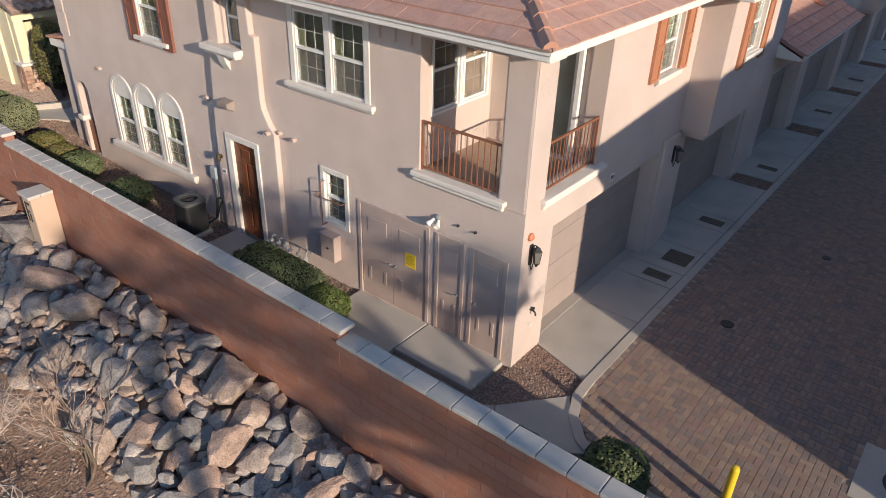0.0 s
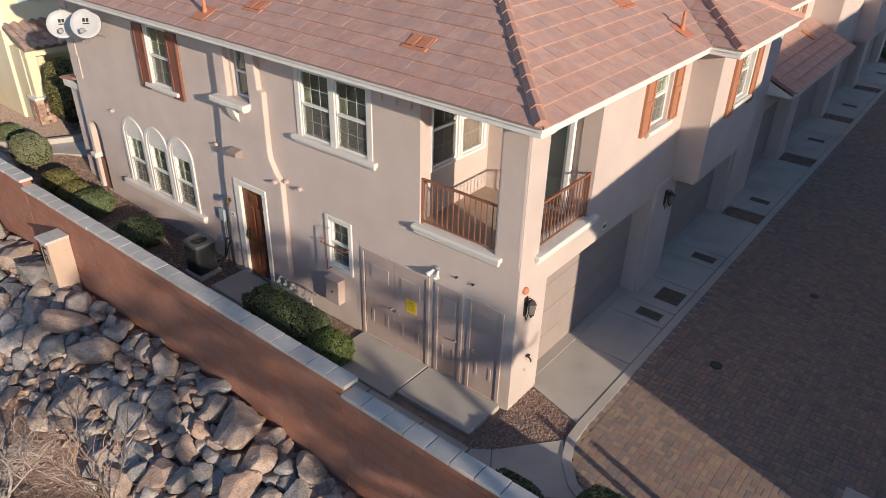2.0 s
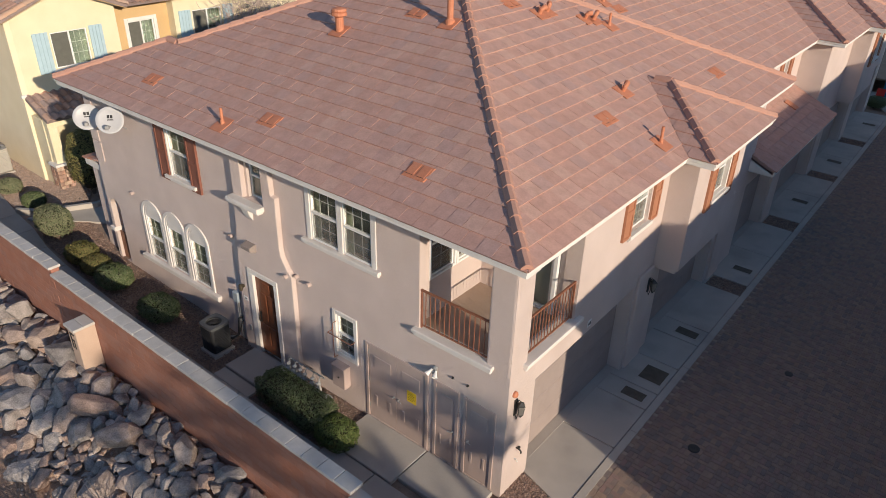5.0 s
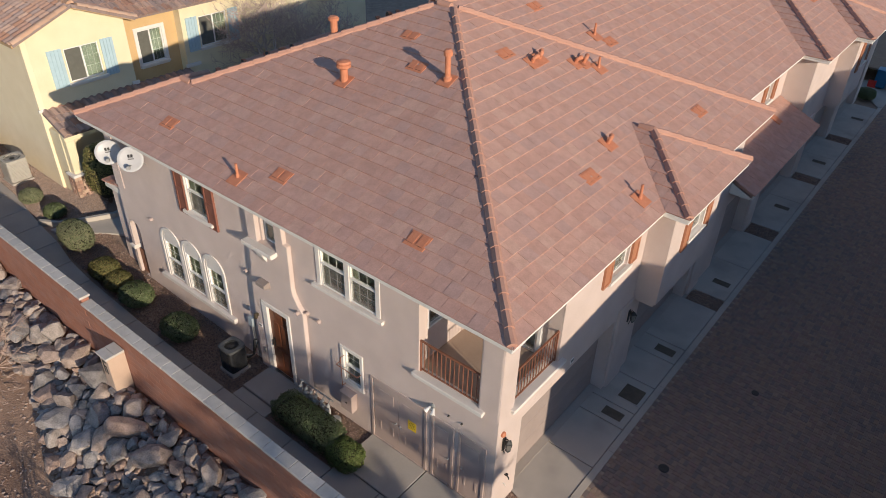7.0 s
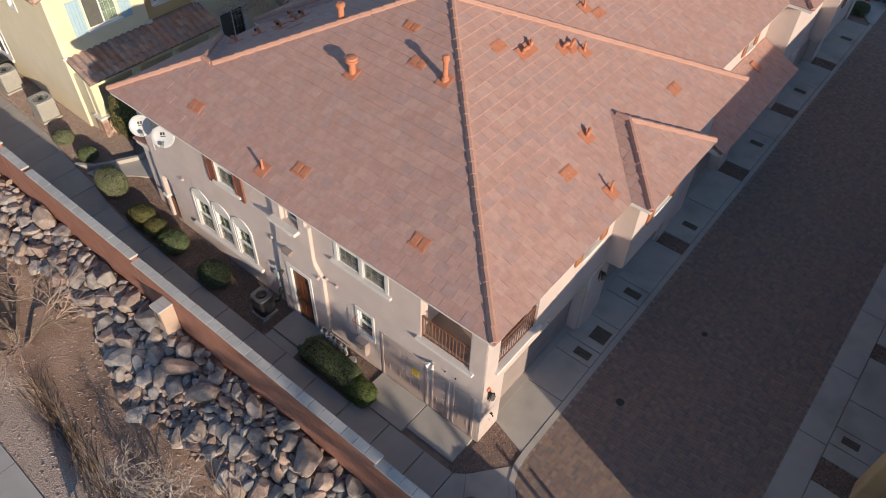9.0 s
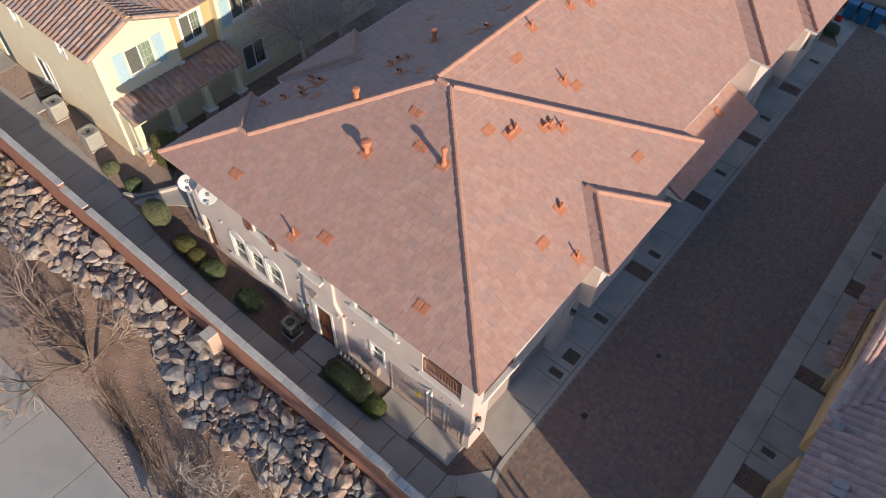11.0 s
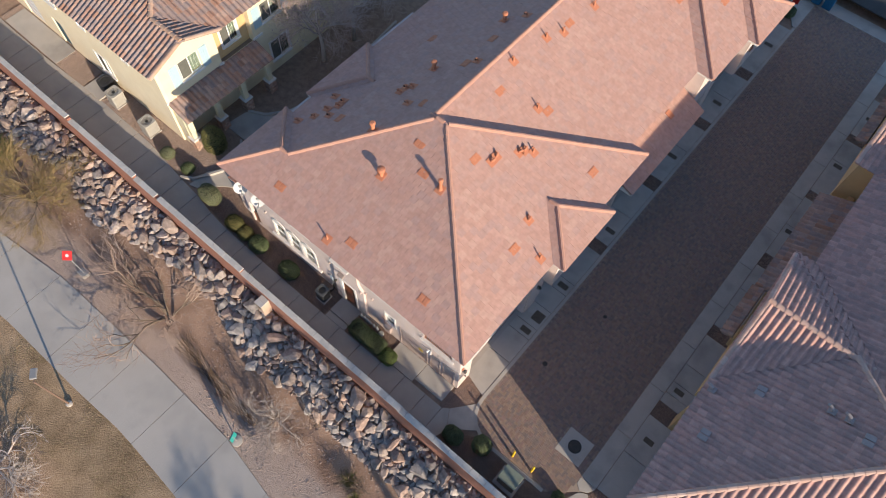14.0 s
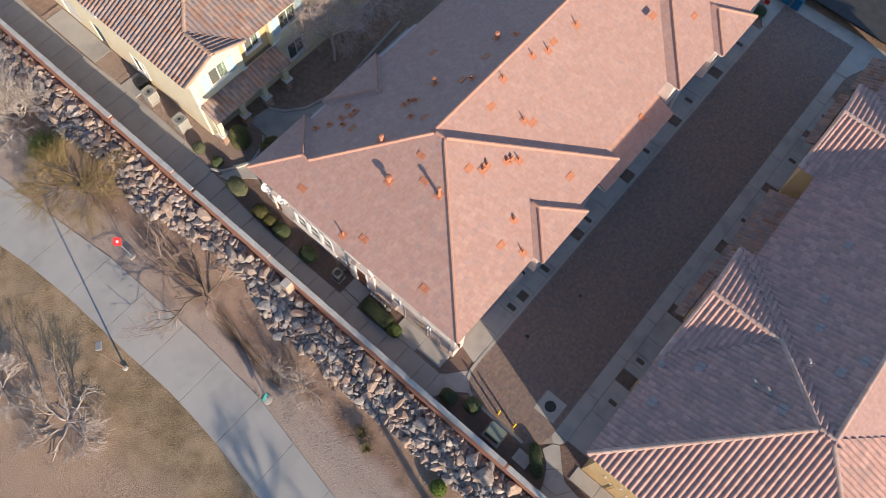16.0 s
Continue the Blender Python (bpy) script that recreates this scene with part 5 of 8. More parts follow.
for x, y, t in ((-13.65, 3.6, 0), (-13.1, 4.2, 40), (-12.89, 4.9, 0), (-12.42, 4.57, 70), (-12.52, 5.32, 0), (-12.55, 5.68, 60), (-13.26, 5.8, 30), (-10.29, 7.34, 10), (-10.25, 7.72, 60), (-9.97, 7.9, 0), (-9.33, 6.81, 30), (-8.3, 10.63, 50), (-8.35, 14.6, 20)):
    elbow(on_left, x, y, t)
bm = bmesh.new()
box(bm, -0.24, 0.24, -0.18, 0.18, 0.0, 0.05)
awning_vent = part("roof_vent", done(bm, 0.01), RUST, house, "orange-painted tile vent")
awning_vent.matrix_basis = Matrix.Translation((-0.62, 18.34, 3.22 + 1.17 * SLOPE_R + 0.02)) @ Euler((0, math.atan(SLOPE_R), 0)).to_matrix().to_4x4()


# ---- the facing row across the alley: barrel tiles, ochre walls ----
ROUND_CAP = cap_mesh(0.14, 0.075, 0.42, True)
ROUND_CAP.materials.append(mat("mauve_ridge_tile", (0.46, 0.295, 0.235), (0.53, 0.35, 0.28), scale=3, fine=40, bump=0.2, spread=0.1))
BROWN_CAP = cap_mesh(0.14, 0.075, 0.42, True)
BROWN_CAP.materials.append(mat("buff_ridge_tile", (0.44, 0.27, 0.18), (0.52, 0.34, 0.24), scale=3, fine=40, bump=0.2, spread=0.1))
row = thing("townhouse", (8.9, 0, 0), "ochre stucco townhouse row with mauve barrel-tile roof", "house")


def at_row(poly):
    return [(x - 8.9, y, z) for x, y, z in poly]


RX0, RX1, RY0, RY1 = 8.42, 23.3, -0.6, 33.5
RM = RX0 + 0.94                                               # the eave of the set-back middle part
BW, BE, SLOPE_ROW = 0.3, 0.37, 0.375
rh, rm = 7.1, (RX1 - RM) / 2
rt, rmt = EAVE_Z + SLOPE_ROW * rh, EAVE_Z + SLOPE_ROW * rm
rc, rd, re = (RX0, RY0, EAVE_Z), (RX0, RY0 + 2 * rh, EAVE_Z), (RX1, RY0, EAVE_Z)
rp, rs = (RX0 + rh, RY0 + rh, rt), (RX1 - rh, RY0 + rh, rt)
rq, rr = (RM + rm, RY0 + 2 * rh - rm, rmt), (RM + rm, RY1 - rm, rmt)
for poly in ([rc, re, rs, rp], [rd, rc, rp], [(RM, rd[1], EAVE_Z), rd, rp, (RM + rh - 0.03, RY0 + rh + 0.03, rt - 0.013)][::-1],
             [(RM, RY1, EAVE_Z), (RM, rd[1], EAVE_Z), rq, rr], [re, (RX1, RY1, EAVE_Z), rr, rq, rs]):
    tile_roof("roof_plane", row, at_row(poly), BW, BE, RTILE, barrel=0.058)
rmeet = tuple(d + (p - d) * 0.55 for d, p in zip(rd, rp))                     # where the north hip meets the gable ridge
for a, b in ((rc, rp), (rmeet, rp), (re, rs), (rp, rs), (rq, rr)):
    ridge_caps(row, *at_row([a, b]), ROUND_CAP)


def cross_gable(y0, y1, front):
    """A gable on a bay towards the alley whose ridge runs back into the long plane."""
    ym, h = (y0 + y1) / 2, (y1 - y0) / 2
    rise_g = SLOPE_ROW * h
    top = EAVE_Z + rise_g
    up = 0.015
    xe, xi = (RX0 if y0 < 9 else RM), (RX0 if y0 < 9 else RM) + rise_g / SLOPE_ROW
    xn = RM
    for poly in ([(xe, y0, EAVE_Z + up), (front, y0, EAVE_Z + up), (front, ym, top + up), (xi, ym, top + up)], [(front, y1, EAVE_Z + up), (xn, y1, EAVE_Z + up), (xn + rise_g / SLOPE_ROW, ym, top + up), (front, ym, top + up)]):
        tile_roof("roof_plane", row, at_row(poly), BW, BE, RTILE, barrel=0.058)
    ridge_caps(row, *at_row([(front, ym, top), (xn + rise_g / SLOPE_ROW, ym, top)]), ROUND_CAP)
    for ya in (y0, y1):
        ridge_caps(row, *at_row([(front + 0.04, ya, EAVE_Z - 0.02), (front + 0.04, ym, top - 0.02)]), ROUND_CAP)
    bm = bmesh.new()
    vs = [(y0 + 0.4, 2.7), (y1 - 0.4, 2.7), (y1 - 0.4, EAVE_Z + 0.1), (ym, top - 0.1), (y0 + 0.4, EAVE_Z + 0.1)]
    a = [bm.verts.new((front + 0.22 - 8.9, y, z)) for y, z in vs]
    b = [bm.verts.new((0.75, y, z)) for y, z in vs]
    bm.faces.new(a)
    bm.faces.new(b[::-1])
    for i in range(5):
        bm.faces.new((a[i], b[i], b[(i + 1) % 5], a[(i + 1) % 5]))
    part("wall", done(bm), TANWALL, row)


cross_gable(5.75, 13.45, 8.4)
cross_gable(20.1, 27.6, 8.3)
# pent roofs over the garage doors
for y0, y1, x0, z0 in ((9.4, 12.6, 7.95, 3.2), (12.6, 19.75, 8.05, 3.2), (24.2, 28.9, 7.95, 3.2), (29.6, 33.0, 8.2, 3.2)):
    x1 = 8.45 if (y0 < 10 or 24 < y0 < 29) else 10.1
    poly = [(x0, y1, z0), (x0, y0, z0), (x1, y0, z0 + (x1 - x0) * SLOPE_R), (x1, y1, z0 + (x1 - x0) * SLOPE_R)]
    tile_roof("awning_roof", row, at_row(poly), BW, BE, STILE, barrel=0.06)
cut_wall("wall", row, Matrix(((0, 1, 0, 0.35), (-1, 0, 0, 0), (0, 0, 1, 0), (0, 0, 0, 1))), -33.0, 0.1, -0.1, 3.3, [(-b, -a, -0.1, 2.25) for a, b in ((0.9, 5.2), (6.5, 10.7), (11.7, 15.8), (17.1, 21.7), (23.0, 27.5), (28.5, 32.5))], TANWALL, 0.3)
for a, b in ((0.9, 5.2), (6.5, 10.7), (11.7, 15.8), (17.1, 21.7), (23.0, 27.5), (28.5, 32.5)):
    bm = bmesh.new()
    for i in range(4):
        box(bm, 0.55, 0.6, a, b, -0.05 + i * 0.573, 0.515 + i * 0.573)
    part("garage_door", done(bm, 0.008), GARAGE, row)
for c in ((0.345, 14.2, -0.105, 0.1, -0.12, 5.66), (0.35, 0.55, 0.1, 13.3, 3.3, 5.66), (1.2, 1.4, 13.3, 33, 3.3, 5.66), (14.0, 14.2, 0.1, 33, -0.1, 5.66)):
    part("wall", bbox(*c, 0.004), TANWALL, row)
for y in (5.2, 10.85, 16.1, 22.2, 27.7):
    bm = bmesh.new()
    box(bm, -0.12, 0.345, y, y + 0.8, -0.08, 2.6)
    part("pier", done(bm, 0.04, 2), TANWALL, row)
for x, z, w in ((1.3, 2.4, 0.05), (1.75, 1.9, 0.04), (2.2, 2.6, 0.05), (2.7, 2.1, 0.04)):
    part("wall_fitting", bbox(x - w, x + w, -0.18, -0.104, z - w, z + w, 0.01), CREAM, row, "small pale fitting on the end wall")
bm = bmesh.new()
tube(bm, [(1.15, -0.16, 2.2), (2.0, -0.16, 2.2), (2.0, -0.16, 0.1)], 0.025, 6)
part("conduit", bm, TANWALL, row)
for c in ((RX0 - 8.9, RX1 - 8.9, RY0, RY0 + 0.035, EAVE_Z - 0.17, EAVE_Z - 0.02), (RX0 - 8.9, RX0 - 8.865, RY0 + 0.04, 13.6, EAVE_Z - 0.17, EAVE_Z - 0.02), (RM - 8.9, RM - 8.865, 13.6, 33, EAVE_Z - 0.17, EAVE_Z - 0.02)):
    part("fascia", bbox(*c, 0.004), TANWALL, row)
for c in ((RX0 - 8.86, 0.35, RY0 + 0.04, 13.6, EAVE_Z - 0.19, EAVE_Z - 0.172), (0.35, RX1 - 8.9, RY0 + 0.04, -0.1, EAVE_Z - 0.19, EAVE_Z - 0.172), (RM - 8.86, 1.2, 13.6, 33, EAVE_Z - 0.19, EAVE_Z - 0.172)):
    part("soffit", bbox(*c, 0.002), TANWALL, row)


def pale_vent(x, y):
    z = EAVE_Z + SLOPE_ROW * (x - (RX0 if y < 9.5 else RM)) + 0.05
    for s in (0, 0.27):
        bm = bmesh.new()
        box(bm, -0.2, 0.2, s - 0.12, s + 0.12, 0, 0.05)
        v = part("roof_vent", done(bm, 0.02), mat("pale_grey_vent", (0.31, 0.255, 0.24), (0.37, 0.31, 0.295), bump=0.1) if "pale_grey_vent" not in bpy.data.materials else bpy.data.materials["pale_grey_vent"], row, "pale grey tile vent")
        v.matrix_basis = Matrix.Translation((x - 8.9, y, z)) @ Euler((0, -math.atan(SLOPE_ROW), 0)).to_matrix().to_4x4()


for x, y in ((9.36, 3.2), (10.17, 6.1), (13.92, 6.3), (15.16, 9.6), (13.47, 11.3), (12.94, 12.9), (15.7, 10.7), (12.5, 16.5), (13.8, 19.0)):
    pale_vent(x, y)
for x, y in ((12.5, 6.85), (13.1, 6.85), (13.85, 9.2), (8.7, 5.25)):
    bm = bmesh.new()
    z = EAVE_Z + SLOPE_ROW * (x - (RX0 if y < 9.5 else RM))
    box(bm, -0.16, 0.16, -0.14, 0.14, 0, 0.06)
    tube(bm, [(0, 0, 0.0), (0, 0, 0.22), (-0.1, 0.05, 0.26), (-0.2, 0.08, 0.24)], 0.07, 8)
    p = part("flue", done(bm), bpy.data.materials["pale_grey_vent"], row)
    p.matrix_basis = Matrix.Translation((x - 8.9, y, z + 0.08)) @ Euler((0, -math.atan(SLOPE_ROW), 0)).to_matrix().to_4x4()

# ---- the yellow house past the end of the walk ----
yellow_house = thing("yellow_house", (-21.5, 0.9, 0.36), "pale yellow stucco house with barrel-tile roof and blue shutters", "house")
HZ = 5.84                                                     # eave over the house's own floor
K = 0.4


def h2(poly):
    return [(x + 21.5, y - 0.9, z) for x, y, z in poly]


EX2 = -21.1
t1 = HZ + K * 2.3
for poly in ([(-42, 0.5, HZ), (EX2 + 0.05, 0.5, HZ), (EX2 + 0.05, 2.8, t1), (-42, 2.8, t1)],
             [(-42, 2.8, t1), (EX2 - 2.3, 2.8, t1), (-28, 7.4, HZ + K * 6.9), (-42, 7.4, HZ + K * 6.9)],
             [(EX2, 5.1, HZ), (EX2, 18, HZ), (-28, 18, HZ + K * 6.9), (-28, 7.4, HZ + K * 6.9), (EX2 - 2.3, 2.8, t1)]):
    tile_roof("roof_plane", yellow_house, h2(poly), BW, BE, STILE, barrel=0.06)
tile_roof("roof_plane", yellow_house, h2([(EX2 - 4.6, 5.1, HZ), (EX2 + 0.05, 5.1, HZ), (EX2 + 0.05, 2.8, t1), (EX2 - 2.3, 2.8, t1)])[::1], BW, BE, STILE, barrel=0.06)
for a, b in (((EX2 + 0.05, 2.8, t1), (EX2 - 2.3, 2.8, t1)), ((EX2 - 2.3, 2.8, t1), (-28, 7.4, HZ + K * 6.9))):
    ridge_caps(yellow_house, *h2([a, b]), BROWN_CAP)
# verge caps on the gable
for a, b in (((EX2 + 0.02, 0.5, HZ), (EX2 + 0.02, 2.8, t1)), ((EX2 + 0.02, 5.1, HZ), (EX2 + 0.02, 2.8, t1))):
    ridge_caps(yellow_house, *h2([a, b]), BROWN_CAP)
BUFF = mat("buff_fascia", (0.50, 0.33, 0.18), (0.56, 0.38, 0.22), bump=0.1)
part("fascia", bbox(-20, EX2 + 21.5 - 0.06, -0.4, -0.36, HZ - 0.16, HZ - 0.02, 0.004), BUFF, yellow_house)
# rake boards below the gable's verge
for ya, yb in ((-0.4, 1.9), (4.2, 1.9)):
    bm = bmesh.new()
    q = [(ya, HZ - 0.17), (ya, HZ - 0.03), (yb, t1 - 0.03), (yb, t1 - 0.17)]
    lo = [bm.verts.new((EX2 + 21.5 - 0.06, y, z)) for y, z in q]
    hi = [bm.verts.new((EX2 + 21.5 - 0.02, y, z)) for y, z in q]
    bm.faces.new(lo)
    bm.faces.new(hi[::-1])
    for i in range(4):
        bm.faces.new((lo[i], lo[(i + 1) % 4], hi[(i + 1) % 4], hi[i]))
    part("rake_board", done(bm), BUFF, yellow_house)
EAST = Matrix(((0, -1, 0, 0), (1, 0, 0, 0), (0, 0, 1, 0), (0, 0, 0, 1)))
RECESS = Matrix(((0, -1, 0, -0.45), (1, 0, 0, 0), (0, 0, 1, 0), (0, 0, 0, 1)))
cut_wall("wall", yellow_house, EAST, 0.201, 3.9, 3.0, HZ - 0.1, [(1.4, 2.72, 3.9, 5.15)], H2WALL, 0.45)
cut_wall("wall", yellow_house, RECESS, 3.9, 6.3, 3.0, HZ - 0.1, [(4.55, 5.65, 3.65, 5.0)], TANWALL, 0.2)
cut_wall("wall", yellow_house, EAST, 6.3, 17, 2.99, HZ - 0.1, [(7.12, 8.5, 3.9, 5.15)], H2WALL, 0.45)
cut_wall("wall", yellow_house, EAST, 0.201, 17, -0.5, 2.985, [(7.25, 8.6, 0.75, 2.15)], H2WALL, 0.2)
SOUTH = Matrix.Translation((-20, 0, 0))
sh = [(13.2, 14.3, 0.9, 2.4), (12.9, 13.5, 4.2, 5.2), (16.8, 17.3, 4.3, 5.0), (5.6, 7.3, 0.5, 2.4), (9.0, 9.9, 0.05, 2.3), (9.6, 10.8, 4.2, 5.2)]
cut_wall("wall", yellow_house, SOUTH, 0, 20, -0.5, HZ - 0.1, sh, PEACH_LIT, 0.2)
bm = bmesh.new()
vs = [(-0.0, HZ - 0.1), (4.2, HZ - 0.1), (1.9, t1 - 0.16)]
a = [bm.verts.new((0, y, z)) for y, z in vs]
b = [bm.verts.new((-0.2, y, z)) for y, z in vs]
bm.faces.new(a)
bm.faces.new(b[::-1])
for i in range(3):
    bm.faces.new((a[i], b[i], b[(i + 1) % 3], a[(i + 1) % 3]))
part("wall", done(bm), H2WALL, yellow_house)


def slider(m, a, b, c, d, **kw):
    """A sliding window: one half behind a grey screen, the other with muntins."""
    mid = (a + b) / 2
    w = window(yellow_house, m, a, b, c, d, split=False, grid=(6, 3), inset=0.03, back_mat=ROOM_GREEN, mats=(VINYL, FASCIA), **kw)
    bm = bmesh.new()
    box(bm, mid - 0.03, mid + 0.03, 0.012, 0.09, c + 0.04, d - 0.04, m)
    part("meeting_rail", done(bm), VINYL, w)
    bm = bmesh.new()
    box(bm, a + 0.042, mid - 0.03, 0.036, 0.04, c + 0.042, d - 0.042, m)
    part("screen", done(bm), SCREEN, w)
    return w


def plank_shutter(m, a, b, c, d):
    bm = bmesh.new()
    box(bm, a, b, -0.02, -0.002, c, d, m)
    sh_ = part("shutter", done(bm), BLUE, yellow_house, "pale blue plank shutter")
    n = 4
    for i in range(n):
        bm = bmesh.new()
        w = (b - a) / n
        box(bm, a + w * i + 0.006, a + w * (i + 1) - 0.006, -0.04, -0.02, c, d - 0.02 * (i % 2), m)
        part("plank", done(bm), BLUE, sh_)


slider(EAST, 1.4, 2.72, 3.9, 5.15)
slider(RECESS, 4.55, 5.65, 3.65, 5.0, trim=0.13, trim_mat=FASCIA)
slider(EAST, 7.12, 8.5, 3.9, 5.15)
for a, b, c, d in ((1.4, 2.72, 3.8, 5.2), (7.12, 8.5, 3.8, 5.2)):
    plank_shutter(EAST, a - 0.62, a - 0.08, c, d)
    plank_shutter(EAST, b + 0.08, b + 0.58, c, d)
slider(EAST, 7.25, 8.6, 0.75, 2.15, trim=0.12, trim_mat=FASCIA)
for a, b, c, d in ((13.2, 14.3, 0.9, 2.4), (9.6, 10.8, 4.2, 5.2)):
    slider(SOUTH, a, b, c, d, trim=0.1, trim_mat=FASCIA)
for a, b, c, d in ((12.9, 13.5, 4.2, 5.2), (16.8, 17.3, 4.3, 5.0)):
    window(yellow_house, SOUTH, a, b, c, d, grid=(1, 1), trim=0.08, inset=0.02, sill=False, trim_mat=FASCIA, mats=(VINYL, FASCIA), back_mat=ROOM_GREEN)
bm = bmesh.new()
box(bm, -11.0, -10.1, 0.08, 0.14, 0.05, 2.3)
part("front_door", done(bm), mat("teal_door", (0.03, 0.09, 0.12), (0.05, 0.12, 0.15), bump=0.05), yellow_house, "dark teal panelled door")
gd = part("garage_door", bbox(-14.34, -12.64, 0.07, 0.1, 0.5, 2.38, 0.004), VINYL, yellow_house)
for i in range(4):
    part("panel", bbox(-14.3, -12.68, 0.05, 0.07, 0.52 + i * 0.465, 0.94 + i * 0.465, 0.006), VINYL, gd)
for c in ((0.0, 0.06, -0.06, 0.16, 3.12, 3.24), (0.0, 0.08, 3.7, 4.0, 3.16, 3.3), (0.0, 0.08, 6.2, 6.9, 3.2, 3.34)):
    part("ledge", bbox(*c, 0.01), FASCIA, yellow_house)
# porch roof on stone-footed columns
tile_roof("porch_roof", yellow_house, [(1.35, 0.05, 2.6), (1.35, 6.35, 2.6), (0.0, 6.35, 3.15), (0.0, 0.05, 3.15)], BW, BE, STILE, barrel=0.06)
bm = bmesh.new()
box(bm, 0.81, 1.09, 0.12, 6.25, 2.25, 2.52)
part("porch_beam", done(bm), H2WALL, yellow_house)
LEDGE = pick_mat("ledge_stone", [(0.42, 0.25, 0.18), (0.50, 0.36, 0.27), (0.34, 0.22, 0.17), (0.46, 0.30, 0.24)], fine=50)
for y in (0.29, 2.23, 4.11, 5.98):
    bm = bmesh.new()
    box(bm, 0.79, 1.11, y - 0.16, y + 0.16, 0.9, 2.25)
    col = part("column", done(bm, 0.02), H2WALL, yellow_house)
    bm = bmesh.new()
    box(bm, 0.65, 1.25, y - 0.3, y + 0.3, 0.82, 0.92)
    part("capstone", done(bm, 0.015), FASCIA, col)
    rnd = random.Random(int(y * 10))
    for r in range(7):
        for s in range(4):
            a = 0.5 if s in (0, 2) else 0.0
            for k in range(2):
                u0, u1 = (-0.26, 0.0 + rnd.uniform(-0.08, 0.08)) if k == 0 else (0.01, 0.26)
                bm = bmesh.new()
                d0 = 0.24 + rnd.uniform(0, 0.025)
                z0 = -0.2 + r * 0.145
                m = Matrix.Translation((0.95, y, 0)) @ pose(0, 0, 0, 0, 0, 90 * s)
                box(bm, u0, u1, d0 - 0.12, d0, z0, z0 + 0.135, m)
                part("stone", done(bm), LEDGE, col)
bm = bmesh.new()
box(bm, 0.0, 0.8, 0.1, 0.4, -0.3, 2.5)
part("wall", done(bm, 0.02), H2WALL, yellow_house)


# ---- rocks, planting and trees ----
ROCK = pick_mat("rip_rap_rock", [(0.289, 0.252, 0.230), (0.369, 0.281, 0.233), (0.250, 0.227, 0.216), (0.337, 0.239, 0.194), (0.410, 0.356, 0.320), (0.309, 0.248, 0.215), (0.264, 0.243, 0.236), (0.364, 0.290, 0.246)], fine=34, scale=4.5, bump=0.9, streak=0.45, distance=0.022)
ROCK_SMALL = pick_mat("rip_rap_chip", [(0.30, 0.265, 0.245), (0.40, 0.285, 0.218), (0.26, 0.24, 0.232), (0.35, 0.232, 0.18), (0.42, 0.35, 0.31)], fine=34, bump=0.8, island=True, streak=0.4, distance=0.02)


def rock_mesh(seed, level=3, planes=13):
    """A boulder: a ball cut by random planes, its edges worn and its faces rough."""
    rnd = random.Random(seed)
    cuts = []
    for _ in range(planes):
        v = Vector((rnd.gauss(0, 1), rnd.gauss(0, 1), rnd.gauss(0, 1))).normalized()
        cuts.append((v, rnd.uniform(0.52, 0.84)))
    sx, sy, sz = 1.25, rnd.uniform(0.75, 1.05), rnd.uniform(0.6, 0.9)
    bm = bmesh.new()
    bmesh.ops.create_icosphere(bm, subdivisions=level, radius=1)
    off = Vector((seed * 1.7, seed * 0.3, seed * 2.1))
    for v in bm.verts:
        d = v.co.normalized()
        r = 1.2
        for n, h in cuts:
            r = min(r, h / max(d.dot(n), 1e-3))
        r *= 1.0 + 0.03 * noise.noise(d * 2.2 + off) + 0.018 * noise.noise(d * 5.5 + off) + 0.012 * noise.noise(d * 13 + off)
        v.co = Vector((d.x * sx, d.y * sy, d.z * sz)) * r
    return to_mesh("rock", bm)


def bank_edge(x):
    return float(np.interp(x, (-44, -36, -29, -25, -21.7, -18.6, -15.5, -13, -9.4, -6.1, -4, -0.6, 2.9, 12), (-5.6, -5.7, -5.6, -5.0, -5.8, -5.2, -4.7, -4.75, -5.8, -5.4, -5.65, -5.5, -5.55, -5.4)))


rnd = random.Random(4)
ROCKS = [rock_mesh(100 + i, 4, rnd.randint(14, 21)) for i in range(22)]
for me in ROCKS:
    me.materials.append(ROCK)
bank = thing("rock_bank", (-5, -4.3, -0.4), "bank of grey, tan and pink boulders below the block wall", "rocks")
placed = []
cells = {}


def free(x, y, r, k):
    gx, gy = int(x // 1), int(y // 1)
    for i in (-1, 0, 1):
        for j in (-1, 0, 1):
            for qx, qy, qr in cells.get((gx + i, gy + j), ()):
                if math.hypot(qx - x, qy - y) < (qr + r) * k:
                    return False
    return True


for lo, hi, tries, k in ((0.32, 0.43, 60, 0.84), (0.21, 0.30, 900, 0.78), (0.135, 0.21, 16000, 0.71), (0.07, 0.135, 20000, 0.62)):
    for _ in range(tries):
        x = rnd.uniform(-43, 11)
        edge = bank_edge(x) + 0.22 * noise.noise((x * 1.3, 0, 5))
        r = rnd.uniform(lo, hi)
        y = rnd.uniform(edge + r * 0.5, -3.08 - r * 0.75)
        if free(x, y, r, k):
            placed.append((x, y, r))
            cells.setdefault((int(x // 1), int(y // 1)), []).append((x, y, r))
big = sorted([q for q in placed if q[2] >= 0.15], key=lambda q: abs(q[0] + 5))
near, rest = big[:300], big[300:] + [q for q in placed if q[2] < 0.15]


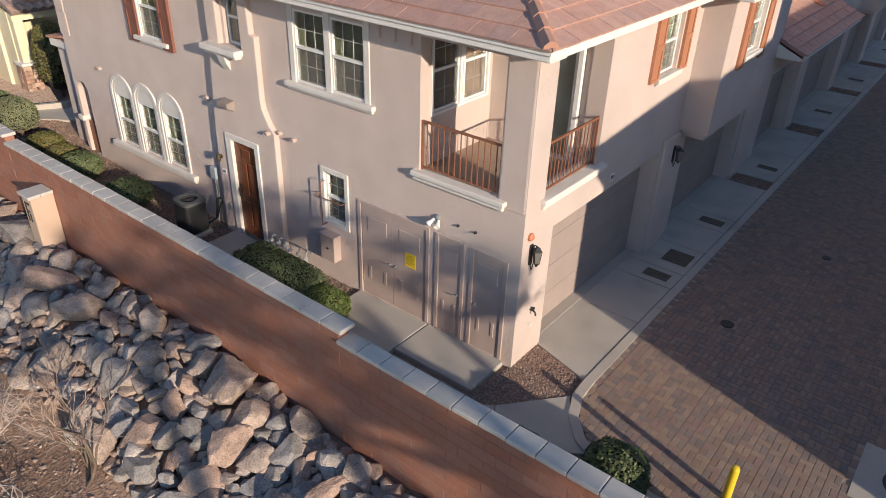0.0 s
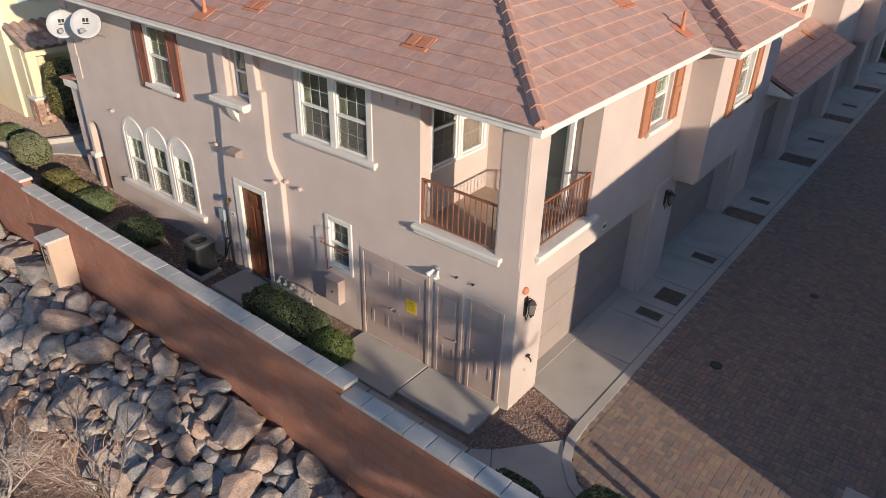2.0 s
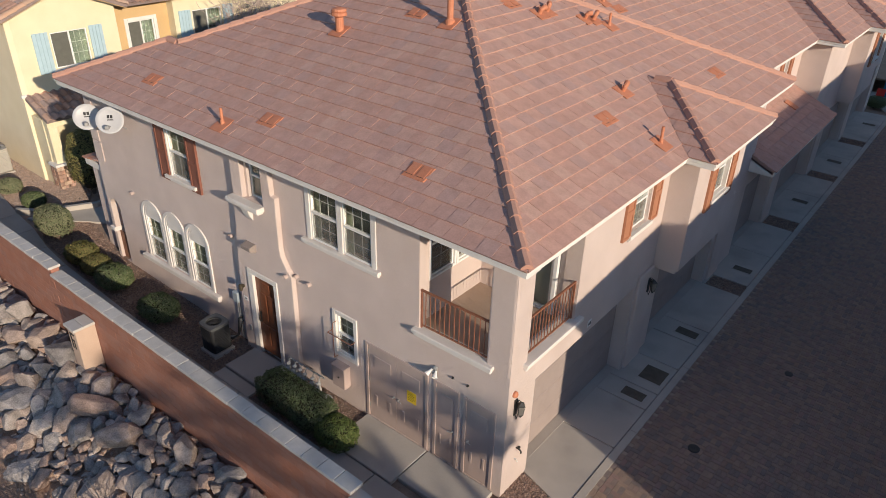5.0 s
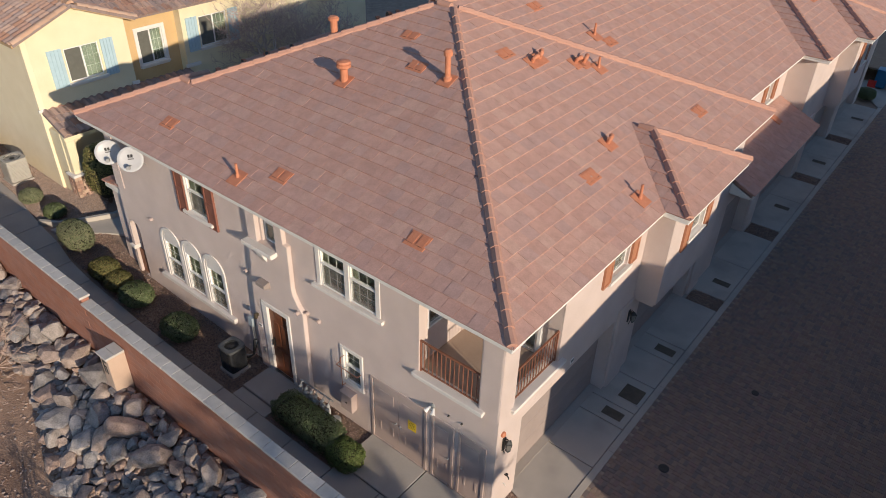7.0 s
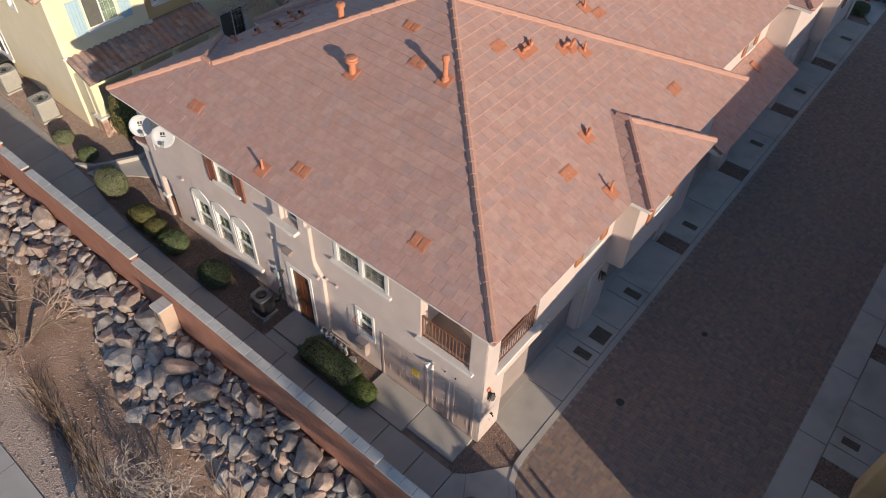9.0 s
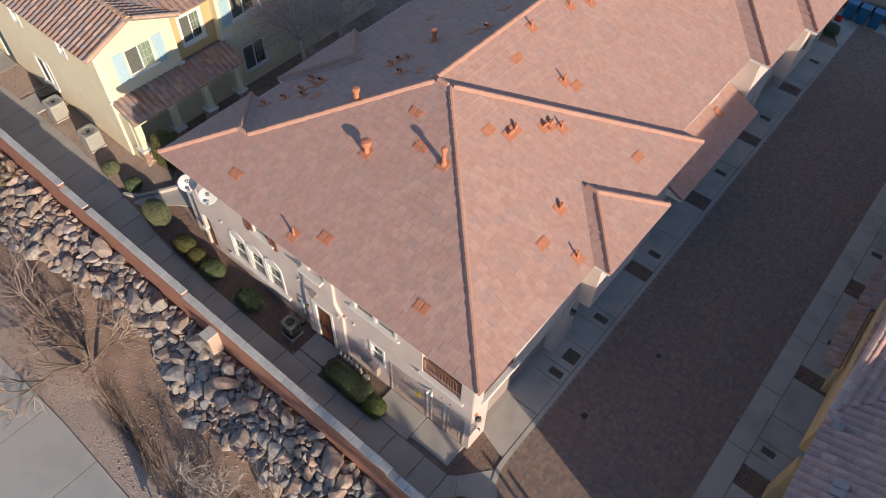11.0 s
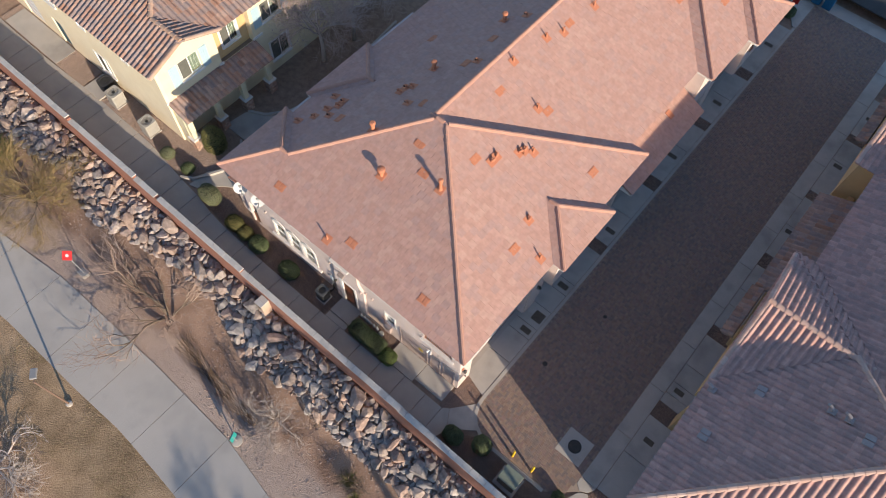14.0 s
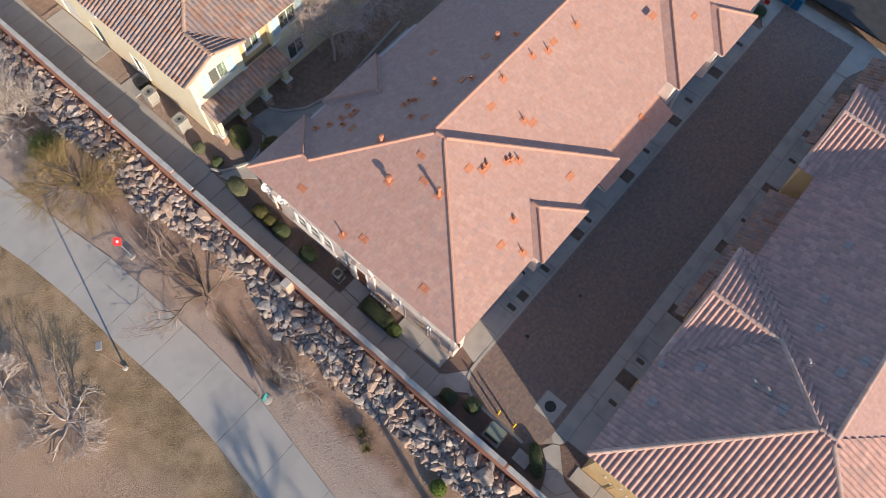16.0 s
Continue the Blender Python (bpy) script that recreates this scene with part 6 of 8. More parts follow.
def rock_pose(x, y, r):
    s = r * rnd.uniform(1.12, 1.32)
    return Matrix.Translation((x, y, land(x, y) + r * rnd.uniform(0.3, 0.75))) @ Euler((rnd.uniform(-0.5, 0.5), rnd.uniform(-0.5, 0.5), rnd.uniform(0, 6.28))).to_matrix().to_4x4() @ Matrix.Diagonal((s, s * rnd.uniform(0.85, 1.1), s * rnd.uniform(0.85, 1.15), 1))


inv = bank.matrix_world.inverted()
for q in near:
    ob = part("rock", rnd.choice(ROCKS), None, bank)
    ob.matrix_basis = Matrix.Translation((5, 4.3, 0.4)) @ rock_pose(*q)


def scatter_mesh(name, meshes, poses, material):
    """Many copies of a few small meshes joined in one."""
    verts, faces = [], []
    stock = [([v.co.copy() for v in me.vertices], [tuple(p.vertices) for p in me.polygons]) for me in meshes]
    for i, m in enumerate(poses):
        vs, fs = stock[i % len(stock)]
        k = len(verts)
        verts += [m @ v for v in vs]
        faces += [tuple(k + a for a in f) for f in fs]
    me = bpy.data.meshes.new(name)
    me.from_pydata(verts, [], faces)
    me.materials.append(material)
    return me


part("rock_fill", scatter_mesh("rock_fill", [rock_mesh(330 + i, 3, 16) for i in range(14)], [Matrix.Translation((5, 4.3, 0.4)) @ rock_pose(*q) for q in rest], ROCK_SMALL), None, bank, kind="stuff")
chips = []
for _ in range(24000):
    x = rnd.uniform(-34, 8)
    y = rnd.uniform(bank_edge(x) - 1.2, -3.1) if rnd.random() < 0.35 else rnd.uniform(-9.0, -5)
    r = 0.008 + 0.04 * rnd.random() ** 6
    chips.append(Matrix.Translation((x, y, land(x, y) + r * 0.3)) @ Euler((0, 0, rnd.uniform(0, 6))).to_matrix().to_4x4() @ Matrix.Diagonal((r, r, r, 1)))
tiny = [rock_mesh(350 + i, 1, 5) for i in range(6)]
loose = new("loose_stones", scatter_mesh("loose_stones", tiny, chips, STONE_TAN))
tagged(loose, "loose stones strewn on the dry slope", "stones", kind="stuff")


def in_poly(x, y, poly):
    inside = False
    for (x0, y0), (x1, y1) in zip(poly, poly[1:] + poly[:1]):
        if (y0 > y) != (y1 > y) and x < x0 + (x1 - x0) * (y - y0) / (y1 - y0):
            inside = not inside
    return inside


def gravel_bed(name, poly, density, label, size=(0.018, 0.04), lift=0.0, stone=None):
    """A bed of loose gravel over a polygon of x, y."""
    xs, ys = [p[0] for p in poly], [p[1] for p in poly]
    area = (max(xs) - min(xs)) * (max(ys) - min(ys))
    ps = []
    for _ in range(int(area * density)):
        x, y = rnd.uniform(min(xs), max(xs)), rnd.uniform(min(ys), max(ys))
        if in_poly(x, y, poly):
            r = rnd.uniform(*size)
            ps.append(Matrix.Translation((x, y, rise(x) - 0.045 + lift + r * 0.5)) @ Euler((rnd.uniform(0, 3), 0, rnd.uniform(0, 6))).to_matrix().to_4x4() @ Matrix.Diagonal((r, r, r, 1)))
    bed = new(name, scatter_mesh(name, tiny, ps, stone or STONE))
    tagged(bed, label, "gravel", kind="stuff")


gravel_bed("gravel_bed", [(-0.36, -1.0), (-0.2, 0.02), (-0.2, 0.88), (0.84, 0.56), (0.92, 0.25), (1.02, 0.0), (0.15, -0.98), (-0.15, -1.22), (-0.36, -1.2)], 3600, "brown and tan gravel at the house corner", (0.014, 0.03))
gravel_bed("gravel_bed", [(-6.48, -1.44), (-3.5, -1.44), (-3.95, -1.2), (-3.95, -0.02), (-6.48, -0.02)], 1100, "brown gravel bed round the hedge by the wall", (0.012, 0.026))
gravel_bed("gravel_bed", [(-18.2, -0.8), (-17.2, -1.2), (-12.5, -1.46), (-7.87, -1.46), (-7.87, -0.02), (-14.6, -0.02), (-18, 0.6)], 620, "brown gravel planting bed below the arched windows", (0.014, 0.03))
gravel_bed("gravel_bed", [(0.85, -1.92), (1.3, -1.48), (2.0, -1.28), (6.0, -1.36), (6.9, -0.8), (7.5, -1.15), (7.74, -1.45), (8.1, -2.2), (8.25, -2.84), (0.4, -2.84)], 800, "dark brown gravel in the bed beside the alley", (0.012, 0.026))
gravel_bed("gravel_bed", [(-37, -0.6), (-28.9, -0.6), (-28.9, 0.85), (-37, 0.85)], 1500, "tan gravel beside the yellow house", (0.014, 0.028), 0.02, STONE_TAN)
gravel_bed("gravel_bed", [(-27.2, -0.5), (-22.7, -0.55), (-19.6, -0.9), (-18.9, 0.3), (-18.6, 1.0), (-20.4, 2.2), (-21.4, 0.9), (-27.2, 0.85)], 1500, "tan gravel bed at the yellow house corner", (0.014, 0.028), 0.02, STONE_TAN)
for y0, y1 in ((10.87, 11.57), (16.33, 17.2), (22.08, 22.82), (27.35, 28.15)):
    gravel_bed("gravel_bed", rect(-0.08, 0.96, y0, y1), 900, "square of brown gravel between the garage drives", (0.018, 0.035), 0.0)
for y0, y1 in ((5.2, 6.1), (10.68, 11.42), (16.1, 17.05), (21.85, 22.5), (27.3, 27.9)):
    gravel_bed("gravel_bed", rect(7.78, 9.2, y0, y1), 900, "square of brown gravel between the garage drives", (0.018, 0.035), 0.0)
gravel_bed("gravel_bed", [(7.63, 0.1), (7.82, 0.45), (7.84, 0.6), (9.2, 0.6), (9.2, -0.05), (12.4, -0.05), (12.4, -1.66), (9.55, -1.34), (8.96, -1.25), (8.44, -0.79)], 1500, "dark gravel by the corner of the facing row", (0.018, 0.04))

LEAF = pick_mat("clipped_leaf", [(0.06, 0.095, 0.03), (0.085, 0.12, 0.042), (0.12, 0.15, 0.065), (0.045, 0.078, 0.024), (0.15, 0.17, 0.09)], fine=30, rough=0.6, bump=0, island=True, streak=0.2)
LEAF_PALE = pick_mat("grey_green_leaf", [(0.13, 0.15, 0.075), (0.17, 0.19, 0.10), (0.10, 0.12, 0.055), (0.20, 0.20, 0.12)], fine=30, rough=0.7, bump=0, island=True, streak=0.2)
LEAF_OLIVE = pick_mat("olive_leaf", [(0.10, 0.10, 0.025), (0.14, 0.13, 0.04), (0.075, 0.085, 0.02), (0.17, 0.14, 0.05)], fine=30, rough=0.7, bump=0, island=True, streak=0.2)
LEAF_BRIGHT = pick_mat("bright_clipped_leaf", [(0.085, 0.13, 0.025), (0.12, 0.165, 0.04), (0.065, 0.105, 0.022), (0.15, 0.18, 0.05)], fine=30, rough=0.6, bump=0, island=True, streak=0.2)
SHADE = mat("painted_inner_shade", (0.02, 0.022, 0.01), (0.035, 0.03, 0.018), rough=0.95, bump=0.3)
BARK = mat("grey_brown_bark", (0.11, 0.08, 0.06), (0.19, 0.145, 0.11), scale=8, fine=40, rough=0.95, bump=0.4)
BARK_PALE = mat("pale_bark", (0.42, 0.345, 0.30), (0.56, 0.48, 0.425), scale=8, fine=40, rough=0.95, bump=0.3)
GREY_TWIG = mat("pale_grey_twig", (0.34, 0.285, 0.25), (0.46, 0.39, 0.345), scale=8, fine=40, rough=0.95, bump=0.1)
TWIG = mat("tan_twig", (0.33, 0.235, 0.185), (0.45, 0.33, 0.265), scale=8, fine=40, rough=0.95, bump=0.1)


def leaf_cloud(bm_verts, faces, centre, radii, n, size, power, rnd, flat=0.0):
    """Leaves over a rounded body; power above 2 makes it boxier."""
    cx, cy, cz = centre
    for _ in range(n):
        d = Vector((rnd.gauss(0, 1), rnd.gauss(0, 1), rnd.gauss(0, 1))).normalized()
        if d.z < -0.55:
            d.z = -d.z * 0.5
        k = (abs(d.x) ** power + abs(d.y) ** power + abs(d.z) ** power) ** (-1 / power)
        lump = 1 + 0.09 * noise.noise((d.x * 3 + cx, d.y * 3 + cy, d.z * 3)) + 0.05 * noise.noise((d.x * 9 + cx, d.y * 9, d.z * 9))
        k *= lump * (1 - abs(rnd.gauss(0, 0.05)))
        p = Vector((cx + d.x * k * radii[0], cy + d.y * k * radii[1], cz + d.z * k * radii[2]))
        nrm = (d + Vector((rnd.gauss(0, 0.5), rnd.gauss(0, 0.5), rnd.gauss(0, 0.5)))).normalized()
        a = nrm.orthogonal().normalized()
        a = (Matrix.Rotation(rnd.uniform(0, 6.28), 3, nrm) @ a)
        b = nrm.cross(a)
        s = size * rnd.uniform(0.7, 1.3)
        i = len(bm_verts)
        bm_verts += [p - a * s, p + b * s * 0.55, p + a * s, p - b * s * 0.55]
        faces.append((i, i + 1, i + 2, i + 3))


def bush(name, loc, radii, n, size, leaf, label, power=2.0, seed=0, stems=False, group=""):
    """A clipped or loose shrub: dark core, stems, and a skin of small leaves."""
    r2 = random.Random(seed)
    t = thing(name, (loc[0], loc[1], loc[2]), label, "bush", group)
    # solid core, near black: the shade between the leaves is its colour
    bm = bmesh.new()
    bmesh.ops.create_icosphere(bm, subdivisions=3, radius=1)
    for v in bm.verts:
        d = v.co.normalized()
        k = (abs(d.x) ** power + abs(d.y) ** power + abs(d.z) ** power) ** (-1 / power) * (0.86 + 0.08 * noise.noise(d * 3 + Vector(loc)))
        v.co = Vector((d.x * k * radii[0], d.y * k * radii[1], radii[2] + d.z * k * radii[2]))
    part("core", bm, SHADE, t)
    vs, fs = [], []
    leaf_cloud(vs, fs, (0, 0, radii[2]), radii, n, size, power, r2)
    me = bpy.data.meshes.new("foliage")
    me.from_pydata(vs, [], fs)
    me.materials.append(leaf)
    part("foliage", me, None, t, kind="stuff")
    bm = bmesh.new()
    for _ in range(7):
        a = r2.uniform(0, 6.28)
        q = Vector((math.cos(a) * radii[0] * 0.5, math.sin(a) * radii[1] * 0.5, radii[2] * 0.9))
        tube(bm, [(0.03 * math.cos(a), 0.03 * math.sin(a), -0.06), q * 0.5, q], [0.018, 0.012, 0.006], 5)
    part("stem", bm, BARK, t)
    return t


# the clipped hedge by the storage doors and the beds along the walk
bush("hedge", (-5.27, -1.0, -0.05), (1.08, 0.42, 0.35), 13000, 0.022, LEAF, "dense clipped dark green box hedge by the wall", 6.0, 1)
bush("hedge", (-3.82, -1.08, -0.05), (0.46, 0.4, 0.3), 4800, 0.024, LEAF_BRIGHT, "low clipped bright green shrub at the hedge end", 3.0, 2)
for i, (x, y, a, b, h, lf, n) in enumerate(((-17.35, -0.7, 0.72, 0.5, 0.5, LEAF_PALE, 5200), (-15.15, -0.95, 0.55, 0.45, 0.3, LEAF_OLIVE, 4200), (-14.3, -0.97, 0.48, 0.42, 0.26, LEAF_OLIVE, 3800), (-13.25, -0.98, 0.58, 0.48, 0.3, LEAF, 5000), (-10.95, -0.97, 0.62, 0.48, 0.3, LEAF, 5000))):
    bush("shrub", (x, y, rise(x) - 0.04), (a, b, h), n, 0.03, lf, ("pale grey-green clipped shrub in the planting bed", "olive clipped mound shrub in the planting bed", "low green mound shrub in the bed", "green mound shrub below the arched windows", "dark green mound shrub beside the cooling unit")[i], 2.4, 10 + i, group="bed shrubs")
bush("shrub", (-21.3, -0.4, rise(-21.3) - 0.03), (0.42, 0.4, 0.28), 3000, 0.03, LEAF_PALE, "small round grey-green shrub in tan gravel", 2.2, 21, group="corner shrubs")
bush("shrub", (-19.7, -0.3, rise(-19.7) - 0.03), (0.4, 0.38, 0.26), 3000, 0.03, LEAF, "small round green shrub in tan gravel", 2.2, 22, group="corner shrubs")
bush("shrub", (1.15, -1.95, -0.04), (0.52, 0.42, 0.34), 4500, 0.026, LEAF, "clipped dark green shrub behind the block wall", 2.6, 23, group="alley shrubs")
bush("shrub", (2.5, -1.45, -0.04), (0.48, 0.46, 0.45), 5600, 0.026, LEAF, "clipped round dark green shrub beside the alley kerb", 2.4, 24, group="alley shrubs")
long_hedge = bush("hedge", (7.05, -1.45, -0.04), (0.95, 0.34, 0.24), 7500, 0.028, LEAF, "long clipped green hedge beside the end walk", 3.2, 25)
long_hedge.rotation_euler = (0, 0, -0.82)
bush("shrub", (-19.3, 1.6, rise(-19.3)), (0.65, 0.65, 1.2), 6500, 0.035, LEAF_OLIVE, "loose olive-green shrub by the porch corner", 2.0, 27)
bush("shrub", (-17.6, 2.6, rise(-17.6)), (0.7, 0.8, 0.7), 5000, 0.035, LEAF_OLIVE, "loose green shrub in the shaded court", 2.0, 28)
bush("shrub", (-19.6, 1.9, rise(-19.6)), (0.35, 0.35, 0.5), 2500, 0.03, LEAF, "dark green shrub beside the porch column", 2.0, 29)
bush("shrub", (3.9, -6.0, land(3.9, -6) - 0.05), (0.5, 0.45, 0.35), 2600, 0.04, pick_mat("lime_leaf", [(0.16, 0.22, 0.03), (0.22, 0.28, 0.05), (0.12, 0.17, 0.03)], bump=0, island=True), "yellow-green low bush at the foot of the rocks", 2.0, 30)


def grow(fat, thin, p, d, length, r, depth, deepest, rnd, rise_, spread, kids, least=0.0065, curl=0.2):
    """A branch with its twigs: thick wood into one mesh, thin into another."""
    pts, q, v = [p.copy()], p.copy(), d.copy()
    steps = 4 if depth < 2 else 3
    for _ in range(steps):
        v = (v + Vector((rnd.gauss(0, curl), rnd.gauss(0, curl), rnd.gauss(0, curl * 0.8) + rise_))).normalized()
        q = q + v * (length / steps)
        pts.append(q.copy())
    radii = [r * (1 - 0.5 * i / steps) for i in range(steps + 1)]
    tube(fat if depth < 2 else thin, pts, radii, 7 if depth == 0 else (5 if depth < 2 else 3), cap=depth < 2)
    if depth == deepest:
        return
    for i in range(kids[min(depth, len(kids) - 1)]):
        k = rnd.uniform(0.35, 1.0)
        at = pts[min(steps, max(1, round(k * steps)))]
        side = Vector((rnd.gauss(0, 1), rnd.gauss(0, 1), rnd.gauss(0, 1))).cross(v).normalized()
        ang = rnd.uniform(0.35, 1.0) * spread
        nd = (v * math.cos(ang) + side * math.sin(ang)).normalized()
        grow(fat, thin, at, nd, length * rnd.uniform(0.52, 0.8), max(least, r * rnd.uniform(0.4, 0.58)), depth + 1, deepest, rnd, rise_, spread, kids, least, curl)


def bare_tree(name, base, stems, label, seed, bark, twig, deepest=4, rise_=0.02, spread=0.8, kids=(4, 5, 5, 4), category="tree", leaves=None, leaf_n=0, leaf_s=0.03, leaf_drift=0.06, bole=0.0, clumps=0, least=0.0065, curl=0.2):
    """A leafless tree or shrub from stems of (direction, length, radius)."""
    r2 = random.Random(seed)
    t = thing(name, base, label, category)
    fat, thin = bmesh.new(), bmesh.new()
    for off, d, length, r in stems:
        grow(fat, thin, Vector((*off, bole - 0.08)), Vector(d).normalized(), length, r, 0, deepest, r2, rise_, spread, kids, least, curl)
    if bole:
        tube(fat, [(0, 0, -0.1), (0.08, 0.03, bole * 0.5), (0, 0, bole)], [2.4 * stems[0][3], 1.9 * stems[0][3], 1.5 * stems[0][3]], 9)
    tips = [v.co.copy() for v in thin.verts][::3] if leaves else []
    if clumps:
        tips = r2.sample(tips, min(clumps, len(tips)))
    part("trunk", fat, bark, t, smooth=True)
    part("crown", thin, twig, t, "tangle of bare thin twigs")
    if leaves:
        vs, fs = [], []
        for _ in range(leaf_n):
            c = r2.choice(tips) + Vector([r2.gauss(0, leaf_drift) for _ in range(3)])
            leaf_cloud(vs, fs, c, (0.03, 0.03, 0.03), 1, leaf_s, 2, r2)
        me = bpy.data.meshes.new("foliage")
        me.from_pydata(vs, [], fs)
        me.materials.append(leaves)
        part("foliage", me, None, t, kind="stuff")
    return t


lz = lambda x, y: land(x, y)  # noqa: E731
lean = (-0.86, 0.1, 0.5)
bare_tree("desert_tree", (-14.3, -6.7, lz(-14.3, -6.7)), [((0, 0), (-0.85, 0.15, 0.55), 2.5, 0.08), ((0.12, 0.1), (0.1, 0.8, 0.6), 1.9, 0.06), ((0.1, -0.1), (0.6, 0.1, 0.7), 1.4, 0.05), ((-0.1, -0.1), (-0.35, -0.9, 0.42), 2.6, 0.07), ((-0.12, 0.1), (-0.6, 0.6, 0.6), 2.3, 0.06), ((0, -0.15), (0.15, -0.85, 0.5), 1.9, 0.05), ((-0.15, 0), (-0.95, -0.3, 0.4), 2.6, 0.055)], "spreading multi-stemmed bare desert tree by the park path", 41, BARK, TWIG, 4, 0.0, 0.85, (4, 5, 4, 3), curl=0.22)
bare_tree("bare_shrub", (-6.2, -6.8, lz(-6.2, -6.8)), [((0, 0), (a, b, 0.75), 1.15, 0.035) for a, b in ((0.9, 0.1), (-0.8, 0.4), (-0.1, -0.9), (0.3, 0.8), (-0.8, -0.5), (0.7, -0.6), (0.0, 0.2))], "wide tangled pale leafless shrub on the dry slope", 42, GREY_TWIG, GREY_TWIG, 4, 0.0, 0.9, (3, 5, 4, 2), "shrub", least=0.006, curl=0.3)
bare_tree("bare_tree", (-14.4, -17.0, lz(-14.4, -17.0)), [((0, 0), (a, b, 0.24), 1.75, 0.06) for a, b in ((0.9, 0.2), (-0.8, 0.5), (-0.3, -0.9), (0.4, 0.9), (-0.9, -0.3), (0.7, -0.7), (-0.1, 0.9), (0.2, 0.1), (0.2, -1.0))], "low wide pale leafless tree on the dry lawn", 43, BARK_PALE, GREY_TWIG, 4, -0.02, 0.8, (4, 5, 4, 3), least=0.009, curl=0.28)
bare_tree("bare_shrub", (-18.6, -18.2, lz(-18.6, -18.2)), [((0, 0), (a, b, 0.5), 1.3, 0.05) for a, b in ((0.9, 0.2), (-0.8, 0.5), (-0.3, -0.9), (0.4, 0.9), (0.7, -0.7))], "low pale leafless shrub on the dry lawn", 53, BARK_PALE, BARK_PALE, 4, 0.0, 0.85, (4, 5, 5, 3), "shrub")
bare_tree("bare_tree", (-32.4, -6.4, lz(-32.4, -6.4)), [((0, 0), (a, b, 0.8), 2.0, 0.08) for a, b in ((0.7, 0.1), (-0.6, 0.5), (-0.3, -0.8), (0.5, 0.7), (0.8, -0.6), (0.0, 0.1))], "leafless pale spreading tree below the rock bank", 44, BARK_PALE, BARK_PALE, 4, 0.0, 0.85, (5, 6, 5, 4))
bare_tree("palo_verde", (-25.2, -7.0, lz(-25.2, -7.0)), [((0, 0), (a, b, 0.9), 2.0, 0.06) for a, b in ((0.7, 0.2), (-0.8, 0.3), (-0.3, -0.7), (0.2, 0.7), (-0.9, -0.4), (0.8, -0.5), (0.0, 0.0))], "sparse yellow-green palo verde tree by the rocks", 45, BARK, mat("yellow_green_twig", (0.22, 0.155, 0.065), (0.30, 0.21, 0.09), bump=0.1), 4, 0.0, 0.85, (5, 6, 5, 4), leaves=LEAF_OLIVE, leaf_n=1500)
bare_tree("sapling", (-4.3, -5.9, lz(-4.3, -5.9)), [((0, 0), (0.25, 0.3, 0.9), 1.3, 0.035), ((0.02, 0), (-0.2, 0.45, 0.85), 1.2, 0.025)], "thin leafless sapling among the boulders", 46, BARK, TWIG, 3, 0.02, 0.7, (5, 4, 4))
COURT_TWIG = mat("red_brown_twig", (0.40, 0.30, 0.255), (0.53, 0.42, 0.365), scale=8, fine=40, rough=0.95, bump=0.1)
for x, y, k, seed in ((-19.85, 10.6, 1.0, 48), (-19.7, 13.1, 0.95, 50)):
    bare_tree("bare_tree", (x, y, rise(x)), [((0, 0), (a, b, 0.9), 2.1 * k, 0.065 * k) for a, b in ((0.7, -0.3), (-0.6, 0.5), (-0.5, -0.8), (0.5, 0.8), (0.05, 0.0), (0.1, -1.0), (-0.8, 0.0))], "pale leafless tree with curling twigs in the shaded court", seed, BARK_PALE, COURT_TWIG, 4, 0.02, 0.9, (4, 5, 4, 3), bole=2.3, least=0.010, curl=0.34)
bare_tree("bare_shrub", (-1.2, -6.6, lz(-1.2, -6.6)), [((0, 0), (a, b, 0.9), 0.6, 0.02) for a, b in ((0.8, 0.2), (-0.6, 0.4), (0.1, -0.8), (0.2, 0.8), (-0.7, -0.3))], "grey-brown tangled dry shrub on the slope", 49, BARK, BARK, 3, 0.0, 0.9, (5, 5, 4), "shrub")
# evergreen trees out of view to the east, whose crowns streak the wall and the lower facade with shade
for i, (x, y, k, bole, n) in enumerate(((18.5, -6.1, 0.55, 7.1, 8), (18.0, -8.0, 0.55, 5.3, 7), (18.5, -9.2, 0.8, 6.5, 26), (18.0, -11.2, 0.9, 7.4, 52), (19.0, -8.3, 0.65, 8.0, 20), (24.0, -20.6, 0.7, 7.4, 4))):
    bare_tree("park_tree", (x, y, lz(x, y)), [((0, 0), (a, b, 0.75), 1.7 * k, 0.11 * k) for a, b in ((0.6, 0.3), (-0.6, 0.5), (0.0, -0.8), (0.3, 0.9), (-0.5, -0.5), (0.0, 0.1))], "sparse evergreen tree beside the park path", 60 + i, BARK, TWIG, 3, 0.02, 0.85, (3, 4, 3), leaves=LEAF, leaf_n=n * 40, leaf_s=0.07, leaf_drift=0.11, bole=bole, clumps=n)


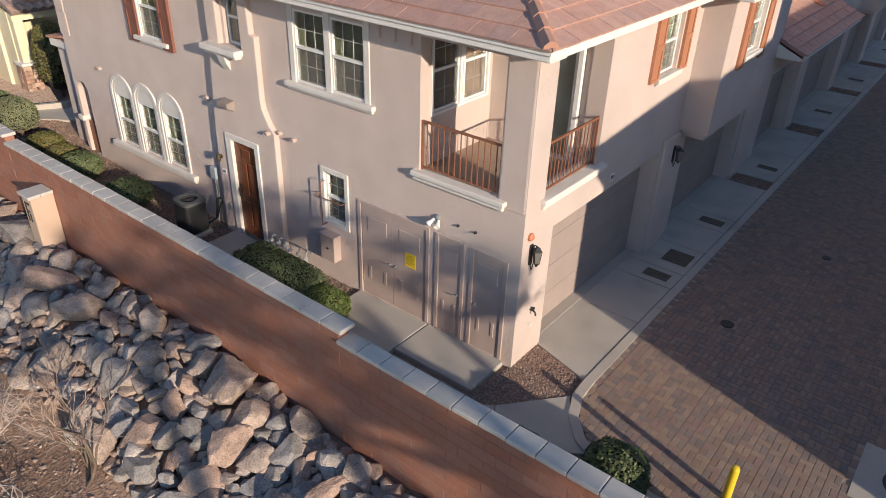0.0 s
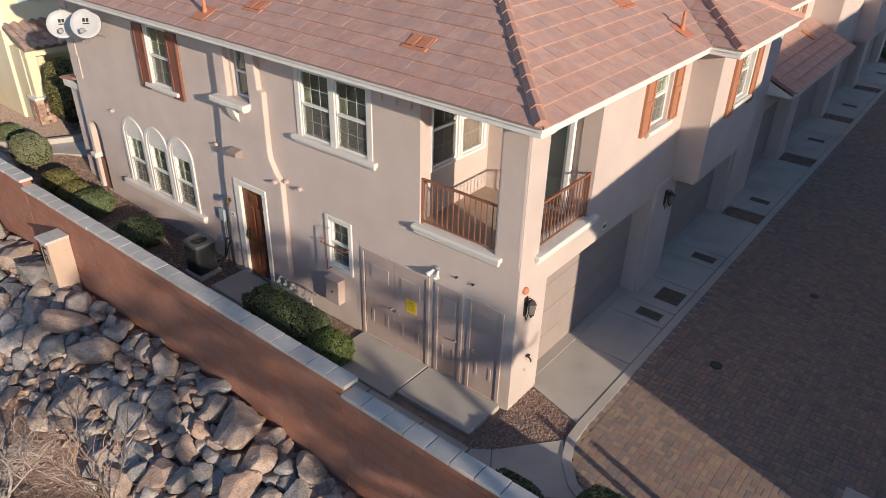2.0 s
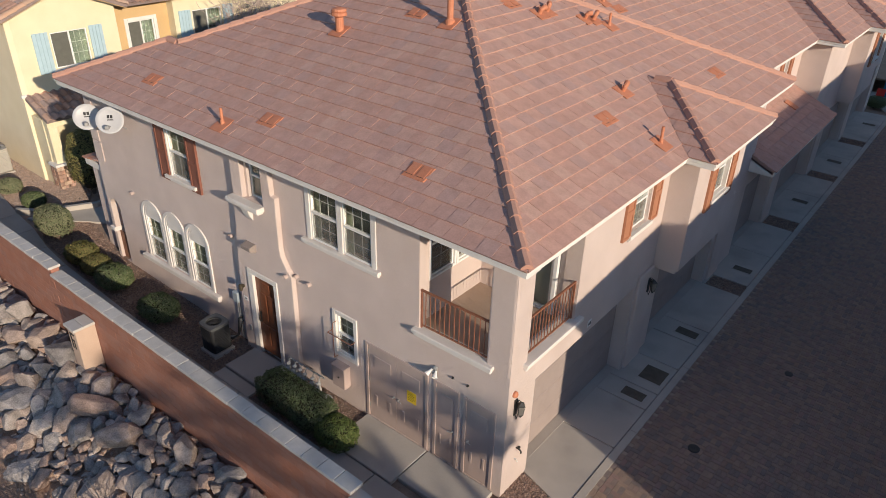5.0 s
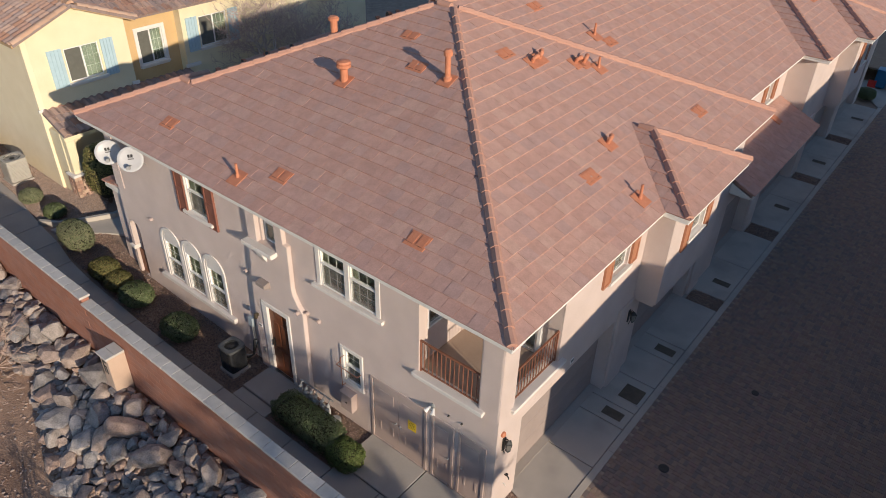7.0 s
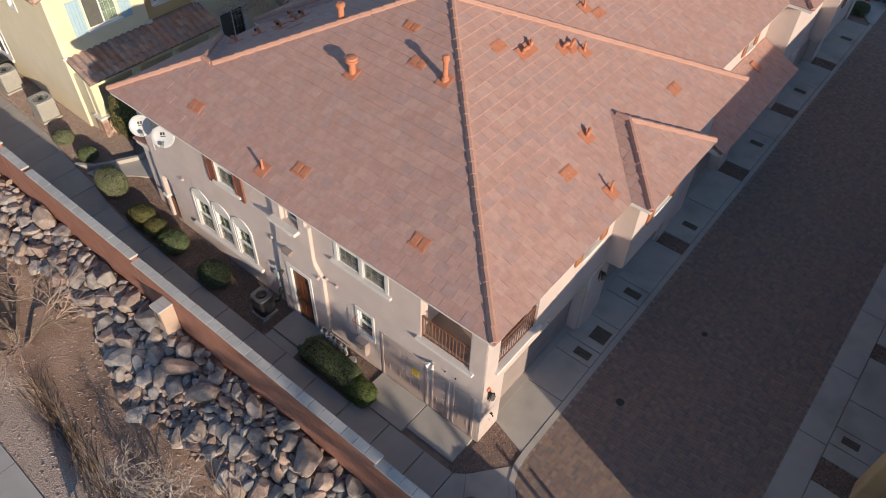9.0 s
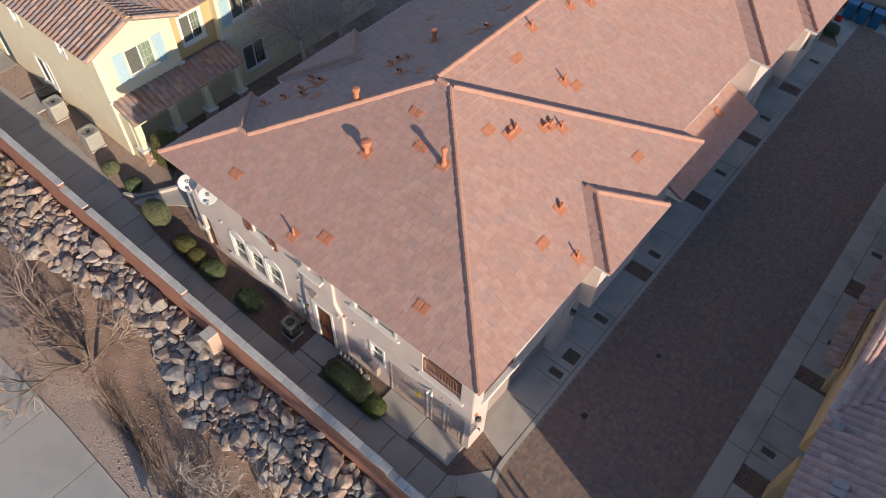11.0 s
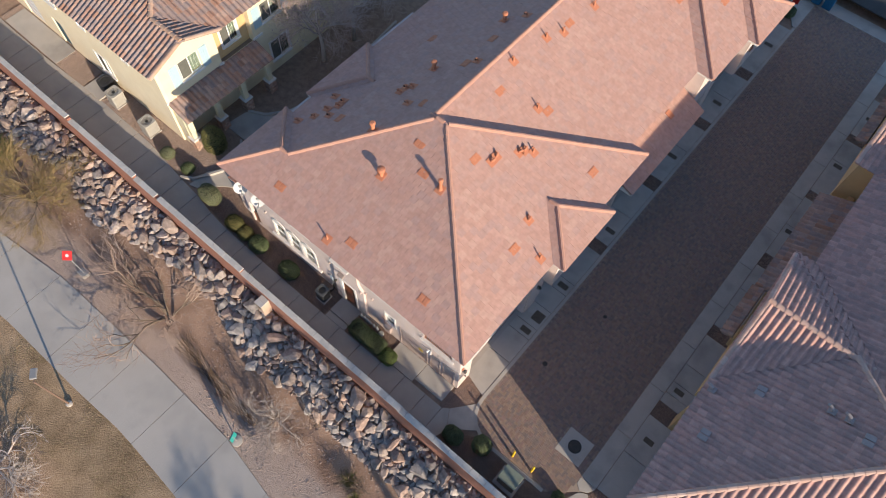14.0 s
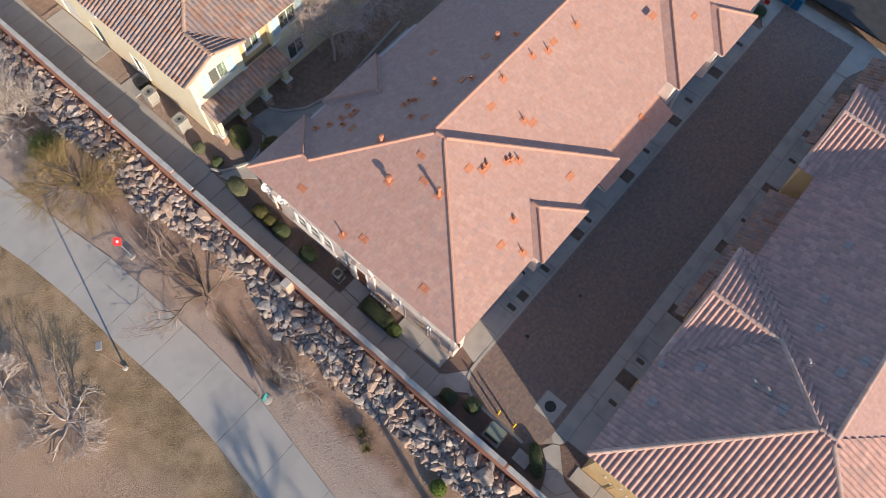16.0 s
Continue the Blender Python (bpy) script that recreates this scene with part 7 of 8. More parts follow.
def blades(name, loc, n, length, radius, material, label, seed):
    """A clump of long narrow leaves."""
    r2 = random.Random(seed)
    vs, fs = [], []
    for _ in range(n):
        a, t = r2.uniform(0, 6.28), r2.uniform(0.1, 1.2)
        d = Vector((math.cos(a) * math.sin(t), math.sin(a) * math.sin(t), math.cos(t)))
        s = Vector((-math.sin(a), math.cos(a), 0)) * 0.012
        p = Vector((r2.gauss(0, radius), r2.gauss(0, radius), -0.05))
        k = length * r2.uniform(0.6, 1.1)
        q = p + d * k * 0.6
        e = q + (d + Vector((0, 0, -0.5))).normalized() * k * 0.45
        i = len(vs)
        vs += [p - s, p + s, q + s, q - s, e]
        fs += [(i, i + 1, i + 2, i + 3), (i + 3, i + 2, i + 4)]
    t = thing(name, loc, label, "plant")
    me = bpy.data.meshes.new("blades")
    me.from_pydata(vs, [], fs)
    me.materials.append(material)
    part("leaf_tuft", me, None, t, kind="stuff")


blades("grass_clump", (-29.3, -6.8, lz(-29.3, -6.8)), 1500, 1.15, 0.3, pick_mat("bright_grass_blade", [(0.10, 0.16, 0.03), (0.15, 0.2, 0.05), (0.2, 0.2, 0.07)], bump=0, island=True), "bright green clump of bunch grass", 71)
blades("yucca", (-1.4, -6.55, lz(-1.4, -6.55)), 160, 0.6, 0.05, LEAF_OLIVE, "spiky dull green yucca clump on the slope", 72)
blades("yucca", (-0.6, -7.0, lz(-0.6, -7.0)), 120, 0.5, 0.05, LEAF_OLIVE, "spiky dull green yucca clump on the slope", 73)
# dead stalks lying along the hollow below the leaning tree
r2 = random.Random(80)
bm = bmesh.new()
for _ in range(260):
    x = r2.uniform(-12.8, -6.6)
    y = -7.42 + 0.09 * (-10 - x) + r2.gauss(0, 0.16)
    k = r2.uniform(0.3, 0.8)
    a = r2.gauss(2.9, 0.35)
    z = land(x, y) + 0.02
    tube(bm, [(x, y, z), (x + 0.5 * k * math.cos(a), y + 0.5 * k * math.sin(a), z + r2.uniform(0.05, 0.3)), (x + k * math.cos(a), y + k * math.sin(a), z + r2.uniform(0.02, 0.25))], [0.013, 0.009, 0.005], 3, cap=False)
tagged(part("dry_stalks", bm, mat("dead_stalk_brown", (0.10, 0.065, 0.04), (0.17, 0.115, 0.075), bump=0.1)), "dead brown stalks lying in a shallow hollow", "stalks", kind="stuff")
# thin dry grass on the lawn side
vs, fs = [], []
for _ in range(60000):
    x, y = r2.uniform(-28, 2), r2.uniform(-22, -12)
    if y > path_low(x) - 0.02 or noise.noise((x * 0.35, y * 0.35, 9)) < -0.12 - 0.1 * (y + 12):
        continue
    z = land(x, y)
    a = r2.uniform(0, 6.28)
    h, w = r2.uniform(0.03, 0.08), 0.012
    i = len(vs)
    vs += [(x - w * math.cos(a), y - w * math.sin(a), z), (x + w * math.cos(a), y + w * math.sin(a), z), (x + r2.gauss(0, 0.03), y + r2.gauss(0, 0.03), z + h)]
    fs.append((i, i + 1, i + 2))
me = bpy.data.meshes.new("grass")
me.from_pydata(vs, [], fs)
me.materials.append(pick_mat("dry_grass_blade", [(0.34, 0.25, 0.14), (0.27, 0.21, 0.105), (0.42, 0.32, 0.19), (0.22, 0.19, 0.085)], bump=0, island=True))
tagged(new("grass", me), "short patchy dry grass", "grass", kind="stuff")


# ---- the park path and loose things ----
park_path = thing("park_path", (0, 0, 0), "broad pale concrete park path in long slabs", "path", kind="structure")
xs = [-44, -40.5, -37, -33.5, -30.2, -26.9, -23.6, -20.3, -17.0, -13.7, -10.5, -7.2, -3.9, -0.6, 2.7, 6.0, 9.5]
for x0, x1 in zip(xs, xs[1:]):
    bm = bmesh.new()
    n = 3
    for i in range(n):
        a, b = x0 + 0.012 + (x1 - x0 - 0.024) * i / n, x0 + 0.012 + (x1 - x0 - 0.024) * (i + 1) / n
        q = [(a, path_low(a)), (b, path_low(b)), (b, path_top(b)), (a, path_top(a))]
        hi = [bm.verts.new((x, y, rise(x) - 0.99)) for x, y in q]
        lo = [bm.verts.new((x, y, rise(x) - 1.15)) for x, y in q]
        bm.faces.new(hi)
        for k in range(4):
            bm.faces.new((lo[k], lo[(k + 1) % 4], hi[(k + 1) % 4], hi[k]))
    bmesh.ops.remove_doubles(bm, verts=bm.verts, dist=0.001)
    part("slab", done(bm), PATHC, park_path)


def cooler(loc, body, label, s=0.36, h=0.8, rz=0, lid=None):
    """An air-conditioning condenser: louvred case, top grille, fan and lid."""
    t = thing("cooling_unit", loc, label, "air conditioner", rz=rz)
    part("pad", bbox(-s - 0.02, s + 0.02, -s - 0.02, s + 0.02, -0.06, 0.05, 0.01), CONC, t)
    bm = bmesh.new()
    box(bm, -s + 0.02, s - 0.02, -s + 0.02, s - 0.02, 0.05, h - 0.06)
    part("case", done(bm, 0.06, 3), body, t)
    bm = bmesh.new()
    for i in range(14):
        z = 0.1 + i * (h - 0.2) / 14
        for k in range(4):
            m = pose(0, 0, 0, 0, 0, 90 * k)
            box(bm, -s + 0.09, s - 0.09, -s + 0.004, -s + 0.022, z, z + 0.02, m)
    part("louvre", done(bm), body, t)
    bm = bmesh.new()
    ring = [(s - 0.08) * 0.98, s + 0.0]
    n = 24
    def sq(a, r):
        c, d = math.cos(a), math.sin(a)
        k = (abs(c) ** 6 + abs(d) ** 6) ** (-1 / 6)
        return (c * k * r, d * k * r)
    for z0, z1 in ((h - 0.07, h),):
        inner = [(math.cos(2 * math.pi * i / n) * (s - 0.09), math.sin(2 * math.pi * i / n) * (s - 0.09)) for i in range(n)]
        outer = [sq(2 * math.pi * i / n, s + 0.005) for i in range(n)]
        for i in range(n):
            prism(bm, [inner[i], outer[i], outer[(i + 1) % n], inner[(i + 1) % n]], z0, z1)
    bmesh.ops.remove_doubles(bm, verts=bm.verts, dist=0.001)
    part("lid", done(bm), lid or body, t)
    bm = bmesh.new()
    spin(bm, [(s - 0.1, h - 0.16), (s - 0.1, h - 0.155)], 24)
    part("well", done(bm), DARK, t)
    bm = bmesh.new()
    spin(bm, [(0.09, h - 0.15), (0.09, h - 0.03), (0.05, h - 0.02)], 12)
    for k in range(3):
        m = pose(0, 0, h - 0.12, 12, 0, 120 * k)
        box(bm, 0.08, s - 0.13, -0.06, 0.06, 0, 0.008, m)
    part("fan", done(bm), BLACK, t)
    bm = bmesh.new()
    for r in (0.1, 0.17, s - 0.11):
        tube(bm, [(r * math.cos(2 * math.pi * i / 20), r * math.sin(2 * math.pi * i / 20), h - 0.01) for i in range(21)], 0.004, 4, cap=False)
    for k in range(8):
        a = 2 * math.pi * k / 8
        tube(bm, [(0.08 * math.cos(a), 0.08 * math.sin(a), h - 0.01), ((s - 0.09) * math.cos(a), (s - 0.09) * math.sin(a), h - 0.01)], 0.004, 4)
    part("grille", done(bm), BLACK, t)
    return t


cooler((-8.6, -0.78, rise(-8.6)), mat("charcoal_steel", (0.02, 0.021, 0.024), (0.034, 0.036, 0.04), rough=0.5, bump=0.05), "charcoal cooling unit with a grey lid on gravel", 0.29, 0.86, 0, mat("dull_grey_lid", (0.075, 0.08, 0.082), (0.11, 0.115, 0.118), rough=0.6, bump=0.05))
beige = mat("beige_steel", (0.36, 0.34, 0.30), (0.42, 0.40, 0.36), rough=0.5, bump=0.05)
cooler((-23.35, 0.05, rise(-23.35)), beige, "beige cooling unit beside the yellow house", 0.4, 0.95, 0)
cooler((-26.35, 0.1, rise(-26.35)), beige, "beige cooling unit beside the yellow house", 0.4, 0.95, 0)
cooler((-27.5, 0.35, rise(-27.5)), mat("dark_steel", (0.03, 0.03, 0.03), (0.05, 0.05, 0.05), rough=0.5), "dark cooling unit on a concrete pad", 0.4, 0.8, 0)
slabs = thing("equipment_pad", (-28.0, 0.1, rise(-28)), "grey concrete pad beside the yellow house", "paving", kind="structure")
part("slab", bbox(-0.75, 0.75, -0.7, 0.7, -0.1, 0.05, 0.01), CONC, slabs)

# wall fixtures on the townhouse
def wall_box(name, x0, x1, z0, z1, d, material, label, category, base=0.0, r=0.012):
    t = thing(name, ((x0 + x1) / 2, -base, z0), label, category)
    w = (x1 - x0) / 2
    part("case", bbox(-w, w, -d, 0, 0, z1 - z0, r), material, t)
    return t, w


t, w = wall_box("utility_box", -4.86, -4.46, 0.52, 1.1, 0.2, DOORP, "taupe metal utility box on the wall", "utility box")
bm = bmesh.new()
box(bm, -w - 0.012, w + 0.012, -0.225, 0.0, 0.58, 0.6)
part("hood", done(bm, 0.004), DOORP, t)
bm = bmesh.new()
spin(bm, [(0.02, 0), (0.02, 0.02)], 10, m=Matrix.Translation((0.02, -0.2, 0.3)) @ pose(0, 0, 0, 90, 0, 0))
part("lock", done(bm), BLACK, t)
t, w = wall_box("number_plaque", -8.08, -7.93, 1.45, 1.56, 0.012, VINYL, "small pale number plaque by the door", "plaque", 0.13, 0.003)
bm = bmesh.new()
for k in range(3):
    box(bm, -0.045 + k * 0.035, -0.025 + k * 0.035, -0.015, -0.012, 0.03, 0.08)
part("print", done(bm), BLACK, t)
t, w = wall_box("wall_outlet", -7.98, -7.9, 0.55, 0.72, 0.03, GREYM, "grey outdoor outlet cover", "outlet", 0.13, 0.005)
t, w = wall_box("number_plaque", 0, 0.16, 2.6, 2.76, 0.012, VINYL, "small pale number plaque above the garage", "plaque", 0, 0.003)
t.matrix_world = pose(XW, 3.05, 2.6, 0, 0, 90)
bm = bmesh.new()
for k in range(3):
    box(bm, -0.05 + k * 0.04, -0.025 + k * 0.04, -0.015, -0.012, 0.04, 0.12)
part("print", done(bm), BLACK, t)
t, w = wall_box("disconnect_box", -8.66, -8.46, 1.12, 1.42, 0.1, mat("blue_grey_box", (0.30, 0.35, 0.38), (0.36, 0.41, 0.44), rough=0.5, bump=0.05), "blue-grey electric disconnect box with conduit", "electric box")
bm = bmesh.new()
tube(bm, [(0, -0.05, 0), (0, -0.05, -0.6), (-0.02, -0.06, -0.9), (0.0, -0.1, -1.05), (-0.2, -0.3, -1.08)], 0.018, 6)
tube(bm, [(0.06, -0.04, 0), (0.06, -0.04, -1.1)], 0.015, 6)
part("conduit", done(bm), GREYM, t)
lines = thing("refrigerant_lines", (-8.5, -0.02, 0), "dark insulated pipes looping to the cooling unit", "pipes")
bm = bmesh.new()
tube(bm, [(0.0, 0, 0.62), (0.02, -0.1, 0.66), (0.08, -0.16, 0.5), (0.05, -0.2, 0.2), (-0.1, -0.3, 0.06), (-0.3, -0.5, 0.12)], 0.03, 8)
tube(bm, [(0.05, 0, 0.55), (0.1, -0.1, 0.5), (0.1, -0.2, 0.25), (-0.05, -0.4, 0.05), (-0.32, -0.55, 0.2)], 0.015, 6)
part("pipe", done(bm), BLACK, lines)

# gas meters and valves on a manifold
gas = thing("gas_meters", (-5.75, -0.2, -0.12), "row of grey gas meters and valves on a pipe manifold", "gas meter")
GASP = mat("pale_grey_paint", (0.34, 0.34, 0.33), (0.44, 0.44, 0.42), scale=9, fine=40, rough=0.55)
g = random.Random(5)
bm = bmesh.new()
tube(bm, [(-0.66, 0, 0.62), (0.6, 0, 0.62)], 0.022, 8)
tube(bm, [(-0.66, 0, 0.62), (-0.66, 0, -0.05)], 0.022, 8)
tube(bm, [(-0.6, -0.1, 0.4), (0.55, -0.1, 0.4)], 0.018, 8)
part("manifold", done(bm), GREYM, gas)
for i in range(6):
    x, h = -0.56 + i * 0.21 + g.uniform(-0.03, 0.03), g.uniform(-0.04, 0.05)
    bm = bmesh.new()
    tube(bm, [(x, 0, 0.62), (x, -0.05, 0.66), (x, -0.1, 0.62 + h), (x, -0.1, 0.5)], 0.016, 6)
    spin(bm, [(0.02, 0.5 + h), (0.055, 0.52 + h), (0.055, 0.545 + h), (0.02, 0.57 + h)], 10, centre=(x, -0.12, 0))
    tube(bm, [(x + 0.05, -0.12, 0.5), (x + 0.06, -0.14, 0.4), (x + 0.06, -0.1, 0.28)], 0.014, 6)
    part("regulator", done(bm), GASP, gas)
    bm = bmesh.new()
    box(bm, x - 0.075, x + 0.06, -0.19, -0.07, 0.22 + h, 0.42 + h)
    bevel(bm, 0.03, 3)
    box(bm, x - 0.045, x + 0.03, -0.196, -0.188, 0.33 + h, 0.385 + h)
    part("meter", bm, GASP, gas)
dish_small = thing("downspout_splash", (-4.95, -0.35, 0.0), "grey plastic round cover on the gravel", "cover")
bm = bmesh.new()
spin(bm, [(0.15, 0.0), (0.15, 0.1), (0.12, 0.14)], 16)
part("cover", done(bm), GREYM, dish_small)

# trellis-like iron bracket before the small window
br = thing("iron_bracket", (-4.55, -0.16, 1.3), "rusty iron plant bracket before the small window", "bracket")
bm = bmesh.new()
tube(bm, [(-0.42, 0, 0.62), (0.32, 0, 0.62)], 0.012, 5)
tube(bm, [(-0.24, 0, 0.0), (-0.24, 0, 0.95)], 0.01, 5)
tube(bm, [(-0.42, 0, 0.62), (-0.42, 0.14, 0.62)], 0.01, 5)
tube(bm, [(0.32, 0, 0.62), (0.32, 0.14, 0.62)], 0.01, 5)
tube(bm, [(-0.24, 0, 0.95), (-0.24, 0.12, 0.95)], 0.01, 5)
tube(bm, [(-0.24, 0, 0.0), (-0.24, 0.12, 0.0)], 0.01, 5)
part("bar", done(bm), RAIL, br)


def flood_light(x, z):
    t = thing("flood_light", (x, 0, z), "twin-head white security flood light", "lamp")
    bm = bmesh.new()
    spin(bm, [(0.06, 0), (0.06, 0.03), (0.03, 0.05)], 12, m=pose(0, 0, 0, 90, 0, 0))
    part("base", done(bm), GREYM, t)
    for s in (-1, 1):
        bm = bmesh.new()
        spin(bm, [(0.025, 0), (0.03, 0.05), (0.06, 0.15), (0.055, 0.15), (0.0, 0.12)], 12, m=Matrix.Translation((0.05 * s, -0.05, -0.02)) @ pose(0, 0, 0, 125, 0, 25 * s))
        part("head", done(bm), VINYL, t)
    bm = bmesh.new()
    box(bm, -0.03, 0.03, -0.1, -0.04, -0.1, -0.03)
    part("sensor", done(bm, 0.01), GREYM, t)


flood_light(-1.95, 2.4)
for x, z in ((-1.5, 2.4), (-1.13, 2.4)):
    t = thing("wall_bolt", (x, 0, z), "small dark bolt in the stucco", "bolt")
    bm = bmesh.new()
    spin(bm, [(0.025, 0), (0.02, 0.04)], 8, m=pose(0, 0, 0, 90, 0, 0))
    part("head", done(bm), BLACK, t)
sc = thing("wall_light", (-7.5, -0.13, 3.2), "grey wedge-shaped wall light", "lamp")
bm = bmesh.new()
vs = [(0, -0.14), (0, 0.1), (0.2, 0.06), (0.2, -0.04)]
a = [bm.verts.new((-0.17, -d, z)) for d, z in vs]
b = [bm.verts.new((0.17, -d, z)) for d, z in vs]
bm.faces.new(a)
bm.faces.new(b[::-1])
for i in range(4):
    bm.faces.new((a[i], b[i], b[(i + 1) % 4], a[(i + 1) % 4]))
part("hood", done(bm, 0.01), mat("taupe_metal", (0.25, 0.20, 0.18), (0.30, 0.25, 0.22), rough=0.5), sc)
dl = thing("door_lamp", (-8.05, -0.13, 1.86), "small bronze lamp beside the front door", "lamp")
bm = bmesh.new()
spin(bm, [(0.05, 0), (0.05, 0.03)], 10, m=pose(0, 0, 0, 90, 0, 0))
spin(bm, [(0.04, -0.1), (0.055, -0.02), (0.05, 0.06), (0.02, 0.08)], 10, centre=(0, -0.09, 0))
part("body", done(bm), mat("bronze", (0.10, 0.08, 0.055), (0.15, 0.12, 0.08), rough=0.4, metal=0.5), dl)


def lantern(y, z, x=XW):
    """A four-sided carriage lantern on a bracket."""
    t = thing("wall_lantern", (x, y, z), "black carriage lantern with a scrolled bracket", "lantern", "garage lanterns")
    t.scale = (0.78, 0.78, 0.78)
    bm = bmesh.new()
    box(bm, 0, 0.03, -0.06, 0.06, -0.28, 0.2)
    tube(bm, [(0.02, 0, 0.1), (0.1, 0, 0.22), (0.17, 0, 0.2)], 0.014, 6)
    tube(bm, [(0.02, 0, -0.25), (0.06, 0, -0.42), (0.1, 0, -0.2)], 0.012, 6)
    part("bracket", done(bm), BLACK, t)
    bm = bmesh.new()
    spin(bm, [(0.02, 0.2), (0.12, 0.12), (0.125, 0.1)], 4, centre=(0.17, 0, 0))
    spin(bm, [(0.07, -0.2), (0.05, -0.22), (0.02, -0.28)], 4, centre=(0.17, 0, 0))
    for k in range(4):
        a = 2 * math.pi * k / 4
        tube(bm, [(0.17 + 0.11 * math.cos(a), 0.11 * math.sin(a), 0.1), (0.17 + 0.07 * math.cos(a), 0.07 * math.sin(a), -0.2)], 0.008, 4)
    part("cage", done(bm), BLACK, t)
    bm = bmesh.new()
    spin(bm, [(0.06, -0.19), (0.098, 0.1)], 4, centre=(0.17, 0, 0))
    part("glass", done(bm), mat("smoky_glass", (0.18, 0.17, 0.15), (0.22, 0.2, 0.18), rough=0.15, bump=0) if "smoky_glass" not in bpy.data.materials else bpy.data.materials["smoky_glass"], t)


lantern(0.27, 2.25)
lantern(6.0, 2.3, XW + 0.07)
nest = thing("wall_bell", (XW, 0.2, 2.58), "small rusty alarm bell on the column", "bell")
bm = bmesh.new()
spin(bm, [(0.07, 0), (0.07, 0.04), (0.04, 0.07)], 12, m=pose(0, 0, 0, 0, 90, 0))
part("bell", done(bm), RUST, nest)
tap = thing("hose_tap", (XW, 0.47, 1.0), "brass hose tap with a dark wheel", "tap")
bm = bmesh.new()
tube(bm, [(0, 0, 0), (0.08, 0, 0), (0.12, 0, -0.04), (0.12, 0, -0.08)], 0.018, 6)
spin(bm, [(0.035, 0), (0.035, 0.015)], 10, centre=(0.06, 0, 0.04))
part("tap", done(bm), BLACK, tap)
tap = thing("pipe_stub", (XW, 0.44, 0.72), "pale pipe stub on the column", "pipe")
bm = bmesh.new()
tube(bm, [(0, 0, 0), (0.05, 0, 0), (0.07, 0, -0.05)], 0.015, 6)
part("stub", done(bm), CREAM, tap)

# satellite dishes at the far corner
def dish(loc, rz, label):
    t = thing("satellite_dish", loc, label, "satellite dish", "dishes", rz=rz)
    t.scale = (0.86, 0.86, 0.86)
    bm = bmesh.new()
    n, m = 20, pose(0, 0, 0.35, 62, 0, 0)
    prof = [(0.0, 0.0), (0.15, 0.008), (0.3, 0.035), (0.4, 0.065), (0.41, 0.075), (0.4, 0.085), (0.3, 0.055), (0.15, 0.028), (0.002, 0.02)]
    spin(bm, [(max(r, 0.002), h) for r, h in prof], n, m=m @ pose(0, -0.15, 0))
    part("reflector", done(bm), mat("dish_white", (0.43, 0.43, 0.44), (0.48, 0.48, 0.49), rough=0.4, bump=0) if "dish_white" not in bpy.data.materials else bpy.data.materials["dish_white"], t, smooth=True)
    bm = bmesh.new()
    tube(bm, [(0, 0.1, 0.0), (0, -0.1, 0.05), (0, -0.5, 0.15)], 0.02, 6)
    part("arm", done(bm), GREYM, t)
    bm = bmesh.new()
    box(bm, -0.06, 0.06, -0.6, -0.48, 0.1, 0.22)
    part("receiver", done(bm, 0.02), GREYM, t)
    bm = bmesh.new()
    tube(bm, [(0, 0.1, 0.35), (0, 0.15, 0.1), (0, 0.3, -0.2), (0, 0.63, -0.25)], 0.025, 6)
    tube(bm, [(0, 0.15, 0.1), (0.35, 0.63, -0.4)], 0.012, 5)
    tube(bm, [(0, 0.15, 0.1), (-0.3, 0.63, -0.4)], 0.012, 5)
    part("mount", done(bm), GREYM, t)
    bm = bmesh.new()
    m2 = m @ pose(0, -0.15, 0)
    box(bm, -0.09, -0.02, 0.06, 0.16, 0.032, 0.036, m2)
    box(bm, 0.0, 0.07, 0.06, 0.16, 0.032, 0.036, m2)
    box(bm, -0.09, 0.09, 0.0, 0.03, 0.026, 0.03, m2)
    part("mark", done(bm), BLACK, t)


dish((-13.75, -0.46, 4.8), 58, "grey-white satellite dish on a wall bracket")
dish((-12.45, -0.46, 5.02), 48, "grey-white satellite dish on a wall bracket")
ledge = thing("tiled_ledge", (-15.1, 0.3, 3.0), "small tiled parapet ledge at the house end", "ledge")
bm = bmesh.new()
for i in range(5):
    box(bm, -0.75 + i * 0.2, -0.56 + i * 0.2, -0.28, 0.12, 0.1 + 0.03 * i, 0.15 + 0.03 * i)
part("tile", done(bm, 0.01), HIPTILE, ledge)
part("cornice", bbox(-0.72, 0.35, -0.22, 0.15, -0.12, 0.09, 0.03, 2), CREAM, ledge)
part("wall", bbox(-0.6, 0.35, -0.1, 0.12, -3.0, -0.121, 0.02), STUCCO, ledge)


def drain(x, y, w, l, label="rusty drain grate set in concrete"):
    t = thing("drain_cover", (x, y, 0.0), label, "drain cover", "drain covers")
    part("rim", bbox(-w, w, -l, l, -0.03, 0.008, 0.003), CONC, t)
    bm = bmesh.new()
    box(bm, -w + 0.04, w - 0.04, -l + 0.04, l - 0.04, 0.0, 0.012)
    part("plate", done(bm), mat("drain_brown", (0.09, 0.07, 0.05), (0.14, 0.11, 0.08), fine=60, bump=0.4) if "drain_brown" not in bpy.data.materials else bpy.data.materials["drain_brown"], t)


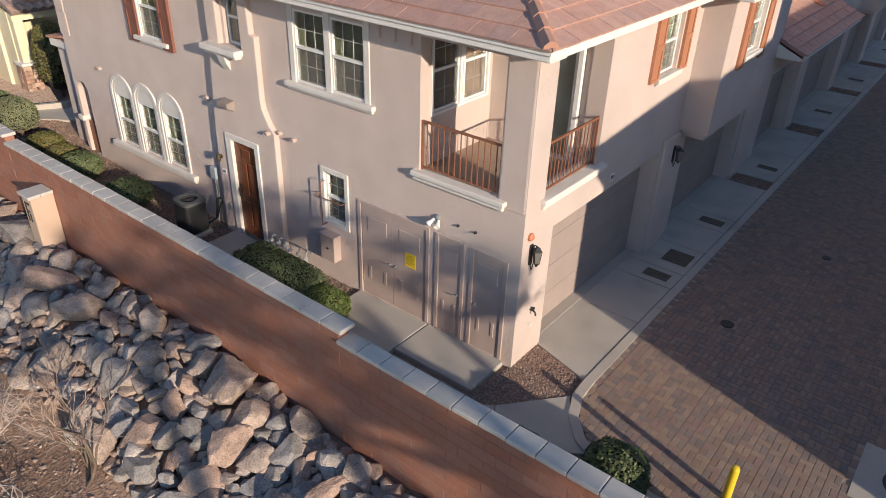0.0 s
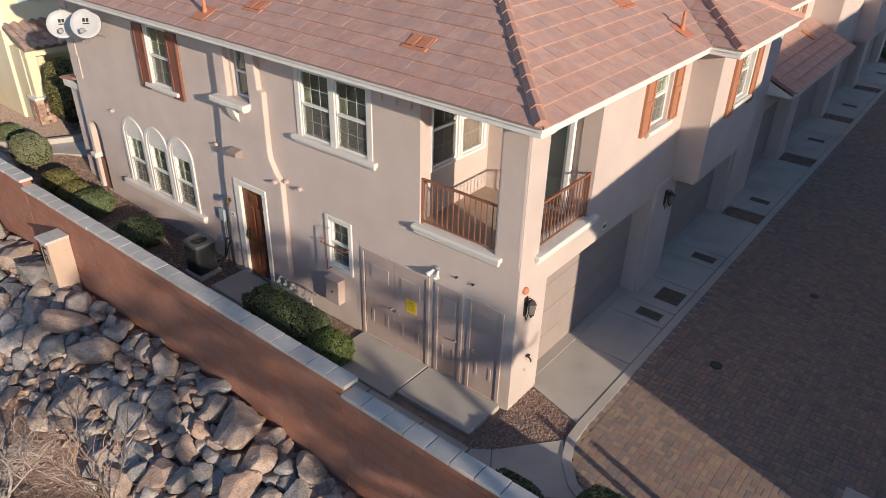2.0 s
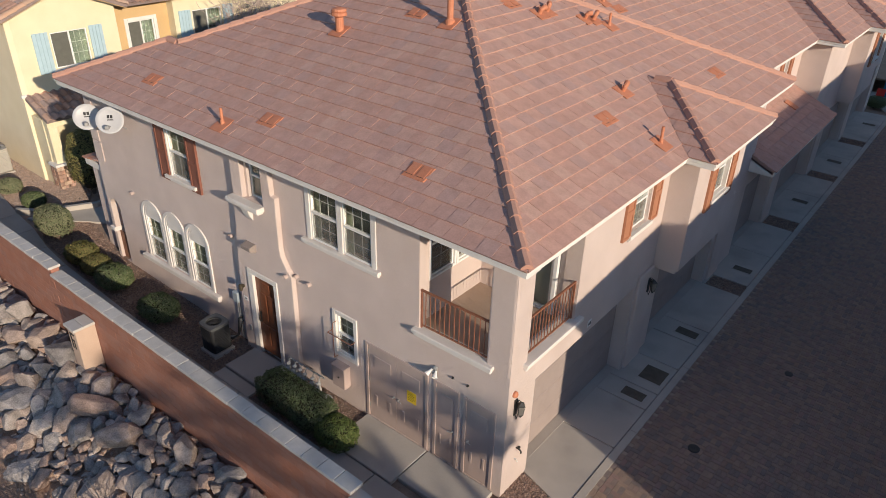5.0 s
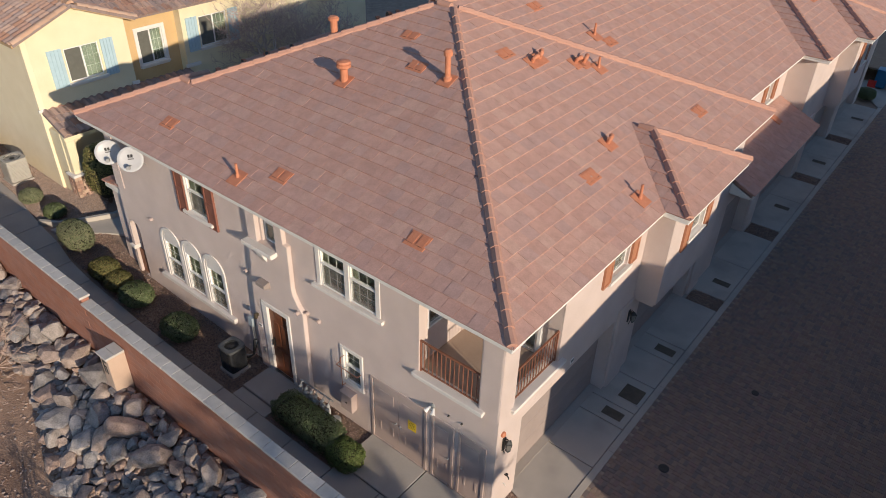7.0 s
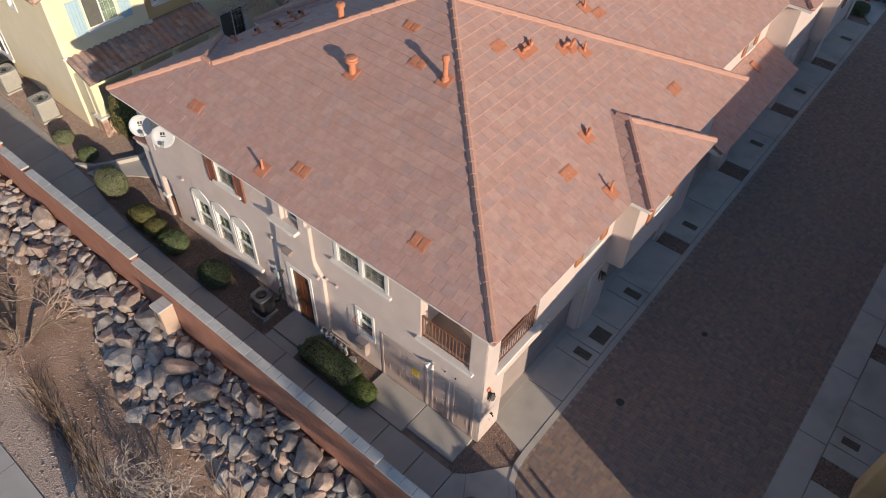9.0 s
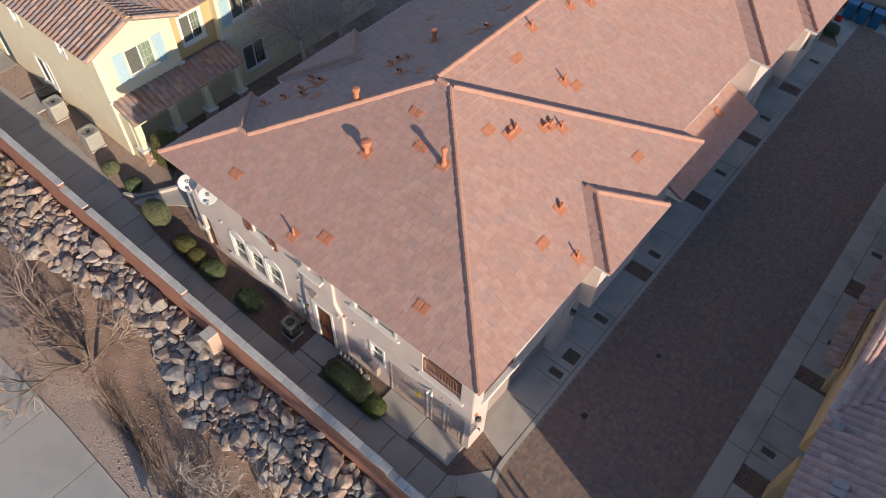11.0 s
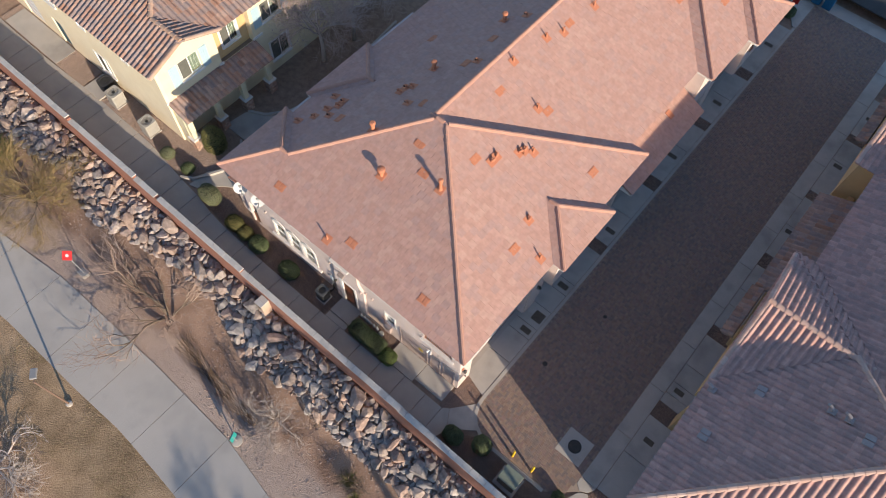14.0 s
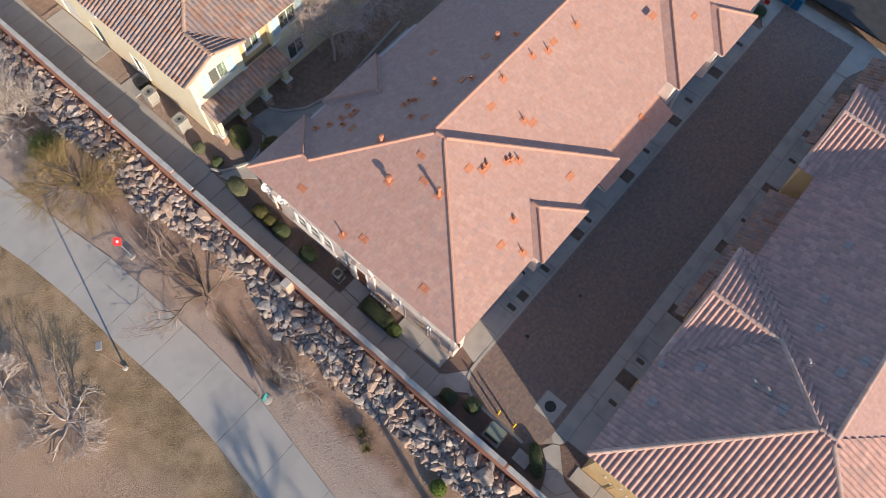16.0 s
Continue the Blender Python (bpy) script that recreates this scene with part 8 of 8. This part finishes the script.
for x, y, w, l in ((0.5, 4.69, 0.32, 0.2), (0.57, 5.69, 0.33, 0.34), (0.5, 8.0, 0.33, 0.2), (0.51, 12.48, 0.32, 0.18), (0.44, 19.17, 0.32, 0.18), (0.42, 24.49, 0.32, 0.18), (0.5, 31.04, 0.32, 0.18)):
    drain(x, y, w, l)
for x, y in ((8.45, 4.01), (8.29, 7.06), (8.44, 13.18), (8.2, 19.08), (8.27, 25.08), (8.25, 29.65)):
    drain(x, y, 0.29, 0.18)


def manhole(x, y, r, pad=0):
    t = thing("manhole_cover", (x, y, 0.004), "dark iron manhole cover in the paving", "manhole cover")
    if pad:
        part("collar", bbox(-pad, pad, -pad, pad, -0.05, 0.004, 0.004), CONC, t)
    bm = bmesh.new()
    spin(bm, [(r, -0.02), (r, 0.012), (r * 0.9, 0.014)], 28)
    part("rim", done(bm), BLACK, t)
    bm = bmesh.new()
    spin(bm, [(r * 0.86, 0), (r * 0.86, 0.018)], 28)
    part("lid", done(bm), mat("cast_iron", (0.05, 0.045, 0.04), (0.08, 0.07, 0.06), fine=40, bump=0.5, metal=0.3, rough=0.7) if "cast_iron" not in bpy.data.materials else bpy.data.materials["cast_iron"], t)


manhole(2.34, 3.88, 0.13)
manhole(3.2, 8.0, 0.1)
manhole(5.87, 1.49, 0.33, 0.68)


def bollard(x, y):
    t = thing("bollard", (x, y, -0.05), "yellow steel bollard in front of the transformer", "bollard", "bollards")
    bm = bmesh.new()
    spin(bm, [(0.06, 0), (0.06, 1.0), (0.048, 1.035), (0.02, 1.05)], 16)
    part("post", done(bm), YELLOW, t, smooth=False)


bollard(3.88, -0.8)
bollard(4.98, -0.78)
tr = thing("transformer_box", (4.43, -1.74, 0), "grey-green pad-mounted transformer on concrete", "transformer")
part("pad", bbox(-0.58, 0.58, -0.62, 0.38, -0.1, 0.06, 0.015), CONC, tr)
part("case", bbox(-0.45, 0.45, -0.45, 0.27, 0.06, 0.97, 0.02, 2), mat("grey_green_steel", (0.17, 0.20, 0.16), (0.22, 0.25, 0.20), rough=0.4, bump=0.05), tr)
part("lid", bbox(-0.48, 0.48, -0.48, 0.3, 0.97, 1.02, 0.015), bpy.data.materials["grey_green_steel"], tr)
part("door", bbox(-0.42, 0.42, 0.271, 0.285, 0.1, 0.93, 0.006), bpy.data.materials["grey_green_steel"], tr)
vb = thing("vault_lid", (6.42, -1.85, -0.02), "pale round-cornered concrete vault lid", "vault lid")
part("lid", bbox(-0.48, 0.48, -0.38, 0.38, -0.05, 0.07, 0.05, 3), CONC, vb)
part("cover", bbox(-0.28, 0.28, -0.2, 0.2, 0.07, 0.085, 0.01), WALKC, vb)

# the park lamp, the warning sign and the trail sign
lamp = thing("park_lamp", (-14.3, -12.87, land(-14.3, -12.87)), "tall brown park lamp with a shoebox head", "lamp")
lamp_brown = mat("brown_lamp_metal", (0.16, 0.10, 0.075), (0.21, 0.14, 0.10), rough=0.5, bump=0.05)
bm = bmesh.new()
spin(bm, [(0.16, -0.05), (0.16, 0.12), (0.06, 0.16)], 14)
part("foot", done(bm), CONC, lamp)
bm = bmesh.new()
spin(bm, [(0.055, 0.1), (0.04, 3.7)], 10)
tube(bm, [(0, 0, 3.66), (-0.3, 0.22, 3.74)], 0.03, 6)
part("pole", done(bm), lamp_brown, lamp)
bm = bmesh.new()
box(bm, -0.32, 0.2, -0.16, 0.16, 3.66, 3.78, Matrix.Translation((-0.35, 0.25, 0)) @ pose(0, 0, 0, 0, 0, 140))
part("head", done(bm, 0.04, 2), mat("lamp_head_grey", (0.26, 0.25, 0.24), (0.3, 0.29, 0.28), rough=0.4), lamp)
ws = thing("warning_sign", (-19.4, -8.05, land(-19.4, -8.05)), "tilted red sign on a grey post with a concrete foot", "sign")
part("foot", bbox(-0.35, 0.2, -0.22, 0.22, -0.1, 0.22, 0.03), CONC, ws)
bm = bmesh.new()
tube(bm, [(-0.05, 0, 0.2), (-0.25, 0.0, 1.75)], 0.025, 6)
part("post", done(bm), GREYM, ws)
m = Matrix.Translation((-0.3, 0, 1.85)) @ pose(0, 0, 0, 35, 0, 40)
part("panel", bbox(-0.25, 0.25, -0.25, 0.25, -0.01, 0.01, 0.004, 1, m), mat("red_sign_paint", (0.62, 0.03, 0.03), (0.68, 0.05, 0.04), rough=0.4, bump=0), ws)
bm = bmesh.new()
spin(bm, [(0.09, 0.011), (0.09, 0.014)], 14, m=m)
part("emblem", done(bm), VINYL, ws)
ts = thing("trail_sign", (-6.8, -8.75, land(-6.8, -8.75)), "teal-edged trail sign board on a post", "sign")
bm = bmesh.new()
tube(bm, [(0, 0, -0.05), (0, 0, 0.95)], 0.03, 6)
part("post", done(bm), GREYM, ts)
bm = bmesh.new()
box(bm, -0.015, 0.015, -0.22, 0.22, 0.5, 1.06, pose(0, 0, 0, 0, 0, 20))
part("board", done(bm, 0.008), mat("teal_paint", (0.01, 0.28, 0.26), (0.02, 0.34, 0.31), rough=0.4, bump=0), ts)
bm = bmesh.new()
spin(bm, [(0.3, -0.1), (0.28, 0.06), (0.1, 0.1)], 12)
part("foot", done(bm), CONC, ts)

# wheelie bins and street marking at the far end
for x in (0.3, 1.08, 1.86):
    t = thing("wheelie_bin", (x, 36.75, 0.0), "blue plastic wheelie bin by the street", "bin", "bins")
    bm = bmesh.new()
    box(bm, -0.3, 0.3, -0.33, 0.33, 0.08, 1.0)
    part("tub", done(bm, 0.04), mat("blue_plastic", (0.01, 0.12, 0.25), (0.015, 0.15, 0.3), rough=0.4, bump=0) if "blue_plastic" not in bpy.data.materials else bpy.data.materials["blue_plastic"], t)
    part("lid", bbox(-0.32, 0.32, -0.35, 0.35, 1.0, 1.08, 0.03), bpy.data.materials["blue_plastic"], t)
bush("shrub", (0.12, 34.3, -0.03), (0.48, 0.5, 0.32), 3600, 0.03, LEAF, "clipped dark green shrub in the planter at the row's end", 2.4, 31)
es = thing("small_sign", (0.1, 35.1, 0.0), "small red sign on a short post beside the end shrub", "sign")
part("post", bbox(-0.02, 0.02, -0.02, 0.02, -0.05, 0.75, 0.004), GREYM, es)
part("panel", bbox(-0.2, 0.2, -0.034, -0.021, 0.45, 0.85, 0.004), bpy.data.materials["red_sign_paint"], es)
mk = thing("road_marking", (8.6, 40.3, 0.012), "worn white stop marking on the asphalt", "marking", kind="structure")
bm = bmesh.new()
for i in range(5):
    box(bm, -0.9, 0.9, i * 0.28, i * 0.28 + 0.15, 0, 0.006)
part("bar", done(bm), VINYL, mk)

# kerb and court paving beside the yellow house
court = thing("court_paving", (0, 0, 0), "grey concrete court path with a raised kerb", "paving", kind="structure")
slab("slab", [(-19.0, -0.9), (-18.35, -0.7), (-17.6, 0.2), (-15.2, 2.0), (-15.2, 16), (-18.0, 16), (-17.8, 8.0), (-18.6, 6.2), (-20.4, 4.6), (-20.6, 3.2), (-18.9, 3.2), (-18.3, 1.2), (-18.9, 0.3)], 0.1, CONC, court, lift=0.01, r=0)
bm = bmesh.new()
ribbon(bm, [(-19.65, -0.98), (-19.0, -0.55), (-18.6, 0.1), (-18.1, 1.1), (-18.3, 2.4), (-19.0, 3.1)], 0.14, 0.2, 0.46)
part("kerb", done(bm), CONC, court)
bm = bmesh.new()
ribbon(bm, [(-20.3, 4.7), (-19.3, 5.2), (-18.4, 6.4), (-17.9, 8.2), (-18.0, 10.5), (-18.3, 13), (-18.6, 16)], 0.14, 0.2, 0.46)
part("kerb", done(bm), CONC, court)
slab("slab", [(-36.5, -0.6), (-31.4, -0.6), (-31.4, 0.8), (-33.0, 0.85), (-36.5, 0.8)], 0.12, CONC, court, lift=0.015, r=0)
